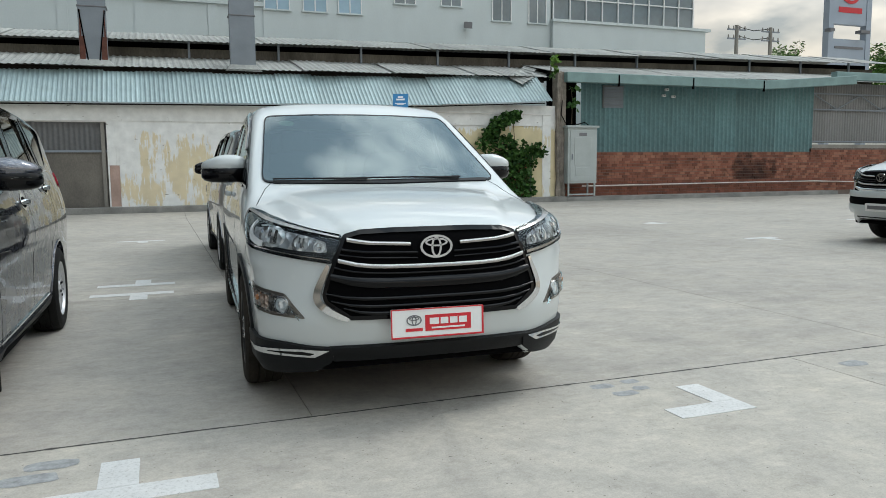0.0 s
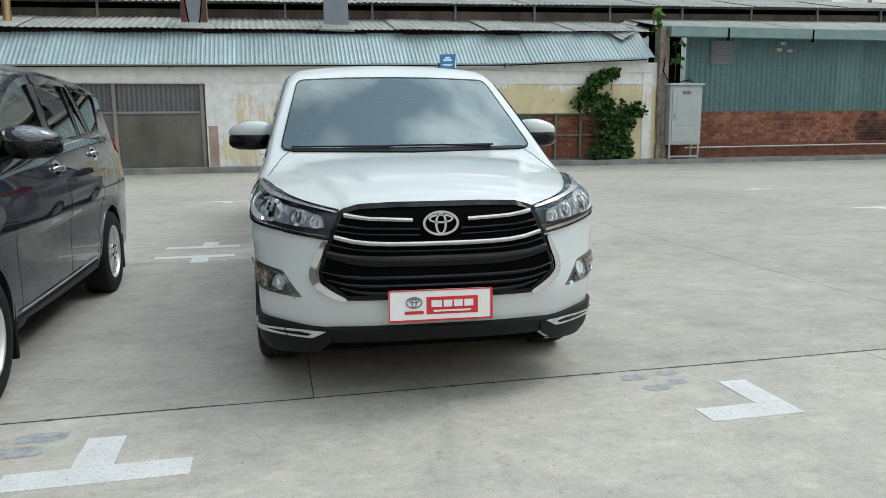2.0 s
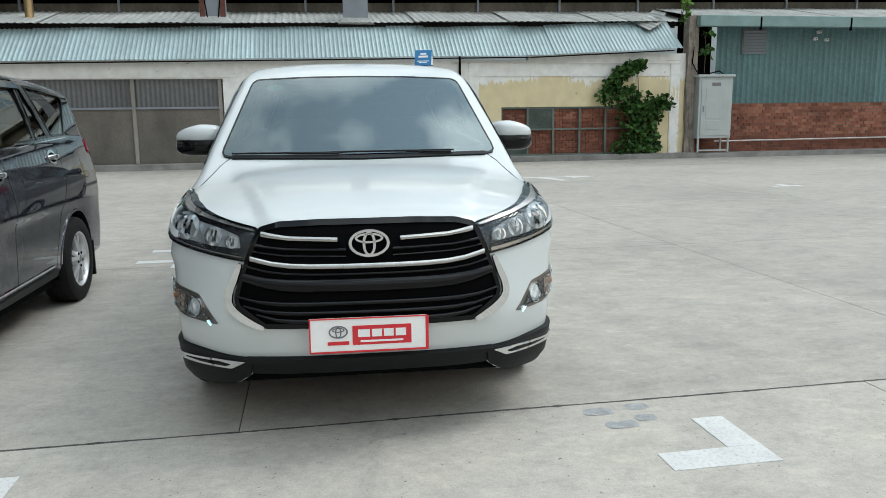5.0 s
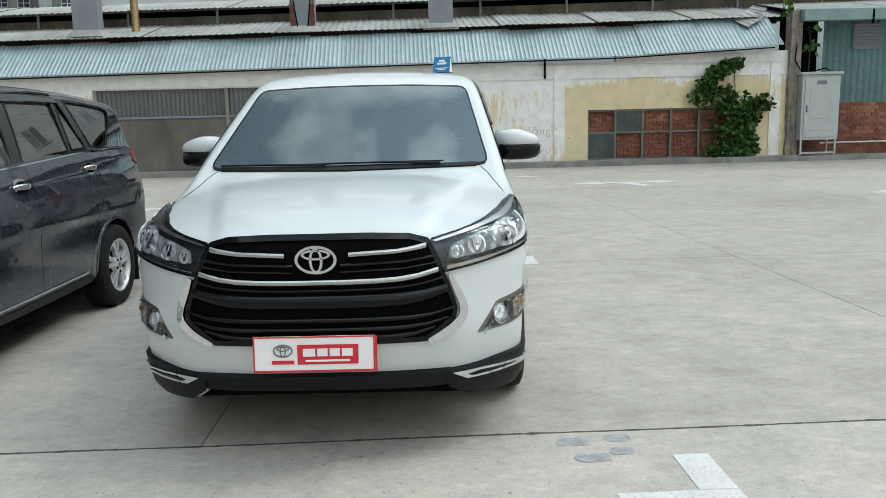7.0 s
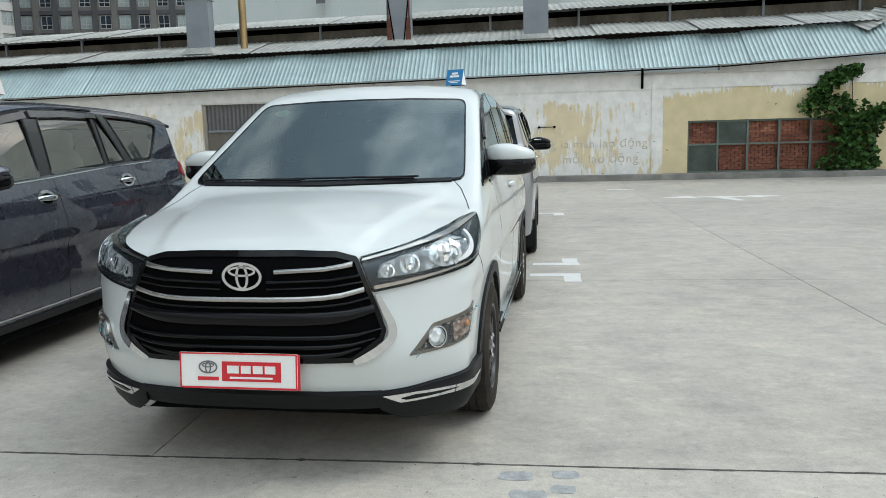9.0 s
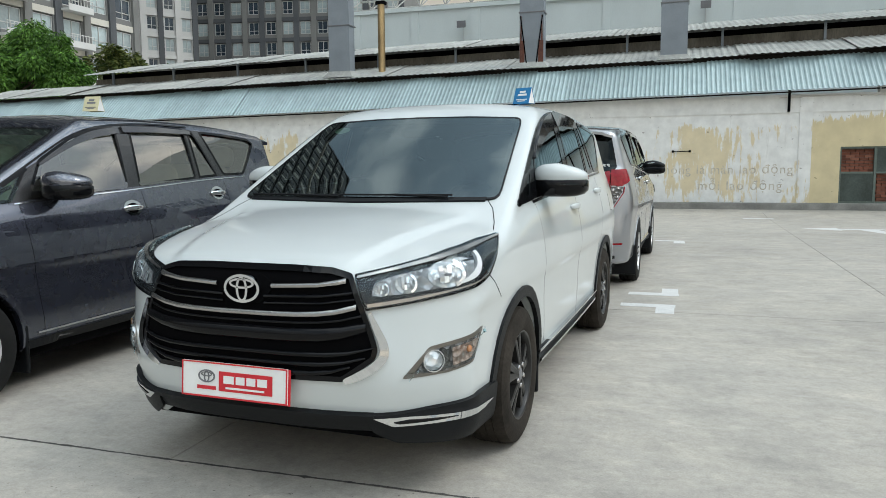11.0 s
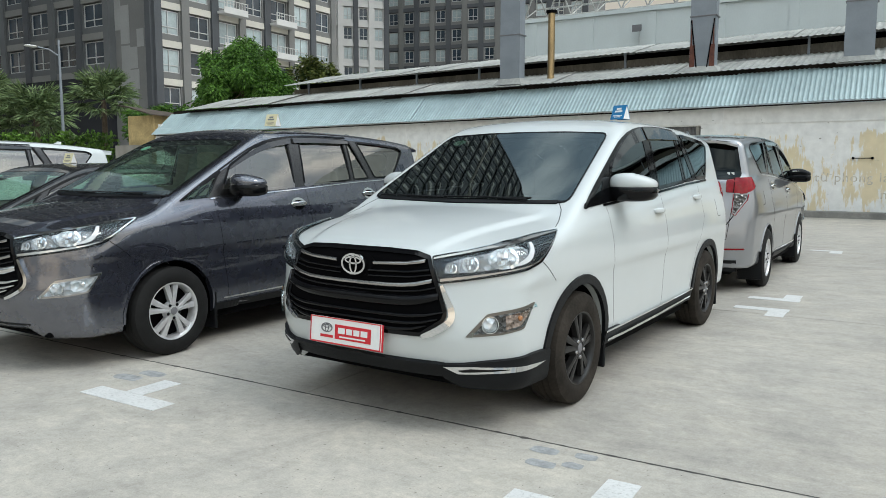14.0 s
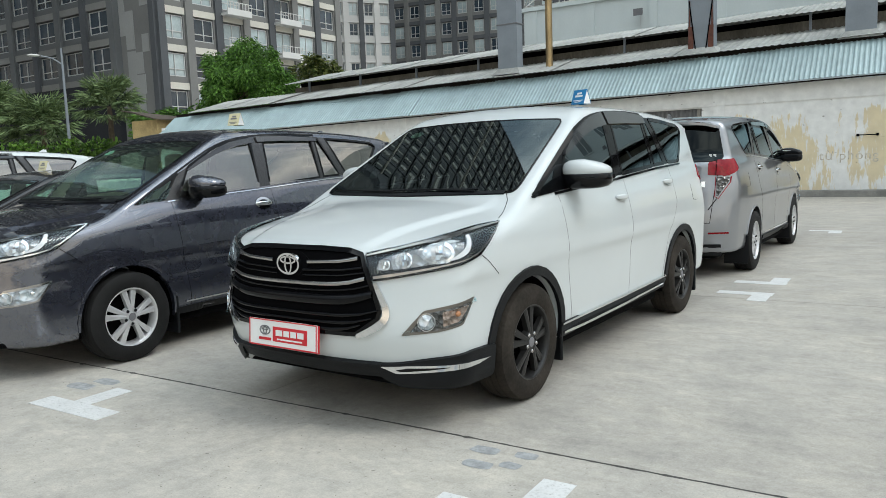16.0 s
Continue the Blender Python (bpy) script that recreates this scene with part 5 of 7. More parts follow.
    part("badge_oval", ring_flat(ellipse(0, 0.897, 0.028, 0.052), ellipse(0, 0.897, 0.017, 0.042), y - 0.013, y + 0.004), M_CHROME, badge, "", 40)
    if kit:
        part("bumper_lip", panel(rounded(both([(s_p(0.30, 0.03), 0.328), (s_p(0.53, 0.09), 0.322)])[::-1] + both([(s_p(0.30, 0.03), 0.405), (s_p(0.515, 0.075), 0.398)]), 0.012), "nose", 0.012, 0.04, 0.03), M_TRIM, c, "", 60)
        part("bumper_ridge", strip(soft(both([(s_u(0.25), 0.400), (s_u(0.46), 0.398), (s_u(0.55), 0.393)]), 1), 0.018, "nose", 0.030), M_TRIM, c)
    else:
        part("bumper_intake", panel(rounded([(-s_u(0.50), 0.285), (s_u(0.50), 0.285), (s_u(0.58), 0.36), (-s_u(0.58), 0.36)], 0.02), "nose", 0.004, 0.06), M_TRIM, c, "", 60)
    # wipers and scuttle
    part("scuttle", strip([(-0.70, 1.214), (0.0, 1.204), (0.70, 1.214)], 0.016, "front", 0.010), M_TRIM, c)
    for x0, x1, zt in ((-0.70, -0.10, 1.222), (-0.16, 0.52, 1.226)):
        a, b, m1, m2 = project([(x0, 1.220), (x1, zt - 0.004), ((x0 + x1) / 2, zt - 0.004), (x1 - 0.02, 1.212)], "front", 0.020)
        part("wiper", tube_path([Vector(a), Vector(b)], 0.005), M_TRIM, c)
        part("wiper_arm", tube_path([Vector(m1), Vector(m2)], 0.006), M_TRIM, c)
    # cabin
    # next three: unseen dark boxes, added to keep light off the ground below
    part("underbody", box(-0.62, 0.62, 0.62, 4.5, 0.20, 0.30, 0.02), M_DARK, c)
    part("floor_pan", box(-0.84, 0.84, 1.38, 3.30, 0.21, 0.29, 0.02), M_DARK, c)
    part("splash_shield", box(-0.66, 0.66, 0.16, 0.66, 0.255, 0.30, 0.02), M_DARK, c)
    part("cabin_floor", box(-0.80, 0.80, 1.2, 4.5, 0.52, 0.56), M_SEAT, c)
    part("dashboard", pod((0, 1.50, 1.05), (0.76, 0.36, 0.145), 4), M_PALEDASH if cloth is M_BEIGE else M_DASH, c, "", 50)
    st = part("steering_wheel", lathe_x([(0.0 + 0.014 * math.cos(t), 0.185 + 0.014 * math.sin(t)) for t in [k * math.pi / 4 for k in range(8)]], 28, True), M_DASH, c, "", 60)
    st.matrix_local = Matrix.Translation((0.38, 1.80, 1.12)) @ Matrix.Rotation(radians(90), 4, "Z") @ Matrix.Rotation(radians(25), 4, "Y")
    for u in (-0.38, 0.38):
        seat(c, u, 2.10, cloth)
        seat(c, u, 2.95, cloth)
    seat(c, 0, 3.85, cloth, 0.35)
    part("inner_mirror", pod((0, 1.92, 1.60), (0.12, 0.02, 0.035), 4), M_DASH, c)
    # roof and tail
    part("spoiler", loft_box([[(x, 4.46, zr), (x, 4.66 + dv, zr - 0.02), (x, 4.66 + dv, zr - 0.045), (x, 4.46, zr - 0.05)] for x, zr, dv in ((-0.665, 1.668, -0.02), (-0.56, 1.700, 0.06), (-0.3, 1.728, 0.09), (0, 1.738, 0.10), (0.3, 1.728, 0.09), (0.56, 1.700, 0.06), (0.665, 1.668, -0.02))]), body_mat, c, "", 50)
    part("aerial", loft_box([[(-0.02, 4.05, 1.765), (0.02, 4.05, 1.765), (0.02, 4.22, 1.755), (-0.02, 4.22, 1.755)], [(-0.004, 4.17, 1.83), (0.004, 4.17, 1.83), (0.004, 4.22, 1.825), (-0.004, 4.22, 1.825)]]), body_mat, c)
    part("tailgate_gap", strip([(-0.68, 1.17), (-0.62, 0.62), (0.62, 0.62), (0.68, 1.17)], 0.006, "rear", 0.001), M_DARK, c)
    part("tailgate_chrome", strip([(-0.56, 1.03), (0.56, 1.03)], 0.06, "rear", 0.02), M_CHROME if not kit else body_mat, c)
    part("rear_bumper_foot", strip([(-0.72, 0.33), (0.72, 0.33)], 0.12, "rear", 0.015), M_TRIM, c)
    part("number_board", box(-0.24, 0.24, TAIL - 0.035, TAIL - 0.005, 0.86, 0.98, 0.004), M_BOARD, c)
    part("number_bars", box(-0.17, 0.17, TAIL - 0.006, TAIL - 0.001, 0.895, 0.945), M_SIGNGREY, c)
    return c


def roof_sign(m, face, label):
    """A folded card sign that stands on a roof."""
    t = thing("roof_sign", m, label, "sign", "roof signs")
    for s in (-1, 1):
        bm = bmesh.new()
        vs = [bm.verts.new(p) for p in ((-0.085, s * 0.06, 0), (0.085, s * 0.06, 0), (0.085, s * 0.006, 0.15), (-0.085, s * 0.006, 0.15))]
        bm.faces.new(vs)
        r = bmesh.ops.extrude_face_region(bm, geom=bm.faces[:])
        for v in [g for g in r["geom"] if isinstance(g, bmesh.types.BMVert)]:
            v.co.y -= s * 0.005
        bmesh.ops.recalc_face_normals(bm, faces=bm.faces[:])
        card = part("card", bm, face, t)
        for k, (w, zz) in enumerate(((0.03, 0.112), (0.048, 0.085), (0.06, 0.040), (0.04, 0.026))):
            yy = s * (0.06 - 0.054 * zz / 0.15)
            hh = 0.010 if k < 2 else 0.004
            bar = box(-w, w, -0.0015, 0.0015, -hh, hh)
            o = part("lettering_bar", bar, M_BOARD if face is M_BLUE else M_SIGNGREY, card)
            o.matrix_local = Matrix.Translation((0, yy + s * 0.0015, zz)) @ Matrix.Rotation(s * math.atan(0.054 / 0.15), 4, "X")
    for x in (-0.084, 0.081):
        bm = bmesh.new()
        f = bm.faces.new([bm.verts.new(p) for p in ((x, -0.054, 0.004), (x, 0.054, 0.004), (x, 0, 0.14))])
        r = bmesh.ops.extrude_face_region(bm, geom=[f])
        for v in [g for g in r["geom"] if isinstance(g, bmesh.types.BMVert)]:
            v.co.x += 0.003
        bmesh.ops.recalc_face_normals(bm, faces=bm.faces[:])
        part("side_card", bm, M_BOARD, t)
    return t

# ---- ground ----
bm = bmesh.new()
bmesh.ops.create_grid(bm, x_segments=8, y_segments=8, size=900)
ground = part("ground", bm, M_JOINT)
ground.location.z = -0.012
tagged(ground, "dark sealed ground under and between the concrete slabs", "ground", kind="structure")


def l_mark(at, turn, arms, label="worn white painted bay corner mark on concrete"):
    """Bay mark from rectangles (x0, x1, y0, y1), joined."""
    bm = bmesh.new()
    for x0, x1, y0, y1 in arms:
        add_box(bm, x0, x1, y0, y1, -0.001, 0.003)
    ob = part("bay_mark", bm, M_MARK)
    ob.matrix_world = pose(at[0], at[1], 0, 0, 0, turn)
    return tagged(ob, label, "road marking", "bay marks", "structure")


T_UP = [(-0.35, 0.35, -0.55, -0.39), (-0.08, 0.08, -0.388, -0.08)]
l_mark((-1.545, 0), 0, [(-0.34, 0.37, -0.54, -0.38), (-0.10, 0.06, -0.378, -0.075)])
l_mark((1.53, 0), 0, [(-0.41, 0.07, -0.56, -0.40), (-0.085, 0.07, -0.398, -0.08)])
for x, left in ((-4.6, 0.36), (-7.6, 0.36)):
    l_mark((x, 0), 0, T_UP)
for row in (5.18, 10.78):
    for x, l0, r0 in ((1.50, -0.36, 0.16), (-1.62, -0.41, 0.41), (-4.7, -0.4, 0.4)):
        if row > 10 and x < 0 and x > -3:
            x -= 0.05
        if row > 10:
            l_mark((x, row), 0, [(-0.28, 0.22, 0.40, 0.54), (0.04, 0.23, 0.08, 0.398)] if x > 0 else [(l0, r0, 0.40, 0.54), (-0.06, 0.11, 0.16, 0.398)])
            continue
        l_mark((x, row), 0, [(l0, r0, 0.26, 0.42), (-0.02, 0.15, 0.422, 0.72)])
        l_mark((x - 0.03, row), 0, [(l0, r0, -0.42, -0.26), (-0.02, 0.15, -0.72, -0.422)])
l_mark((9.25, 10.6), 0, [(-0.35, 0.30, -0.1, 0.08), (-0.05, 0.12, 0.082, 0.35)])
l_mark((8.72, 6.9), 0, [(-0.35, 0.30, -0.1, 0.08), (-0.05, 0.12, -0.40, -0.102)])
l_mark((14.2, 9.6), 0, [(-0.35, 0.30, -0.1, 0.08), (-0.05, 0.12, -0.40, -0.102)])
l_mark((3.45, 17.2), 0, [(-0.35, 0.35, -0.08, 0.10)])
bm = bmesh.new()
add_box(bm, 4.75, 5.95, 14.30, 14.50, -0.001, 0.003)
for s in (-1, 1):
    e = 5.35 + s * 0.60
    vs = [bm.verts.new(p) for p in ((e, 14.05, 0.003), (e + s * 0.72, 14.40, 0.003), (e, 14.75, 0.003))]
    bm.faces.new(vs if s > 0 else vs[::-1])
vs = [bm.verts.new(p) for p in ((5.10, 14.298, 0.003), (5.42, 13.35, 0.003), (5.62, 13.35, 0.003), (5.45, 14.298, 0.003))]
bm.faces.new(vs)
bmesh.ops.recalc_face_normals(bm, faces=bm.faces[:])
tagged(part("direction_arrow", bm, M_MARK), "worn white painted three-headed direction arrow on concrete", "road marking", kind="structure")
random.seed(4)
for x0, x1, y0, y1 in ((0.97, 1.13, 0.05, 0.14), (1.02, 1.18, -0.12, -0.03), (1.20, 1.32, 0.08, 0.16), (1.19, 1.30, -0.06, 0.02), (-2.05, -1.80, -0.22, -0.10), (-1.96, -1.74, -0.07, 0.04), (2.75, 2.95, -0.15, -0.02)):
    bm = bmesh.new()
    n = 14
    bm.faces.new([bm.verts.new(((x0 + x1) / 2 + (x1 - x0) / 2 * math.copysign(abs(math.cos(a)) ** 0.5, math.cos(a)) * random.uniform(0.88, 1.05), (y0 + y1) / 2 + (y1 - y0) / 2 * math.copysign(abs(math.sin(a)) ** 0.5, math.sin(a)) * random.uniform(0.85, 1.05), 0.0016)) for a in [2 * math.pi * i / n for i in range(n)]])
    tagged(part("mortar_patch", bm, M_PATCH), "small grey mortar patch trowelled on the concrete slab", "patch", "mortar patches", "structure")

# shade on the white sheet is put into its blue-grey base
M_SIGNPALE = plain("white sign sheet toned for shade", (0.34, 0.39, 0.46), 0.5, 0, 0.06, 0.6, 20, 0.05)

# ---- the old wall along the yard ----
WY = 19.75


def wall_piece(name, x0, x1, z0, z1, mat, label, y0=WY, y1=WY + 0.25, parent=None):
    ob = part(name, box(x0, x1, y0, y1, z0, z1), mat, parent)
    return tagged(ob, label, "wall", kind="structure") if parent is None else ob


wall = thing("wall_north", pose(0, 0, 0), "old yard wall with peeling yellow and white limewash", "wall", kind="structure")
for x0, x1, z0, z1, mt in ((-27.0, -9.0, 0.0, 2.72, M_PLASTER), (-2.62, 4.62, 0.0, 2.72, M_PLASTER), (4.62, 5.65, 0.0, 2.72, M_PLASTERYEL), (5.65, 10.82, 1.77, 2.72, M_PLASTERYEL), (10.82, 11.75, 0.0, 2.72, M_PLASTERYEL), (5.65, 10.82, 0.0, 0.26, M_PLASTER),
                        (-27.0, 11.75, 2.72, 3.18, M_PLASTERTOP)):
    wall_piece("wall_panel", x0, x1, z0, z1, mt, "", parent=wall)
wall_piece("wall_panel", 6.5, 11.75, 3.182, 3.40, M_PLASTERTOP, "", WY + 0.01, WY + 0.25, wall)
wall_piece("wall_ledge", -27.0, 11.75, 2.70, 2.755, M_PLASTERTOP, "", WY - 0.03, WY - 0.002, wall)
for x in (-19.2, -13.4, -2.3, 4.62, 11.2):
    wall_piece("wall_pier", x, x + 0.32, 0.0, 3.1, M_PLASTERTOP if x < -3 else M_PLASTER, "", WY - 0.025, WY - 0.002, wall)
for x0, x1, z0, z1 in ((-27.2, 12.0, 0.0, 0.27), (12.002, 24.6, 0.0, 0.24)):
    k = part("kerb", box(x0, x1, 19.38, WY - 0.003 if x1 < 13 else 20.30, z0, z1, 0.02), M_KERB)
    tagged(k, "weathered concrete kerb along the foot of the wall", "kerb", kind="structure")


def sheet_mesh(width, length, waves, depth=0.018, ribs=False):
    """A corrugated sheet: width along x, length along y, waves across x."""
    n = waves * 6
    v, f = [], []
    for j in range(2):
        for i in range(n + 1):
            ph = i / 6 * 2 * math.pi
            z = depth * (max(-0.35, math.cos(ph)) if ribs else math.cos(ph))
            v.append((width * i / n, length * j, z))
    for i in range(n):
        f.append((i, i + 1, n + 2 + i, n + 1 + i))
    k = len(v)
    v += [(a, b, c - 0.004) for a, b, c in v]
    for i in range(n):
        f.append((k + i, k + n + 1 + i, k + n + 2 + i, k + i + 1))
        f.append((i, k + i, k + i + 1, i + 1))
        f.append((n + 1 + i, n + 2 + i, k + n + 2 + i, k + n + 1 + i))
    me = bpy.data.meshes.new("roof_sheet")
    me.from_pydata(v, [], f)
    me.update()
    return me


def sheet_roof(name, label, mat, x0, x1, ya, za, yb, zb, tilt, waves=5, seed=1, name_piece="roof_sheet", ragged=0.03, curl=99.0):
    """Overlapping corrugated sheets on a slope from (ya, za) up to (yb, zb); tilt: rise along x."""
    rng = random.Random(seed)
    t = thing(name, pose(0, 0, 0), label, "roof", kind="structure")
    ang, ln = math.degrees(math.atan2(zb - za, yb - ya)), math.hypot(yb - ya, zb - za)
    k = int(round(x1 - x0))
    # neighbours overlap by exactly one wave
    mes = [sheet_mesh((x1 - x0) / k * (waves + 1) / waves, ln + d, waves + 1, 0.017, True) for d in (0.0, 0.03, 0.06)]
    for i in range(k):
        o = link(name_piece, mes[i % 3] if seed else mes[0], mat, t)
        x = x0 + i * (x1 - x0) / k
        o.matrix_local = pose(x, ya - rng.uniform(0, ragged), za + tilt * x + 0.035 * max(0.0, x - curl) + (0.005 if i % 2 else 0) + rng.uniform(-0.003, 0.003), ang, -math.degrees(math.atan(tilt + (0.035 if x > curl else 0.0))), 0) @ pose(0, 0, 0, rng.uniform(-0.06, 0.06), 0, rng.uniform(-0.04, 0.04))
    return t


sheet_roof("roof_low", "faded blue-green corrugated roof over the old wall", M_ROOFBLUE, -26.9, 11.3, 19.44, 3.225, 20.62, 4.205, 0.012, 8, 1, curl=6.5)
sheet_roof("roof_mid", "weathered grey corrugated roof strip", M_ROOFGREY, -25.6, 12.0, 20.50, 4.33, 22.95, 4.96, 0.012, 5, 2, ragged=0.20)
sheet_roof("roof_top", "rusty white corrugated upper roof with a ragged edge", M_ROOFGREY, -21.6, 31.0, 22.55, 5.44, 25.6, 6.14, 0.016, 5, 3, ragged=0.16)
sheet_roof("roof_back", "rear slope of the corrugated upper roof", M_ROOFGREY, -21.6, 31.0, 25.55, 6.14, 29.0, 5.20, 0.016, 5, 5)
# overhang shade is in the grimy band's brown and the near-black gap board
for nm, x0, x1, y0, y1, z0, z1, mt, lb in (("soffit_wall", -21.3, 30.5, 22.95, 23.15, 4.5, 5.26, M_SOFFIT, "grimy concrete band between the roofs, toned darker for overhang shade"),
                                       ("soffit_gap", -21.3, 30.5, 23.35, 23.45, 4.5, 5.50, M_DARK, "near-black board for the shade in the gap under the upper roof")):
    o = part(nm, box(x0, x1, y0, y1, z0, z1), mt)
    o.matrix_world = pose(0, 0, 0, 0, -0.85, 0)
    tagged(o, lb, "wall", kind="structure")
for i in range(18):
    x = -20.5 + i * 2.9
    o = part("roof_post", box(x, x + 0.07, 22.86, 22.94, 4.6 + 0.012 * x, 5.5 + 0.016 * x), M_STEEL)
    tagged(o, "short rusty post under the upper roof edge", "post", "roof posts", "structure")
# loose sheets bent up where the low roof meets the pillar
M_LOOSE = plain("bleached loose roof sheet", (0.34, 0.35, 0.33), 0.6, 0.15, 0.3, 1.5, 20, 0.2)
for x, y, z, rx, ry, rz, w, ln in ((10.55, 20.02, 4.13, 30, -24, 24, 0.85, 0.62), (10.95, 20.30, 4.40, 20, -34, 30, 0.60, 0.50)):
    o = link("loose_roof_sheet", sheet_mesh(w, ln, 4, 0.017, True), M_LOOSE)
    o.matrix_world = pose(x, y, z, rx, ry, rz)
    tagged(o, "loose corrugated sheet bent up beside the pillar", "roof sheet", "loose roof sheets", "structure")
# eave boards, near-black to draw in the shade below, and the end wall
o = part("eave_batten_end", loft_box([[(6.5, 19.52, 3.235), (6.5, 19.57, 3.235), (6.5, 19.57, 3.27), (6.5, 19.52, 3.27)], [(11.2, 19.52, 3.455), (11.2, 19.57, 3.455), (11.2, 19.57, 3.49), (11.2, 19.52, 3.49)]]), M_EAVESHADE)
tagged(o, "near-black strip for the shade line under the rising end of the eave", "beam", kind="structure")
o = part("eave_batten", box(-26.8, 6.5, 19.52, 19.57, 3.160, 3.195), M_EAVESHADE)
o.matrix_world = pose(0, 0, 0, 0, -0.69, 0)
tagged(o, "near-black strip for the shade line under the eave of the old wall", "beam", kind="structure")
o = part("eave_purlin", box(-26.8, 11.8, 20.66, 20.74, 4.16, 4.34), M_EAVESHADE)
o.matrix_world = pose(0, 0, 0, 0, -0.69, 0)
tagged(o, "near-black board for the shaded gap under the edge of the middle roof", "beam", kind="structure")
o = part("wall_gable", box(-27.0, -26.8, 19.9, 26.0, 0, 3.4), M_PLASTERTOP)
tagged(o, "grimy end wall of the shed", "wall", kind="structure")

# shuttered doorway
door = thing("door_1", pose(0, 0, 0), "wide doorway with a grey corrugated shutter over a rendered infill", "door", kind="structure")
part("infill", box(-9.0, -2.62, WY + 0.14, WY + 0.24, 0.0, 1.86), M_INFILL, door)
part("lintel", box(-9.0, -2.62, WY + 0.02, WY + 0.24, 2.66, 2.72), M_PLASTERTOP, door)
me = sheet_mesh(0.8, 0.84, 6, 0.012)
for i in range(8):
    link("shutter_sheet", me, M_SHUTTER, door).matrix_local = pose(-9.0 + 0.797 * i, WY + 0.15, 1.84, 90, 0, 0)
part("rail", box(-9.0, -2.62, WY + 0.09, WY + 0.14, 1.82, 1.88), M_STEEL, door)
for x in (-8.95, -5.12, -2.72):
    part("post", box(x - 0.05, x + 0.05, WY + 0.07, WY + 0.14, 0.27, 2.66), M_RENDER, door)

part("bare_edge", box(-2.58, -2.32, WY - 0.006, WY - 0.001, 0.28, 1.45), M_PINK, door)

# bricked-up window
win = thing("window_1", pose(0, 0, 0), "old green-framed window bricked up with red brick", "window", kind="structure")
xs = [5.66, 6.50, 7.33, 8.20, 9.06, 9.93, 10.80]
for x in xs:
    part("mullion", box(x - 0.03, x + 0.03, WY + 0.03, WY + 0.10, 0.26, 1.77), M_WINFRAME, win)
for z in (0.29, 1.08, 1.74):
    for a, b in zip(xs, xs[1:]):
        part("glazing_bar", box(a + 0.032, b - 0.032, WY + 0.035, WY + 0.095, z - 0.025, z + 0.025), M_WINFRAME, win)
part("pane", box(6.53, 7.30, WY + 0.05, WY + 0.058, 1.105, 1.715), M_OLDPANE, win, "dusty glass pane")
part("pane", box(5.69, 6.47, WY + 0.05, WY + 0.058, 0.315, 1.055), M_OLDPANE, win, "dusty glass pane")
part("backing", box(5.66, 10.82, WY + 0.205, WY + 0.24, 0.26, 1.77), M_MORTAR, win)


def tree_mesh(name, leaves, mat, parent):
    """Leaves as small folded blades; leaves: rows of position, direction, size."""
    v, f = [], []
    for p, d, w, ln in leaves:
        d = d.normalized()
        s = d.cross(Vector((random.uniform(-1, 1), random.uniform(-1, 1), random.uniform(-1, 1)))).normalized()
        k = len(v)
        up = d.cross(s) * w * 0.35
        v += [tuple(p), tuple(p + d * ln * 0.5 + s * w + up), tuple(p + d * ln), tuple(p + d * ln * 0.5 - s * w + up)]
        f += [(k, k + 1, k + 2), (k, k + 2, k + 3)]
    me = bpy.data.meshes.new(name)
    me.from_pydata(v, [], f)
    me.update()
    return link(name, me, mat, parent)


def broad_tree(at, height, rx, rz, cz, n, mat, label, seed, leaf=0.30, droop=0.6, clumps=46):
    random.seed(seed)
    t = thing("tree", pose(at[0], at[1], 0), label, "tree", "trees beyond the wall")
    bm = bmesh.new()
    p, r = Vector((0, 0, 0)), height * 0.028
    for i in range(5):
        q = p + Vector((random.uniform(-0.15, 0.15), random.uniform(-0.15, 0.15), cz * 0.2))
        add_tube(bm, p, q, r, r * 0.86, 9, i == 0)
        p, r = q, r * 0.86
    centres = []
    for i in range(clumps):
        d = Vector((random.gauss(0, 1), random.gauss(0, 1), random.gauss(0, 0.9))).normalized()
        if d.z < -0.55:
            d.z *= -0.4
        rad = random.uniform(0.55, 1.0)
        c = Vector((d.x * rx * rad, d.y * rx * rad, cz + d.z * rz * rad))
        centres.append(c)
        if i < 16:
            mid = p.lerp(c, 0.5) + Vector((0, 0, -0.2))
            add_tube(bm, p, mid, r * 0.5, r * 0.3, 6, False)
            add_tube(bm, mid, c, r * 0.3, r * 0.08, 5, False)
    part("trunk", bm, M_BARK, t, "", 60)
    leaves = []
    for i in range(n):
        c = random.choice(centres)
        d = Vector((random.gauss(0, 1), random.gauss(0, 1), random.gauss(0, 1))).normalized()
        s = random.uniform(0.3, 1.0) ** 0.5 * rx * random.uniform(0.16, 0.30)
        pos = c + d * s
        way = Vector((d.x, d.y, d.z * 0.5 - droop)) + Vector((random.uniform(-0.5, 0.5), random.uniform(-0.5, 0.5), random.uniform(-0.3, 0.3)))
        ln = leaf * random.uniform(0.7, 1.3)
        leaves.append((pos, way, ln * 0.17, ln))
    tree_mesh("crown", leaves, mat, t)
    return t


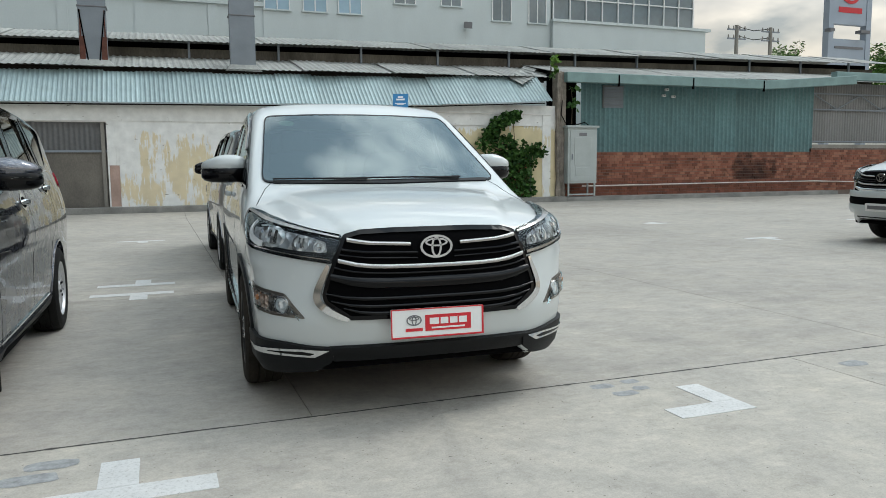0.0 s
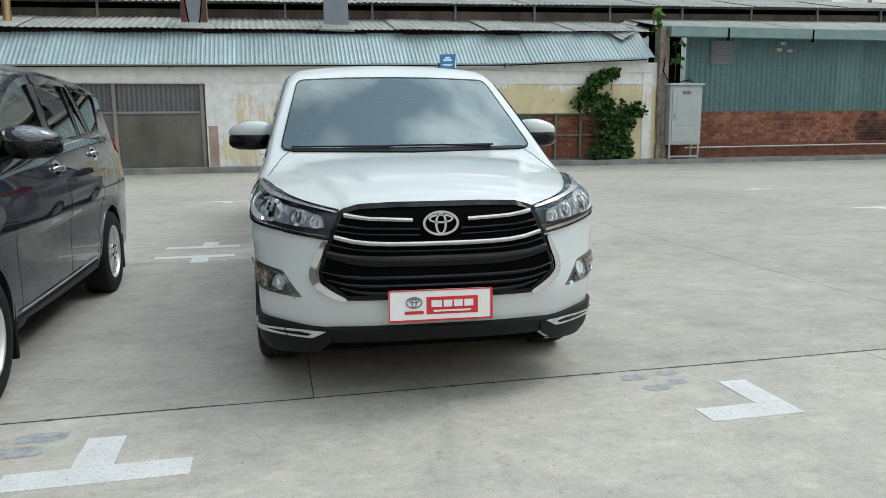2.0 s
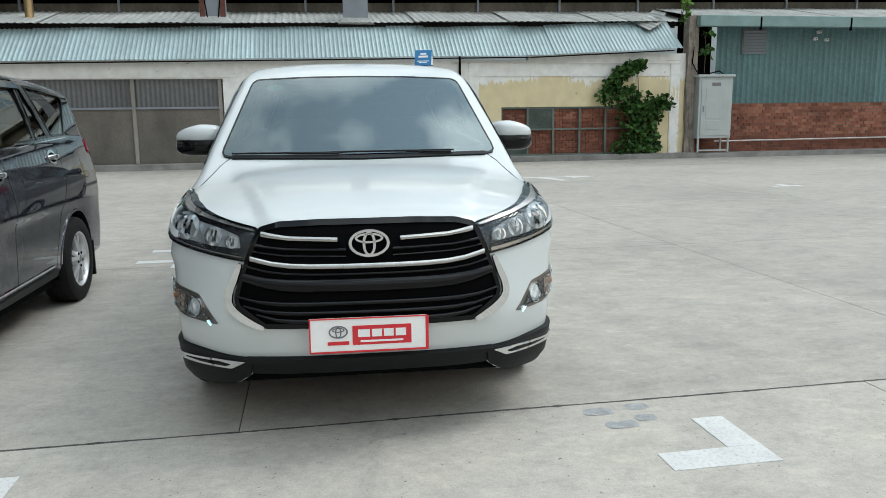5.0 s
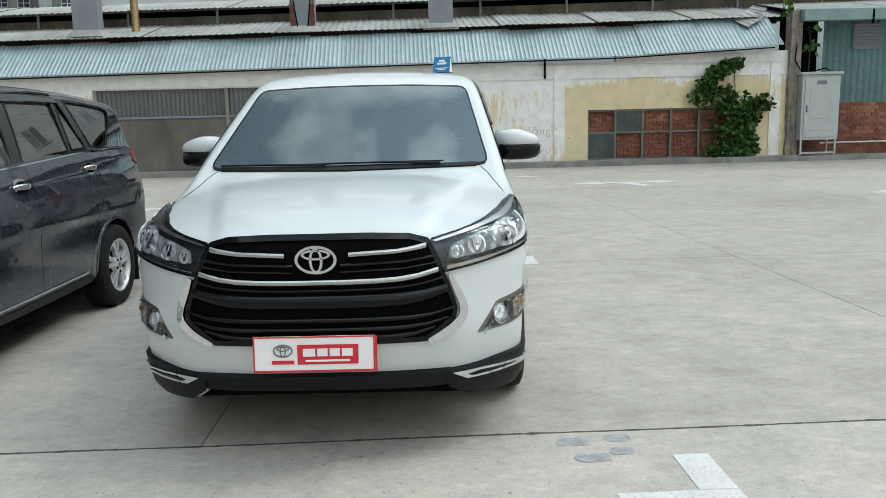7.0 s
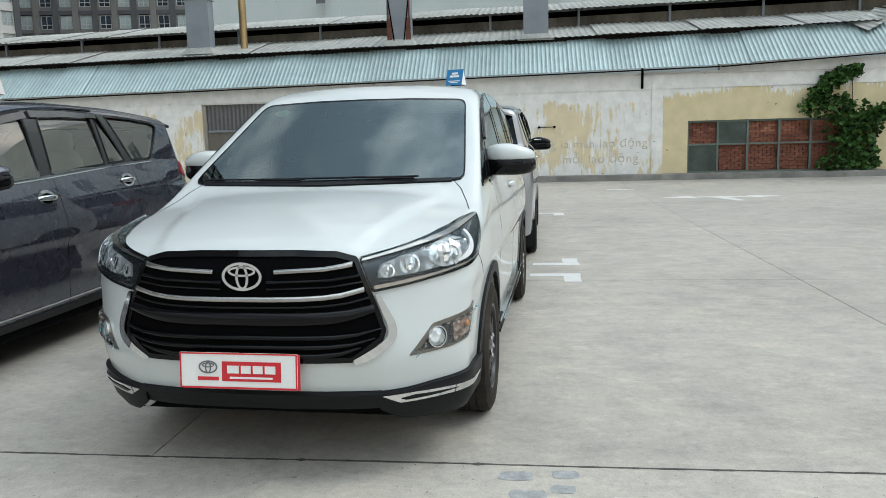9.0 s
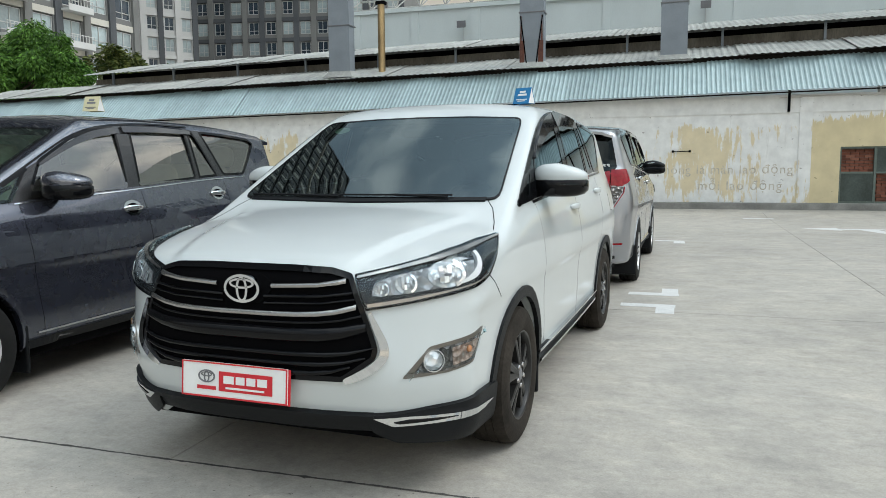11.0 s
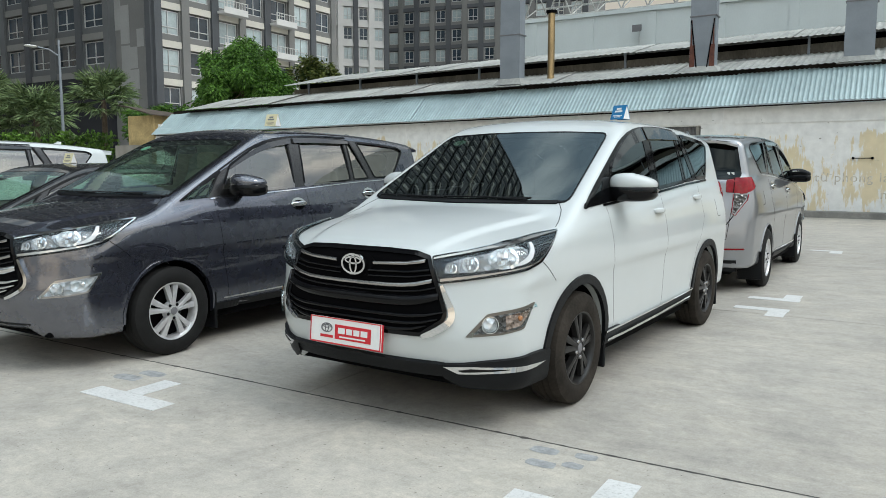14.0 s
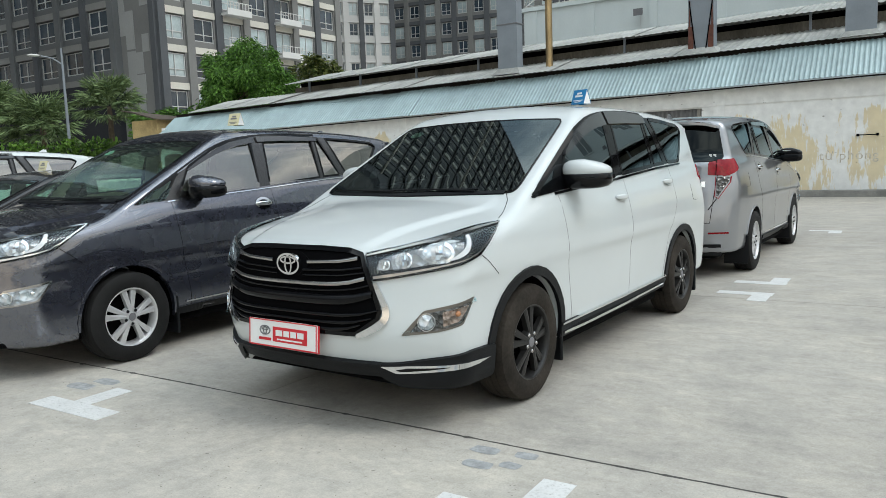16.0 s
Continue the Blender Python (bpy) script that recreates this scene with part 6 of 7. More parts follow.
def palm(at, height, spread, n, label, seed):
    random.seed(seed)
    t = thing("palm_tree", pose(at[0], at[1], 0), label, "palm tree", "palms beyond the wall")
    bm = bmesh.new()
    for i in range(6):
        add_tube(bm, (0, 0, height * i / 6), (0, 0, height * (i + 1) / 6), 0.22 - 0.012 * i, 0.20 - 0.012 * i, 9, False)
    part("trunk", bm, M_BARK, t, "", 50)
    leaves, stalks = [], bmesh.new()
    for k in range(n):
        a, el = random.uniform(0, 2 * math.pi), random.uniform(-0.45, 1.25)
        d = Vector((math.cos(a) * math.cos(el), math.sin(a) * math.cos(el), math.sin(el)))
        base = Vector((0, 0, height)) + d * 0.2
        tip = base + d * spread * 0.55 + Vector((0, 0, -0.1))
        add_tube(stalks, base, tip, 0.025, 0.012, 4, False)
        side = d.cross(Vector((0, 0, 1))).normalized()
        up = side.cross(d).normalized()
        for j in range(34):
            b = radians(-125 + 250 * j / 33)
            w = d * math.cos(b) + side * math.sin(b) + up * random.uniform(-0.1, 0.25)
            ln = spread * 0.50 * (0.65 + 0.35 * math.cos(b)) * random.uniform(0.85, 1.1)
            leaves.append((tip.copy(), w + Vector((0, 0, -0.12)), 0.034 * spread / 1.6, ln * 0.55))
            leaves.append((tip + w.normalized() * ln * 0.5, w + Vector((0, 0, -0.55)), 0.026 * spread / 1.6, ln * 0.55))
    part("crown_core", stalks, M_PALM, t)
    tree_mesh("crown", leaves, M_PALM, t)
    return t


# vine over the window, and weeds on the pillar
def vine(label, spots, n, mat, size, seed, name="vine"):
    random.seed(seed)
    t = thing(name, pose(0, 0, 0), label, "climbing plant")
    bm = bmesh.new()
    for (x0, z0, _), (x1, z1, _) in zip(spots, spots[1:]):
        add_tube(bm, (x0, WY - 0.06, z0), (x1, WY - 0.08, z1), 0.014, 0.010, 5, False)
    part("stem", bm, M_BARK, t)
    leaves = []
    for i in range(n):
        x, z, r = random.choice(spots)
        a, q = random.uniform(0, 2 * math.pi), math.sqrt(random.random()) * r
        pos = Vector((x + math.cos(a) * q, WY - random.uniform(0.04, 0.30), z + math.sin(a) * q))
        way = Vector((random.uniform(-1, 1), random.uniform(-0.9, -0.1), random.uniform(-1, 0.5)))
        ln = size * random.uniform(0.7, 1.3)
        leaves.append((pos, way, ln * 0.42, ln))
    tree_mesh("foliage", leaves, mat, t)


vine("leafy green vine climbing the wall over the bricked-up window",
     [(9.55, 0.45, 0.35), (9.9, 0.9, 0.42), (10.3, 1.3, 0.45), (10.6, 1.75, 0.35), (10.1, 1.85, 0.40), (9.6, 2.05, 0.40), (9.0, 2.12, 0.32), (9.15, 2.45, 0.22), (9.45, 2.75, 0.22), (9.75, 2.95, 0.22), (10.05, 3.05, 0.14), (10.2, 0.9, 0.5), (10.35, 1.55, 0.5), (9.8, 1.5, 0.45), (10.5, 0.6, 0.3), (10.95, 1.9, 0.22)], 1500, M_VINE, 0.17, 7)
vine("tuft of weeds growing on the broken pillar", [(11.5, 4.6, 0.14), (11.55, 4.8, 0.16), (11.5, 5.0, 0.12), (11.45, 4.4, 0.12)], 46, M_HEDGE, 0.17, 8, "pillar_weeds")
vine("sparse creeper hanging beside the pillar", [(12.3, 4.0, 0.2), (12.35, 3.5, 0.25), (12.3, 1.9, 0.15)], 26, M_VINE, 0.18, 9, "creeper")

# broken pillar
random.seed(12)
bm = bmesh.new()
add_box(bm, 11.72, 12.06, WY - 0.14, WY + 0.25, 0.0, 4.55)
bmesh.ops.subdivide_edges(bm, edges=bm.edges[:], cuts=9, use_grid_fill=True)
for v in bm.verts:
    v.co += Vector((random.uniform(-0.03, 0.03), random.uniform(-0.03, 0.03), random.uniform(-0.05, 0.05) if v.co.z > 4.4 else 0))
tagged(part("pillar", bm, plain("crumbling pillar render", (0.27, 0.235, 0.20), 0.95, 0, 0.4, 3.5, 30, 0.8)), "crumbling rendered brick pillar with plants growing on it", "pillar", kind="structure")

# electrical cabinet
cab = thing("electrical_cabinet", pose(12.58, 19.42, 0), "grey steel electrical cabinet on legs against the wall", "electrical cabinet")
part("body", box(-0.58, 0.58, -0.06, 0.50, 0.72, 2.64, 0.015), M_BOX, cab)
part("hood", box(-0.64, 0.64, -0.12, 0.54, 2.642, 2.72, 0.015), M_BOX, cab)
d = part("door", box(-0.50, 0.50, -0.085, -0.062, 0.80, 2.56, 0.01), M_BOX, cab)
part("panel", box(-0.34, 0.34, -0.094, -0.086, 1.35, 2.30, 0.004), M_BOX, d)
part("panel", box(-0.30, 0.26, -0.094, -0.086, 1.0, 1.28, 0.004), M_BOX, d)
part("handle", box(-0.44, -0.40, -0.115, -0.086, 1.55, 1.75, 0.006), M_STEEL, d)
part("label_plate", box(-0.15, 0.15, -0.095, -0.086, 2.36, 2.47, 0.003), M_SIGNGREY, d, "dark plate with unreadable bars")
for x in (-0.55, 0.50):
    part("leg", box(x, x + 0.05, -0.04, 0.01, 0.27, 0.72), M_BOX, cab)
    part("leg", box(x, x + 0.05, 0.42, 0.47, 0.27, 0.72), M_BOX, cab)
part("cross_bar", box(-0.5, 0.5, -0.03, 0.0, 0.31, 0.36), M_BOX, cab)
cable = tube_path([(11.9, 19.6, 3.6), (11.85, 19.58, 3.1), (12.0, 19.55, 2.82), (12.35, 19.5, 2.74), (12.75, 19.52, 2.84), (12.95, 19.6, 2.76)], 0.018)
tagged(part("power_cable", cable, M_DARK), "loose black cable drooping onto the cabinet", "cable")

# green sheet wall, brick base and grey bay
gy = 20.35
gw = thing("wall_green", pose(0, 0, 0), "faded green corrugated sheet wall above brick", "wall", kind="structure")
me = sheet_mesh(1.0, 2.75, 5, 0.022, True)
for i in range(11):
    link("wall_sheet", me, M_GREENWALL, gw).matrix_local = pose(13.08 + 1.0 * i, gy, 1.80, 90, 0, 0)
# near-black board stands in for the unlit opening beside the pillar
part("dark_opening", box(11.9, 13.07, gy + 0.3, gy + 0.4, 1.8, 4.6), M_DARK, gw)
ggw = thing("wall_grey", pose(0, 0, 0), "grey corrugated sheet wall with a steel truss rail", "wall", kind="structure")
me = sheet_mesh(1.0, 2.5, 7, 0.014, True)
for i in range(16):
    link("wall_sheet", me, M_GREYSHEET, ggw).matrix_local = pose(24.0 + 1.0 * i, gy + 0.2, 2.2, 90, 0, 0)
for z in (3.55, 4.2):
    part("truss_rail", box(24.0, 40.0, gy + 0.06, gy + 0.12, z, z + 0.06), M_STEEL, ggw)
for i in range(12):
    a = 24.2 + 1.3 * i
    part("truss_brace", tube_path([(a, gy + 0.09, 3.6 if i % 2 else 4.2), (a + 1.3, gy + 0.09, 4.2 if i % 2 else 3.6)], 0.025), M_STEEL, ggw)
part("bottom_rail", box(24.0, 40.0, gy + 0.05, gy + 0.15, 2.23, 2.29), M_STEEL, ggw)
part("render_band", box(24.0, 40.0, gy + 0.10, gy + 0.4, 2.0, 2.14), M_RENDER, ggw)
vent = thing("wall_vent", pose(14.42, gy - 0.03, 3.84), "grey louvred vent set in the green sheet wall", "vent")
part("frame", box(-0.44, 0.44, -0.02, 0.03, -0.40, 0.40, 0.01), M_GREYSHEET, vent)
for i in range(8):
    s = part("slat", box(-0.40, 0.40, -0.06, -0.045, -0.045, 0.045), M_STEEL, vent)
    s.matrix_local = pose(0, 0, -0.34 + 0.095 * i) @ pose(0, 0.0, 0, 30, 0, 0)
for x, z in ((16.75, 4.15), (16.62, 3.93), (17.05, 3.90)):
    cam_ob = thing("security_camera", pose(x, gy - 0.08, z), "small white camera fixed to the green wall", "security camera", "wall cameras")
    part("case", pod((0, 0, 0), (0.08, 0.06, 0.05), 4), M_BOARD, cam_ob)
    part("lens", dome((0, -0.06, 0), (0, -1, 0), 0.025, 0.01, 10), M_DARK, cam_ob)
gut = thing("gutter", pose(0, 0, 0), "pale green sheet-steel gutter, its far length sagging loose", "gutter", kind="structure")
part("trough", box(11.95, 20.6, 19.35, 19.60, 4.20, 4.54, 0.02), M_GUTTER, gut)
o = part("trough", box(0, 4.9, 0, 0.25, -0.17, 0.17, 0.02), M_GUTTER, gut, "sagging loose gutter length")
o.matrix_local = pose(20.45, 19.38, 4.34, 0, -4.2, 0)
part("trough", box(24.6, 40.0, 19.7, 20.0, 4.72, 5.05, 0.02), M_GUTTER, gut)
for x in (14.0, 17.2, 20.5):
    part("bracket", box(x, x + 0.05, 19.33, 19.40, 4.1, 4.5), M_DARK, gut)
sheet_roof("roof_right", "pale corrugated roof behind the green gutter", M_ROOFGREY, 11.95, 40.0, 19.58, 4.34, 22.9, 5.06, 0.012, 5, 6)
pipe = tube_path([(13.05, 20.14, 0.60), (16, 20.14, 0.61), (20, 20.14, 0.63), (24, 20.14, 0.63), (27, 20.17, 0.56), (30, 20.2, 0.52), (40, 20.2, 0.50)], 0.024)
tagged(part("wall_pipe", pipe, M_PVC), "long pale plastic pipe along the brick wall", "pipe")

# columns, flue
def column(x, label, rusty):
    t = thing("steel_column", pose(x, 20.95, 4.2), label, "column", "tall steel columns")
    part("shaft", box(-0.36, 0.36, -0.22, 0.22, 0.0 if not rusty else 0.0, 9.5, 0.01), M_STEEL, t)
    part("flange", box(-0.375, 0.375, -0.24, -0.222, 0.0, 9.5), M_STEEL, t)
    part("collar", box(-0.40, 0.40, -0.26, 0.26, 1.79, 1.83, 0.01), M_SIGNGREY, t)
    part("base_flashing", loft_box([[(-0.55, -0.45, 0.10), (0.55, -0.45, 0.10), (0.55, 0.4, 0.25), (-0.55, 0.4, 0.25)], [(-0.38, -0.25, 0.32), (0.38, -0.25, 0.32), (0.38, 0.25, 0.36), (-0.38, 0.25, 0.36)]]), M_ROOFGREY, t)
    if rusty:
        for s in (-1, 1):
            part("stiffener", loft_box([[(s * 0.37, -0.27, 0.12), (s * 0.30, -0.27, 0.12), (s * 0.30, -0.245, 0.12), (s * 0.37, -0.245, 0.12)], [(s * 0.33, -0.27, 1.70), (s * 0.31, -0.27, 1.70), (s * 0.31, -0.245, 1.70), (s * 0.33, -0.245, 1.70)]]), M_RUST, t)
            part("brace_bar", tube_path([(s * 0.34, -0.27, 1.7), (s * 0.15, -0.27, 0.25)], 0.018), M_DARK, t)
            part("rust_plate", box(s * 0.29 - 0.075, s * 0.29 + 0.075, -0.268, -0.245, 0.2, 0.95), M_RUST, t)
    return t


column(-9.37, "tall grey painted steel column rising through the roofs", False)
column(-2.88, "tall grey steel column with rusty stiffeners at its foot", True)
column(1.32, "tall grey steel column standing in flashing on the roof", False)
fl = thing("flue_pipe", pose(-8.16, 21.5, 4.4), "tarnished brass-coloured flue pipe with a dark cap", "flue pipe")
part("pipe", tube_path([(0, 0, 0), (0, 0, 2.35)], 0.12, 16), M_BRASS, fl, "", 60)
part("cap", tube_path([(0, 0, 2.36), (0, 0, 2.44)], 0.19, 16), M_DARK, fl, "", 60)
part("cap_stay", tube_path([(0.1, 0, 2.2), (0.1, 0, 2.4)], 0.012), M_DARK, fl)

# white hall behind
BY = 32.0
wh = thing("white_hall", pose(0, 0, 0), "long white rendered hall with a parapet and office windows", "building")
part("wall", box(-14.2, 3.5, BY, BY + 14, 0, 8.62), M_WHITEWALL, wh)
part("wall", box(3.502, 18.2, BY - 0.05, BY + 14, 0, 15.5), M_WHITEWALL, wh)
part("coping", box(-14.3, 3.498, BY - 0.12, BY + 0.3, 8.62, 8.80), M_WHITEWALL, wh)
part("wall", box(18.202, 27.9, BY - 0.35, BY + 14, 0, 8.78), M_WHITEWALL, wh, "panelled grey-white lower wall")
part("sill", box(18.15, 28.2, BY - 0.45, BY + 0.2, 8.782, 8.92), M_WHITEWALL, wh)
part("wall", box(18.202, 27.6, BY + 0.1, BY + 14, 10.95, 15.5), M_WHITEWALL, wh)
for i in range(6):
    part("wall_pier", box(-13.9 + 3.0 * i, -13.5 + 3.0 * i, BY - 0.05, BY - 0.003, 5.0, 8.6), M_WHITEWALL, wh)
w = part("bay_window", box(18.4, 27.4, BY + 0.12, BY + 0.2, 8.95, 10.9), M_PANE, wh, "long strip of dark office glazing")
for i in range(10):
    part("window_bar", box(18.4 + i * 0.99, 18.46 + i * 0.99, BY + 0.03, BY + 0.115, 8.95, 10.9), M_BOARD, w)
for z in (8.95, 10.05, 10.84):
    part("window_bar", box(18.4, 27.4, BY + 0.04, BY + 0.11, z, z + 0.06), M_BOARD, w)
for x0, x1, z0, z1, mt in ((3.55, 4.72, 8.55, 10.2, M_SKYPANE), (5.3, 6.45, 8.56, 10.2, M_SKYPANE), (6.95, 8.1, 8.57, 10.2, M_SKYPANE), (9.7, 10.8, 9.2, 10.6, M_PANE), (12.1, 13.2, 9.25, 10.6, M_PANE), (14.85, 15.95, 8.70, 10.6, M_PANE), (16.9, 17.95, 8.70, 10.6, M_PANE)):
    w = part("window", box(x0, x1, BY - 0.075, BY - 0.053, z0, z1), mt, wh, "two-leaf office window")
    for x in (x0, (x0 + x1) / 2 - 0.025, x1 - 0.05):
        part("window_bar", box(x, x + 0.05, BY - 0.10, BY - 0.077, z0, z1), M_BOARD, w)
    part("sill", box(x0 - 0.05, x1 + 0.05, BY - 0.14, BY - 0.053, z0 - 0.07, z0 - 0.002), M_WHITEWALL, w)
for x, z in ((13.4, 8.35), (-8.27, 7.86), (2.4, 8.0)):
    fl2 = thing("flood_light", pose(x, BY - 0.1, z), "small dark flood light on the white wall", "flood light", "wall flood lights")
    h = part("lamp_head", loft_box([[(-0.19, -0.02, -0.12), (0.19, -0.02, -0.12), (0.19, 0.02, 0.10), (-0.19, 0.02, 0.10)], [(-0.21, -0.20, -0.17), (0.21, -0.20, -0.17), (0.21, -0.12, 0.13), (-0.21, -0.12, 0.13)]]), M_SIGNGREY, fl2)
    h.matrix_local = pose(0, -0.22, 0.02, 18, 0, 0)
    part("bracket", tube_path([(0, -0.2, 0), (0, 0.08, -0.12)], 0.025), M_SIGNGREY, fl2)
    part("conduit", tube_path([(0.0, 0.06, -0.12), (0.0, 0.06, -2.0)], 0.012), M_APTFRAME, fl2)
# lattice railing on the parapet
rail = thing("lattice_railing", pose(0, 0, 0), "light steel lattice railing on the white parapet", "railing")
for z in (8.85, 10.3):
    part("rail", tube_path([(-14.2, BY + 0.1, z), (3.4, BY + 0.1, z)], 0.05, 6), M_ROOFGREY, rail)
part("rail", tube_path([(-14.2, BY + 1.6, 9.6), (3.4, BY + 1.6, 9.6)], 0.05, 6), M_ROOFGREY, rail)
for i in range(14):
    a = -14.2 + 1.25 * i
    part("lattice_bar", tube_path([(a, BY + 0.1, 8.85), (a + 0.62, BY + 0.1, 10.3), (a + 1.25, BY + 0.1, 8.85)], 0.035, 5), M_ROOFGREY, rail)
    part("lattice_bar", tube_path([(a, BY + 0.1, 8.85), (a, BY + 1.6, 9.6), (a + 0.62, BY + 0.1, 10.3)], 0.03, 5), M_ROOFGREY, rail)

# ---- far things ----
def apartment(name, label, at, turn, bays, floors, bay, storey, depth, mats, parts_up_to, seed, plinth=5.0, balcony=()):
    """Tower with pilasters, floor bands and real windows on its front (x along the front, facing -y)."""
    rng = random.Random(seed)
    wall_m, pil_m, band_m = mats
    t = thing(name, pose(at[0], at[1], 0, 0, 0, turn), label, "apartment building", "apartment towers")
    W, H = bays * bay, plinth + floors * storey
    part("wall", box(0, W, 0.55, depth, 0, H + 1.5), wall_m, t)
    part("plinth", box(-0.1, W + 0.1, 0.0, 0.548, 0, plinth - 0.6), M_APTBASE if name == "apartment_wing" else pil_m, t)
    far = parts_up_to == 0
    pw = 0.10 if far else 0.42
    for i in range(bays + 1):
        z1 = H + 1.5 if far else plinth + (parts_up_to + 1) * storey
        part("pilaster", box(i * bay - pw, i * bay + pw, 0.30 if far else -0.12, 0.546, plinth - 0.6, z1), pil_m if i % 2 == 0 else wall_m, t)
        if not far:
            part("upper_pilaster", box(i * bay - 0.09, i * bay + 0.09, 0.25, 0.546, z1, H + 1.5), M_APTDARK, t)
    if not far:
        part("upper_cladding", box(0.02, W - 0.02, 0.47, 0.548, plinth + (parts_up_to + 1) * storey, H + 1.4), M_APTWING, t)
    for k in range(floors + 1):
        z = plinth + k * storey
        part("floor_band", box(0.0, W, 0.40 if far else 0.05, 0.54, z - (0.30 if far else 0.62 if k <= parts_up_to + 1 else 0.16), z - 0.02), band_m if k <= parts_up_to + 1 or k % 7 == 0 else M_APTDARK, t)
    win = bmesh.new()
    ww = bay - 1.25
    add_box(win, 0, ww, 0.30, 0.33, 0.55, storey - 0.75)
    wm = bpy.data.meshes.new("window")
    win.to_mesh(wm)
    fr = bmesh.new()
    for x in (0, ww / 2 - 0.04, ww - 0.08):
        add_box(fr, x, x + 0.08, 0.22, 0.30, 0.55, storey - 0.75)
    for z in (0.55, 1.15, storey - 0.83):
        add_box(fr, 0, ww, 0.23, 0.29, z, z + 0.08)
    fm = bpy.data.meshes.new("window_frame")
    fr.to_mesh(fm)
    fm.materials.append(M_APTFRAME)
    pale = wm.copy()
    wm.materials.append(M_APTGLASS)
    pale.materials.append(M_BLIND)
    jam = bmesh.new()
    add_box(jam, -0.55, -0.02, 0.12, 0.53, 0.0, storey - 0.64)
    add_box(jam, ww + 0.02, ww + 0.55, 0.12, 0.53, 0.0, storey - 0.64)
    add_box(jam, -0.02, ww + 0.02, 0.14, 0.53, 0.0, 0.53)
    jm = bpy.data.meshes.new("window_surround")
    jam.to_mesh(jm)
    bal = bmesh.new()
    add_box(bal, -0.4, ww + 0.4, -1.1, 0.1, -0.1, 0.12)
    add_box(bal, -0.4, ww + 0.4, -1.1, -1.02, 0.12, 0.5)
    for i in range(9):
        add_box(bal, -0.4 + i * (ww + 0.76) / 8, -0.36 + i * (ww + 0.76) / 8, -1.09, -1.04, 0.5, 1.1)
    add_box(bal, -0.4, ww + 0.4, -1.1, -1.02, 1.08, 1.14)
    bmm = bpy.data.meshes.new("balcony")
    bal.to_mesh(bmm)
    bmm.materials.append(M_APTWHITE)
    for k in range(floors):
        for i in range(bays):
            m = pose(i * bay + 0.625, 0, plinth + k * storey)
            if k < parts_up_to:
                o = link("window", wm if rng.random() < (0.95 if name == "apartment_wing" else 0.48) else pale, None, t)
                o.matrix_local = m
                link("window_frame", fm, None, o)
                link("window_surround", jm, band_m if (i + k) % 3 else wall_m, o)
                if i in balcony:
                    link("balcony", bmm, None, t).matrix_local = m
    rest = bmesh.new()
    for k in range(parts_up_to, floors):
        for i in range(bays):
            n = max(1, round((bay - 1.1) / 0.75))
            for j in range(n):
                x0 = i * bay + 0.6 + j * (bay - 1.2) / n
                add_box(rest, x0 + 0.12, x0 + (bay - 1.2) / n - 0.12, 0.2, 0.5, plinth + k * storey + 0.5, plinth + (k + 1) * storey - 0.75)
    if floors > parts_up_to:
        ledge = bmesh.new()
        for k in range(parts_up_to, floors):
            for i in range(bays):
                if rng.random() < 0.85 and (far or i % 2 == 0):
                    if far:
                        add_box(ledge, i * bay + 0.55, i * bay + bay * 0.55, 0.12, 0.5, plinth + k * storey + 0.26, plinth + k * storey + 0.44)
                if not far:
                    add_box(ledge, i * bay + 0.42, i * bay + 0.78, 0.10, 0.5, plinth + k * storey + 0.35, plinth + (k + 1) * storey - 0.95)
                    add_box(ledge, i * bay + 1.95, i * bay + 2.15, 0.16, 0.5, plinth + k * storey + 0.35, plinth + (k + 1) * storey - 0.95)
        part("window_ledges", ledge, M_LEDGE, t)["kind"] = "stuff"
    if floors > parts_up_to:
        o = part("upper_windows", rest, M_APTUP, t)
        o["kind"] = "stuff"
    part("roof_edge", box(-0.3, W + 0.3, -0.3, depth, H + 1.5, H + 2.3), pil_m, t)
    return t


apartment("apartment_tower", "tall taupe apartment tower with charcoal pilasters and balconies", (-54.0, 41.0), 90, 7, 30, 3.5, 3.35, 24, (M_APTWALL, M_APTDARK, M_APTPALE), 8, 3, 6.0, (2, 4))
apartment("apartment_wing", "dark taupe apartment wing with rows of framed windows", (-97.2, 40.3), 0, 9, 30, 4.2, 3.35, 16, (M_APTWING, M_APTDARK, M_APTMID), 8, 4, 10.3)
apartment("apartment_block", "white and grey apartment block farther off", (-88.0, 88.0), 52, 8, 32, 2.7, 3.3, 20, (M_APTWHITE, M_APTDARK, M_APTWHITE), 14, 5, 6.0)
apartment("apartment_tower", "distant charcoal apartment tower with grey bands", (-77.0, 108.0), 12, 12, 32, 2.925, 3.3, 24, (M_APTWALL, M_APTDARK, M_APTDARK), 16, 6, 6.0)
apartment("apartment_tower", "tall dark apartment tower with small pale window ledges", (-58.0, -32.0), 90, 23, 44, 2.3, 2.6, 20, (M_APTDARK, M_APTDARK, M_APTDARK), 0, 7, 6.0)
random.seed(77)
corner = thing("corner_wall", pose(0, 0, 0), "apartment corner wall patched in two greys", "wall", kind="structure")
part("wall", box(-59.35, -54.75, 40.85, 41.9, 0, 60), M_APTWALL, corner)
for i in range(30):
    x, z, w, h = random.choice((-59.3, -58.2, -57.1, -56.0)), 7.0 + 1.75 * (i // 2) + random.uniform(-0.4, 0.4), random.uniform(0.9, 1.25), random.uniform(1.4, 3.2)
    part("grey_panel", box(x, min(x + w, -54.8), 40.82 - 0.004 * (i % 4), 40.846, z, z + h), M_APTGREY, corner)
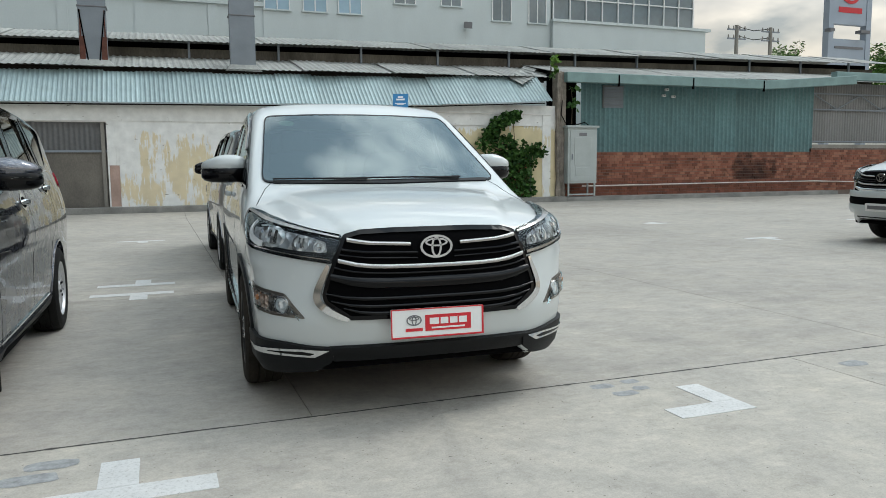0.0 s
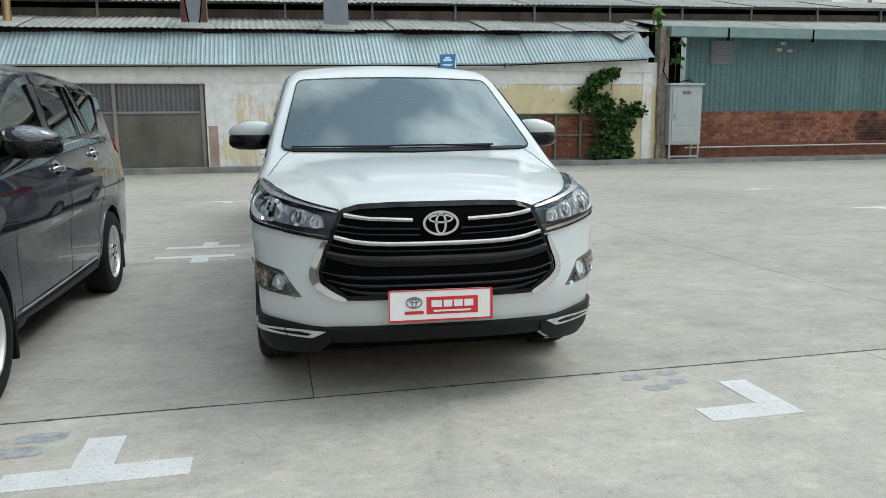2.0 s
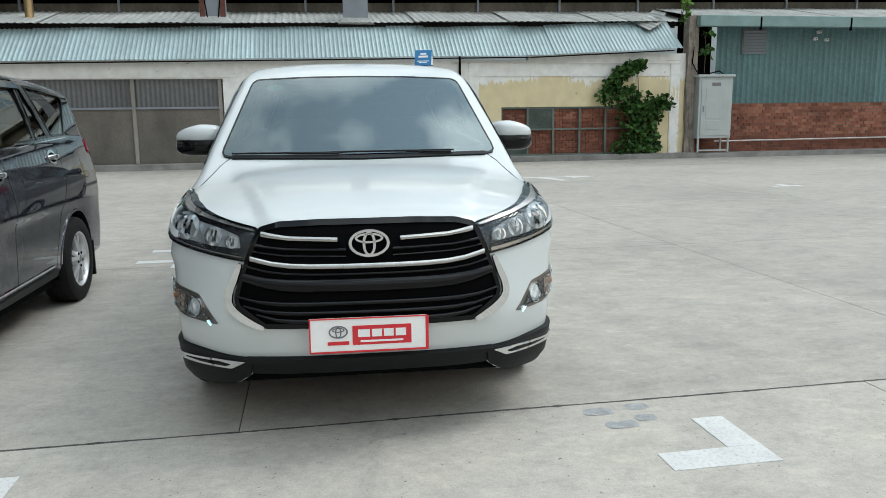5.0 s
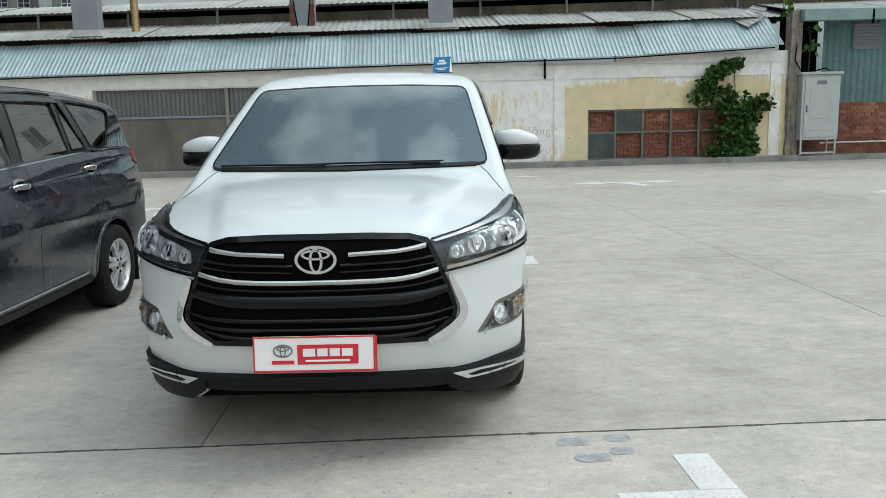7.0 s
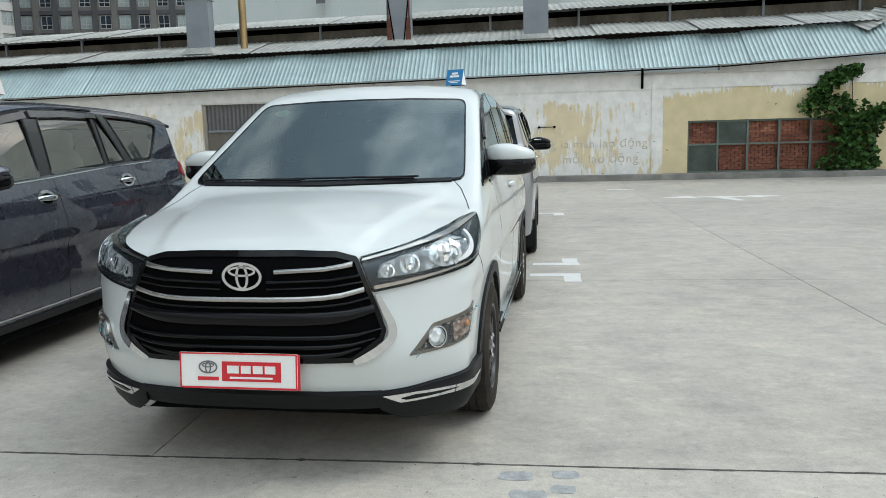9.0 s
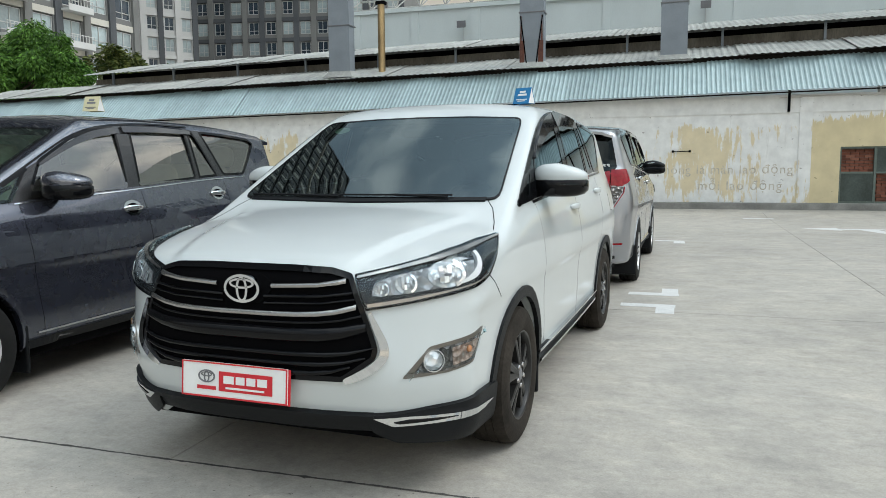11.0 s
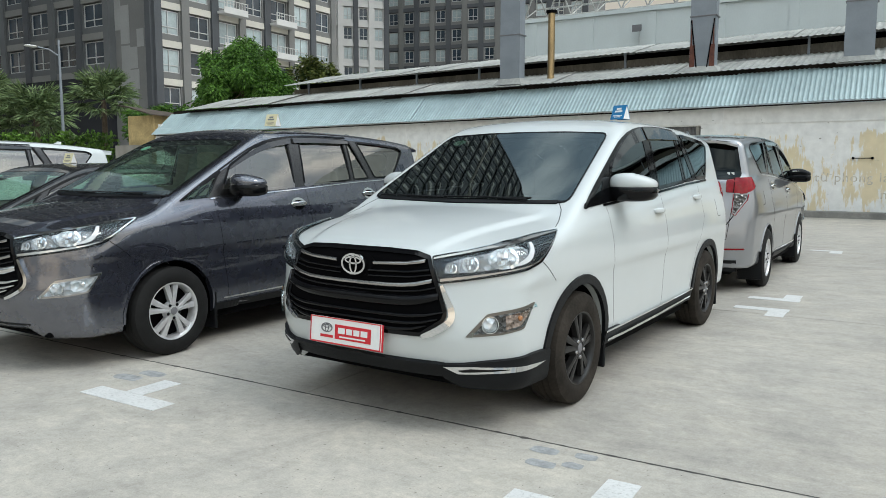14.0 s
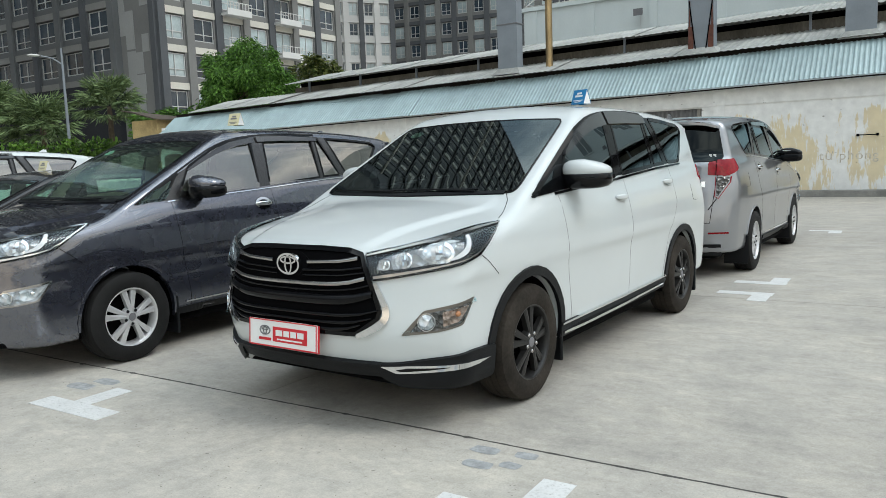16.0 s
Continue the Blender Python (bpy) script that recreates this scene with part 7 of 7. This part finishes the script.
bm = box(-54.7, -53.5, 40.8, 41.55, 0, 107)
tagged(part("corner_pier", bm, M_APTDARK), "charcoal corner pier of the apartment tower", "pier", kind="structure")

broad_tree((-31.9, 30.0), 9.0, 2.75, 3.2, 6.0, 60000, M_LEAF, "broad mango tree with dense drooping green leaves", 21, 0.23, 0.75, 64)
broad_tree((-30.0, 34.5), 9.0, 1.7, 1.6, 6.9, 4500, M_LEAFRED, "smaller tree with reddish young leaves", 22, 0.30, 0.4, 26)
broad_tree((-26.5, 36.0), 8.0, 2.2, 1.4, 6.0, 4500, M_LEAF, "low green tree behind the roofs", 23, 0.30, 0.5, 26)
palm((-38.6, 25.2), 5.4, 2.0, 80, "fan palm with grey-green leaves", 31)
palm((-36.9, 20.0), 4.0, 2.0, 70, "fan palm with grey-green leaves beside the hedge", 32)
palm((-40.0, 19.0), 4.6, 2.1, 60, "fan palm with grey-green leaves beside the hedge", 33)
broad_tree((-34.6, 26.2), 5.0, 1.9, 1.9, 3.6, 4500, M_LEAF, "small bushy green tree by the palms", 24, 0.28, 0.5, 24)
random.seed(41)
hedge = thing("hedge", pose(-31.0, 20.2, 0), "clipped bright green hedge along the yard's edge", "hedge")
lv = []
for i in range(11000):
    s = random.random()
    p = Vector((-8.0 * s, -9.0 * s, 0)) + Vector((random.uniform(-0.6, 0.6), random.uniform(-0.6, 0.6), 0))
    p.z = random.uniform(0.2, 2.85) + 0.22 * math.sin(s * 40) + random.uniform(-0.12, 0.12)
    lv.append((p, Vector((random.uniform(0, 1), random.uniform(-1, 0.3), random.uniform(-0.3, 1))), 0.075, 0.24))
tree_mesh("foliage", lv, M_HEDGE, hedge)
lamp = thing("street_lamp", pose(-33.6, 19.4, 0), "slender grey street lamp with a short arm", "street lamp")
part("pole", add_tube(bmesh.new(), (0, 0, 0), (0, 0, 7.7), 0.10, 0.05, 10), M_STEEL, lamp, "", 60)
part("arm", tube_path([(0, 0, 6.9), (-0.25, -0.35, 7.2), (-0.55, -0.75, 7.3)], 0.035), M_STEEL, lamp)
part("lamp_head", pod((-0.75, -1.0, 7.33), (0.22, 0.28, 0.05), 3), M_BOARD, lamp)
shed = thing("shed", pose(-28.75, 20.5, 0), "small yellow rendered shed with a rusty roof", "shed")
part("wall", box(-0.55, 1.3, -0.5, 1.8, 0, 3.84), M_SHEDYEL, shed)
part("block_wall", box(-0.9, 1.5, -1.0, -0.8, 0, 2.45), M_RENDER, shed, "grey block wall in front")
part("roof", loft_box([[(-0.72, -0.9, 4.32), (-0.72, 2.0, 4.16), (-0.72, 2.0, 4.21), (-0.72, -0.9, 4.37)], [(0.1, -0.9, 4.18), (0.1, 2.0, 4.05), (0.1, 2.0, 4.10), (0.1, -0.9, 4.23)], [(1.6, -0.9, 3.82), (1.6, 2.0, 3.76), (1.6, 2.0, 3.81), (1.6, -0.9, 3.87)]]), plain("mossy brown roof tiles", (0.085, 0.066, 0.052), 0.9, 0, 0.4, 3, 30, 0.4), shed)

# sign pylon, power poles and trees at the far end
py = thing("sign_pylon", pose(53.6, 45.0, 0), "tall white sign pylon with a plain red emblem and bars", "sign pylon")
for x in (-2.35, 1.85):
    part("post", box(x, x + 0.55, -0.3, 0.3, 0, 18.0), M_SIGNPALE, py)
part("lower_panel", box(-1.79, 1.84, -0.25, 0.25, 9.6, 11.75), M_SIGNPALE, py)
part("upper_panel", box(-1.79, 1.84, -0.25, 0.25, 12.95, 18.0), M_SIGNPALE, py)
part("emblem", ring_flat(ellipse(0, 15.4, 1.0, 0.75), ellipse(0, 15.4, 0.75, 0.5), -0.30, -0.25), M_SIGNRED, py)
part("name_bar", box(-1.3, 1.3, -0.29, -0.252, 13.9, 14.35), M_SIGNRED, py)
part("text_bar", box(-1.6, 1.6, -0.29, -0.252, 10.95, 11.15), M_SIGNGREY, py)
for s in (-1, 1):
    part("side_lamp", box(s * 2.4 - 0.4 if s < 0 else 0.6, s * 2.4 + 0.1 if s < 0 else 1.6, -0.9, -0.3, 12.2, 12.45), M_SIGNGREY, py)
for x in (42.0, 45.4):
    pp = thing("power_pole", pose(x, 45, 0), "concrete power pole with cross-arms and insulators", "power pole", "power poles")
    part("pole", add_tube(bmesh.new(), (0, 0, 0), (0, 0, 12.3), 0.2, 0.14, 10), M_RENDER, pp)
    for z in (11.9, 11.2):
        part("cross_arm", box(-0.9, 0.9, -0.05, 0.05, z, z + 0.1), M_STEEL, pp)
        for k in (-0.8, -0.3, 0.3, 0.8):
            part("insulator", add_tube(bmesh.new(), (k, 0, z + 0.1), (k, 0, z + 0.35), 0.06, 0.04, 8), M_RENDER, pp)
for z in (12.2, 11.5):
    o = tagged(part("power_cable", tube_path([(42.0, 45, z), (43.7, 45, z - 0.25), (45.4, 45, z)], 0.03), M_DARK), "sagging overhead power cable", "cable")
broad_tree((60.0, 45.0), 12.0, 3.0, 2.8, 9.5, 3500, M_LEAF, "dark tree beyond the sign pylon", 25, 0.4, 0.3, 24)
broad_tree((64.0, 62.0), 12.0, 2.2, 2.4, 12.5, 1500, M_LEAF, "distant tree behind the sign pylon", 26, 0.4, 0.3, 18)


# ---- faded lettering and small fixings on the old wall ----
def lettering(text, x, z, size):
    cu = bpy.data.curves.new("wall_lettering", "FONT")
    cu.body, cu.size, cu.extrude, cu.space_character = text, size, 0.002, 1.12
    tmp = bpy.data.objects.new("lettering", cu)
    me = bpy.data.meshes.new_from_object(tmp)
    bpy.data.objects.remove(tmp)
    ob = link("wall_lettering", me, M_LETTER)
    ob.matrix_world = pose(x, WY - 0.004, z, 90, 0, 0)
    return tagged(ob, "faded grey words lettered on the old wall", "lettering", "wall lettering", "structure")


lettering("từ phòng là màn lao động", 0.47, 1.07, 0.34)
lettering("mỗi lao động", 2.05, 0.62, 0.36)
o = part("wall_rod", tube_path([(1.38, WY - 0.05, 1.70), (1.83, WY - 0.05, 1.70)], 0.012), M_DARK)
tagged(o, "short dark rod with knobs fixed to the wall", "rod")
part("knob", pod((1.38, WY - 0.04, 1.70), (0.035, 0.04, 0.035)), M_DARK, o)
part("knob", pod((1.83, WY - 0.04, 1.70), (0.035, 0.04, 0.035)), M_DARK, o)
o = part("down_pipe", tube_path([(4.34, WY - 0.06, 2.72), (4.34, WY - 0.06, 3.32)], 0.035), M_DARK)
tagged(o, "short dark pipe stub hanging from the eave", "pipe")
o = part("eave_wire", tube_path([(4.1, WY - 0.05, 3.1), (4.9, WY - 0.05, 3.12), (11.5, WY - 0.06, 3.08)], 0.012), M_PVC)
tagged(o, "thin pale cable along the top of the wall", "cable")

# ---- the parked cars ----
CAR_YAW = -2.8
white = car("white_car", (-0.041, -0.035), CAR_YAW, "pearl white people carrier with black body kit and black alloys", M_WHITE, True, M_TRIM, M_ALLOYBLACK, M_TYREDUST, M_WIND, M_SEAT)
grey = car("grey_car", (-3.108, -0.535), -1.0, "dark grey people carrier with bright alloys and chrome trim", M_GREY, False, M_GREY, M_ALLOY, M_TYRE, M_WINDCLEAR, M_BEIGE)

grey.scale = (1.0, 1.0, 0.994)
grey.location.z = -0.006


def recolour(src, m, name, label, old, fresh, scale=(1, 1, 1)):
    """A copy of a car in another paint."""
    c = copy_thing(src, m)
    c.name = name
    c.scale = scale
    c["label"] = label
    for o in c.children_recursive:
        if o.type == "MESH" and o.material_slots and o.material_slots[0].material in (old if isinstance(old, tuple) else (old,)):
            o.material_slots[0].link = "OBJECT"
            o.material_slots[0].material = fresh
    return c


silver = recolour(grey, pose(0.34, 10.27, 0, 0, 0, 179.0), "silver_car", "silver people carrier seen from behind, red tail lights", M_GREY, M_SILVER, (1, 1, 1.025))
for o in silver.children:
    if o.name.startswith("side_window"):
        o.material_slots[0].link, o.material_slots[0].material = "OBJECT", M_GLASS
    if o.name.startswith("mirror_housing"):
        o.material_slots[0].link, o.material_slots[0].material = "OBJECT", M_GLOSSBLACK
recolour(grey, pose(-5.95, -0.35, 0, 0, 0, 0.5), "black_car", "low black car with a chrome window line", M_GREY, M_BLACKCAR, (0.97, 1.0, 0.815))
white_suv = recolour(grey, pose(-8.9, -0.4, 0, 0, 0, 0.3), "white_suv", "white people carrier at the end of the row", M_GREY, M_WHITE)
right_suv = recolour(grey, pose(9.60, 5.25, 0, 0, 0, -95), "white_suv", "white sport utility car with a chrome barred grille", M_GREY, M_WHITE, (1.02, 1.0, 1.2))
for z, h, off, mt in ((0.665, 0.085, 0.044, M_WHITE), (0.575, 0.105, 0.030, M_DARK), (0.470, 0.115, 0.044, M_WHITE)):
    part("bumper_skin" if mt is M_WHITE else "bumper_slot", slat(soft([(-s_u(0.74), z + 0.012), (-s_u(0.3), z), (s_u(0.3), z), (s_u(0.74), z + 0.012)], 1), h, off, 0.012), mt, right_suv, "", 60)
part("number_board", box(-0.24, 0.24, -0.075, -0.055, 0.44, 0.55, 0.004), M_BOARD, right_suv)
part("number_bars", box(-0.19, 0.19, -0.080, -0.0755, 0.47, 0.52), M_SIGNGREY, right_suv)

for x, w in ((-0.630, 0.040), (-0.588, 0.036)):
    q = project([(x, 1.335)], "rear", 0.012)[0]
    part("sticker_bar", box(q[0] - w / 2 + 0.004, q[0] + w / 2 - 0.004, q[1] - 0.002, q[1] + 0.002, 1.318, 1.352), M_BOARD, silver)

# dealer board on the white car's bumper
pb = thing("dealer_board", white.matrix_world @ pose(-0.015, -0.085, 0.522, -4, 0.8, 2.6), "white dealer board with red border and red name panel", "sign")
part("board", box(-0.247, 0.247, -0.004, 0.004, -0.073, 0.073, 0.002), M_BOARD, pb)
for x0, x1, z0, z1 in ((-0.247, 0.247, 0.067, 0.073), (-0.247, 0.247, -0.073, -0.067), (-0.247, -0.241, -0.0668, 0.0668), (0.241, 0.247, -0.0668, 0.0668)):
    part("border", box(x0, x1, -0.0065, -0.0045, z0, z1), M_SIGNRED, pb)
part("red_panel", box(-0.068, 0.180, -0.0065, -0.0045, -0.043, 0.038), M_SIGNRED, pb)
part("name_bar", box(-0.045, 0.157, -0.0085, -0.0068, -0.010, 0.022), M_BOARD, pb, "plain white bar in place of the name")
for i in range(3):
    part("name_gap", box(-0.045 + 0.05 * (i + 1), -0.037 + 0.05 * (i + 1), -0.0095, -0.0087, -0.010, 0.022), M_SIGNRED, pb)
part("small_bar", box(-0.035, 0.145, -0.0085, -0.0068, -0.032, -0.024), M_BOARD, pb)
part("oval_badge", ring_flat(ellipse(-0.127, 0.014, 0.040, 0.027, 24), ellipse(-0.127, 0.014, 0.034, 0.021, 24), -0.0075, -0.0045), M_SIGNGREY, pb)
part("oval_badge", ring_flat(ellipse(-0.127, 0.022, 0.026, 0.010, 24), ellipse(-0.127, 0.022, 0.021, 0.006, 24), -0.0075, -0.0045), M_SIGNGREY, pb)
part("oval_badge", ring_flat(ellipse(-0.127, 0.012, 0.013, 0.024, 24), ellipse(-0.127, 0.012, 0.008, 0.019, 24), -0.0075, -0.0045), M_SIGNGREY, pb)
part("brand_bar", box(-0.172, -0.082, -0.0065, -0.0045, -0.041, -0.026), M_SIGNRED, pb)
part("back_sheet", box(-0.240, 0.256, 0.0048, 0.0085, -0.078, 0.069, 0.001), M_SIGNRED, pb, "second board behind, its edge showing")
part("holder", box(-0.20, 0.20, 0.0087, 0.035, -0.035, 0.02), M_TRIM, pb)
roof_sign(pose(0.60, 2.52, 1.808, 0, 0, -20) @ Matrix.Scale(0.74, 4), M_BLUE, "small folded blue card sign on the white car's roof")
roof_sign(pose(-2.55, 1.94, 1.812, 0, 0, 6) @ Matrix.Scale(0.74, 4), M_YELLOW, "small folded yellow card sign on the grey car's roof")
roof_sign(pose(-5.85, 2.0, 1.478, 0, 0, 10) @ Matrix.Scale(0.74, 4), M_YELLOW, "small folded yellow card sign on the black car's roof")

# ---- pieces last: bricks and floor slabs ----
def bricks(parent, x0, x1, z0, z1, y, singles, seed, skip=(), long=0.208, high=0.064, rough=0.006):
    """Courses of bricks; the first ones are objects of their own, the rest one joined part."""
    rng = random.Random(seed)
    me = bpy.data.meshes.new("brick")
    b = box(0, long, 0, 0.09, 0, high)
    b.to_mesh(me)
    b.free()
    me.materials.append(M_BRICK)
    v, f, k = [], [], 0
    rows = int((z1 - z0) / (high + 0.0115))
    for r in range(rows):
        z = z0 + r * (high + 0.0115)
        x = x0 + (0.0 if r % 2 else -long / 2)
        while x < x1:
            a, c = max(x, x0), min(x + long, x1)
            if c - a > 0.04 and not any(p <= (a + c) / 2 <= q and s <= z <= t for p, q, s, t in skip):
                dy = rng.uniform(-rough, rough)
                if k < singles and c - a > long - 0.008:
                    o = link("brick", me, None, parent)
                    o.location = (a, y + dy, z)
                else:
                    n = len(v)
                    for zz in (z, z + high):
                        v += [(a, y + dy, zz), (c, y + dy, zz), (c, y + 0.09, zz), (a, y + 0.09, zz)]
                    f += [(n, n + 1, n + 5, n + 4), (n + 1, n + 2, n + 6, n + 5), (n + 3, n, n + 4, n + 7), (n + 4, n + 5, n + 6, n + 7)]
                k += 1
            x += long + 0.012
    if v:
        m2 = bpy.data.meshes.new("brickwork")
        m2.from_pydata(v, [], f)
        m2.update()
        o = link("brickwork", m2, M_BRICKS, parent)
        o["kind"] = "stuff"


def island_brick():
    m, n, l, p = node_mat("red bricks")
    g = n.new("ShaderNodeNewGeometry")
    a = ramp(n, l, g.outputs["Random Per Island"], [(0, (0.17, 0.066, 0.043)), (0.5, (0.28, 0.105, 0.066)), (1, (0.37, 0.17, 0.11))])
    c = mix(n, l, 0.6, a, ramp(n, l, noise_fac(n, l, 30, 4), [(0.3, (0.7,) * 3), (0.7, (1.1,) * 3)]), "MULTIPLY")
    soot = ramp(n, l, noise_fac(n, l, 0.55, 5, (1, 1, 1.2)), [(0.38, (0.30, 0.28, 0.28)), (0.50, (1, 1, 1))])
    c = mix(n, l, 0.5, c, soot, "MULTIPLY")
    # one burnt patch where rubbish was fired against the wall
    co, mp, ln, ad = n.new("ShaderNodeTexCoord"), n.new("ShaderNodeMapping"), n.new("ShaderNodeVectorMath"), n.new("ShaderNodeMath")
    mp.inputs["Location"].default_value, mp.inputs["Scale"].default_value = (-20.9 / 2.5, 0, -0.85 / 1.7), (1 / 2.5, 0, 1 / 1.7)
    ln.operation, ad.operation = "LENGTH", "MULTIPLY_ADD"
    l.new(co.outputs["Object"], mp.inputs["Vector"])
    l.new(mp.outputs["Vector"], ln.inputs[0])
    l.new(noise_fac(n, l, 2.6, 5), ad.inputs[0])
    ad.inputs[1].default_value = 0.95
    l.new(ln.outputs["Value"], ad.inputs[2])
    burnt = ramp(n, l, ad.outputs["Value"], [(0.80, (0.16, 0.15, 0.15)), (1.0, (0.4, 0.38, 0.37)), (1.0, (1, 1, 1))])
    r = burnt.node.color_ramp
    r.elements[0].position, r.elements[1].position, r.elements[2].position = 0.60, 0.88, 1.0
    l.new(mix(n, l, 0.93, c, burnt, "MULTIPLY"), p.inputs["Base Color"])
    p.inputs["Roughness"].default_value = 0.92
    return m


M_BRICKS = island_brick()
base = thing("brick_base", pose(0, 0, 0), "red brick base wall with sooty patches", "wall", kind="structure")
part("mortar_bed", box(12.0, 24.0, 20.285, 20.60, 0, 1.84), M_MORTAR, base)
part("mortar_bed", box(24.0, 40.0, 20.285, 20.60, 0, 1.985), M_MORTAR, base)
bricks(base, 12.0, 24.0, 0.24, 1.88, 20.27, 280, 5, (), 0.215, 0.094, 0.010)
bricks(base, 24.0, 40.0, 0.24, 2.01, 20.27, 0, 8, (), 0.215, 0.094, 0.010)
bricks(win, 5.70, 10.78, 0.27, 1.74, WY + 0.135, 280, 6, ((6.53, 7.30, 1.08, 1.8), (5.6, 6.47, 0.2, 1.06)))

# concrete slabs, with joints between
slab_defs = []
xs_front = [2.59 + 8.7 * i for i in range(-4, 5)]
xs_back = [-0.648 + 4.345 * i for i in range(-7, 10)]
for a, b in zip(xs_back, xs_back[1:]):
    for y0, y1 in ((0.205, 4.55), (4.55, 8.9), (8.9, 13.25), (13.25, 17.6), (17.6, 19.45)):
        slab_defs.append((a, b, y0, y1, M_CONC))
for a, b in zip(xs_front, xs_front[1:]):
    for y0, y1 in ((-4.15, 0.205), (-8.5, -4.15), (-12.85, -8.5)):
        slab_defs.append((a, b, y0, y1, M_CONCROUGH))
rng = random.Random(9)
for a, b, y0, y1, mt in slab_defs:
    g = 0.006 if abs(y0) < 1 or abs(y1) < 1 else 0.002
    bm = bmesh.new()
    add_box(bm, a + 0.003, b - 0.003, y0 + g, y1 - g, 0.001, 0.012)
    if y1 > 19:
        for v in bm.verts:
            v.co.z += 0.10 * (v.co.y > 18.5)
    part("slab", bm, mt, ground)
big = bmesh.new()
for x0, x1, y0, y1 in ((-420, xs_back[0] - 0.01, -300, 500), (xs_back[-1] + 0.01, 420, -300, 500), (xs_back[0], xs_back[-1], -300, -12.87), (xs_back[0], xs_back[-1], 19.46, 500)):
    add_box(big, x0, x1, y0, y1, -0.011, -0.001)
o = part("outer_paving", big, M_CONC)
tagged(o, "plain concrete paving reaching to the horizon", "pavement", kind="structure")

# the ragged broken edge along the main joint
rng = random.Random(17)
bm = bmesh.new()
prev = None
for i in range(900):
    x = -14.0 + i * 0.031
    mid = 0.205 + 0.004 * math.sin(x * 3.1) + rng.uniform(-0.002, 0.002)
    h = 0.006 + abs(rng.gauss(0, 0.003)) + (0.012 if rng.random() < 0.02 else 0)
    cur = (bm.verts.new((x, mid - h, 0.0008)), bm.verts.new((x, mid + h * 0.8, 0.0008)))
    if prev:
        bm.faces.new((prev[0], cur[0], cur[1], prev[1]))
    prev = cur
tagged(part("joint_crack", bm, M_JOINT), "dark chipped crack along the joint between slabs", "crack", kind="structure")
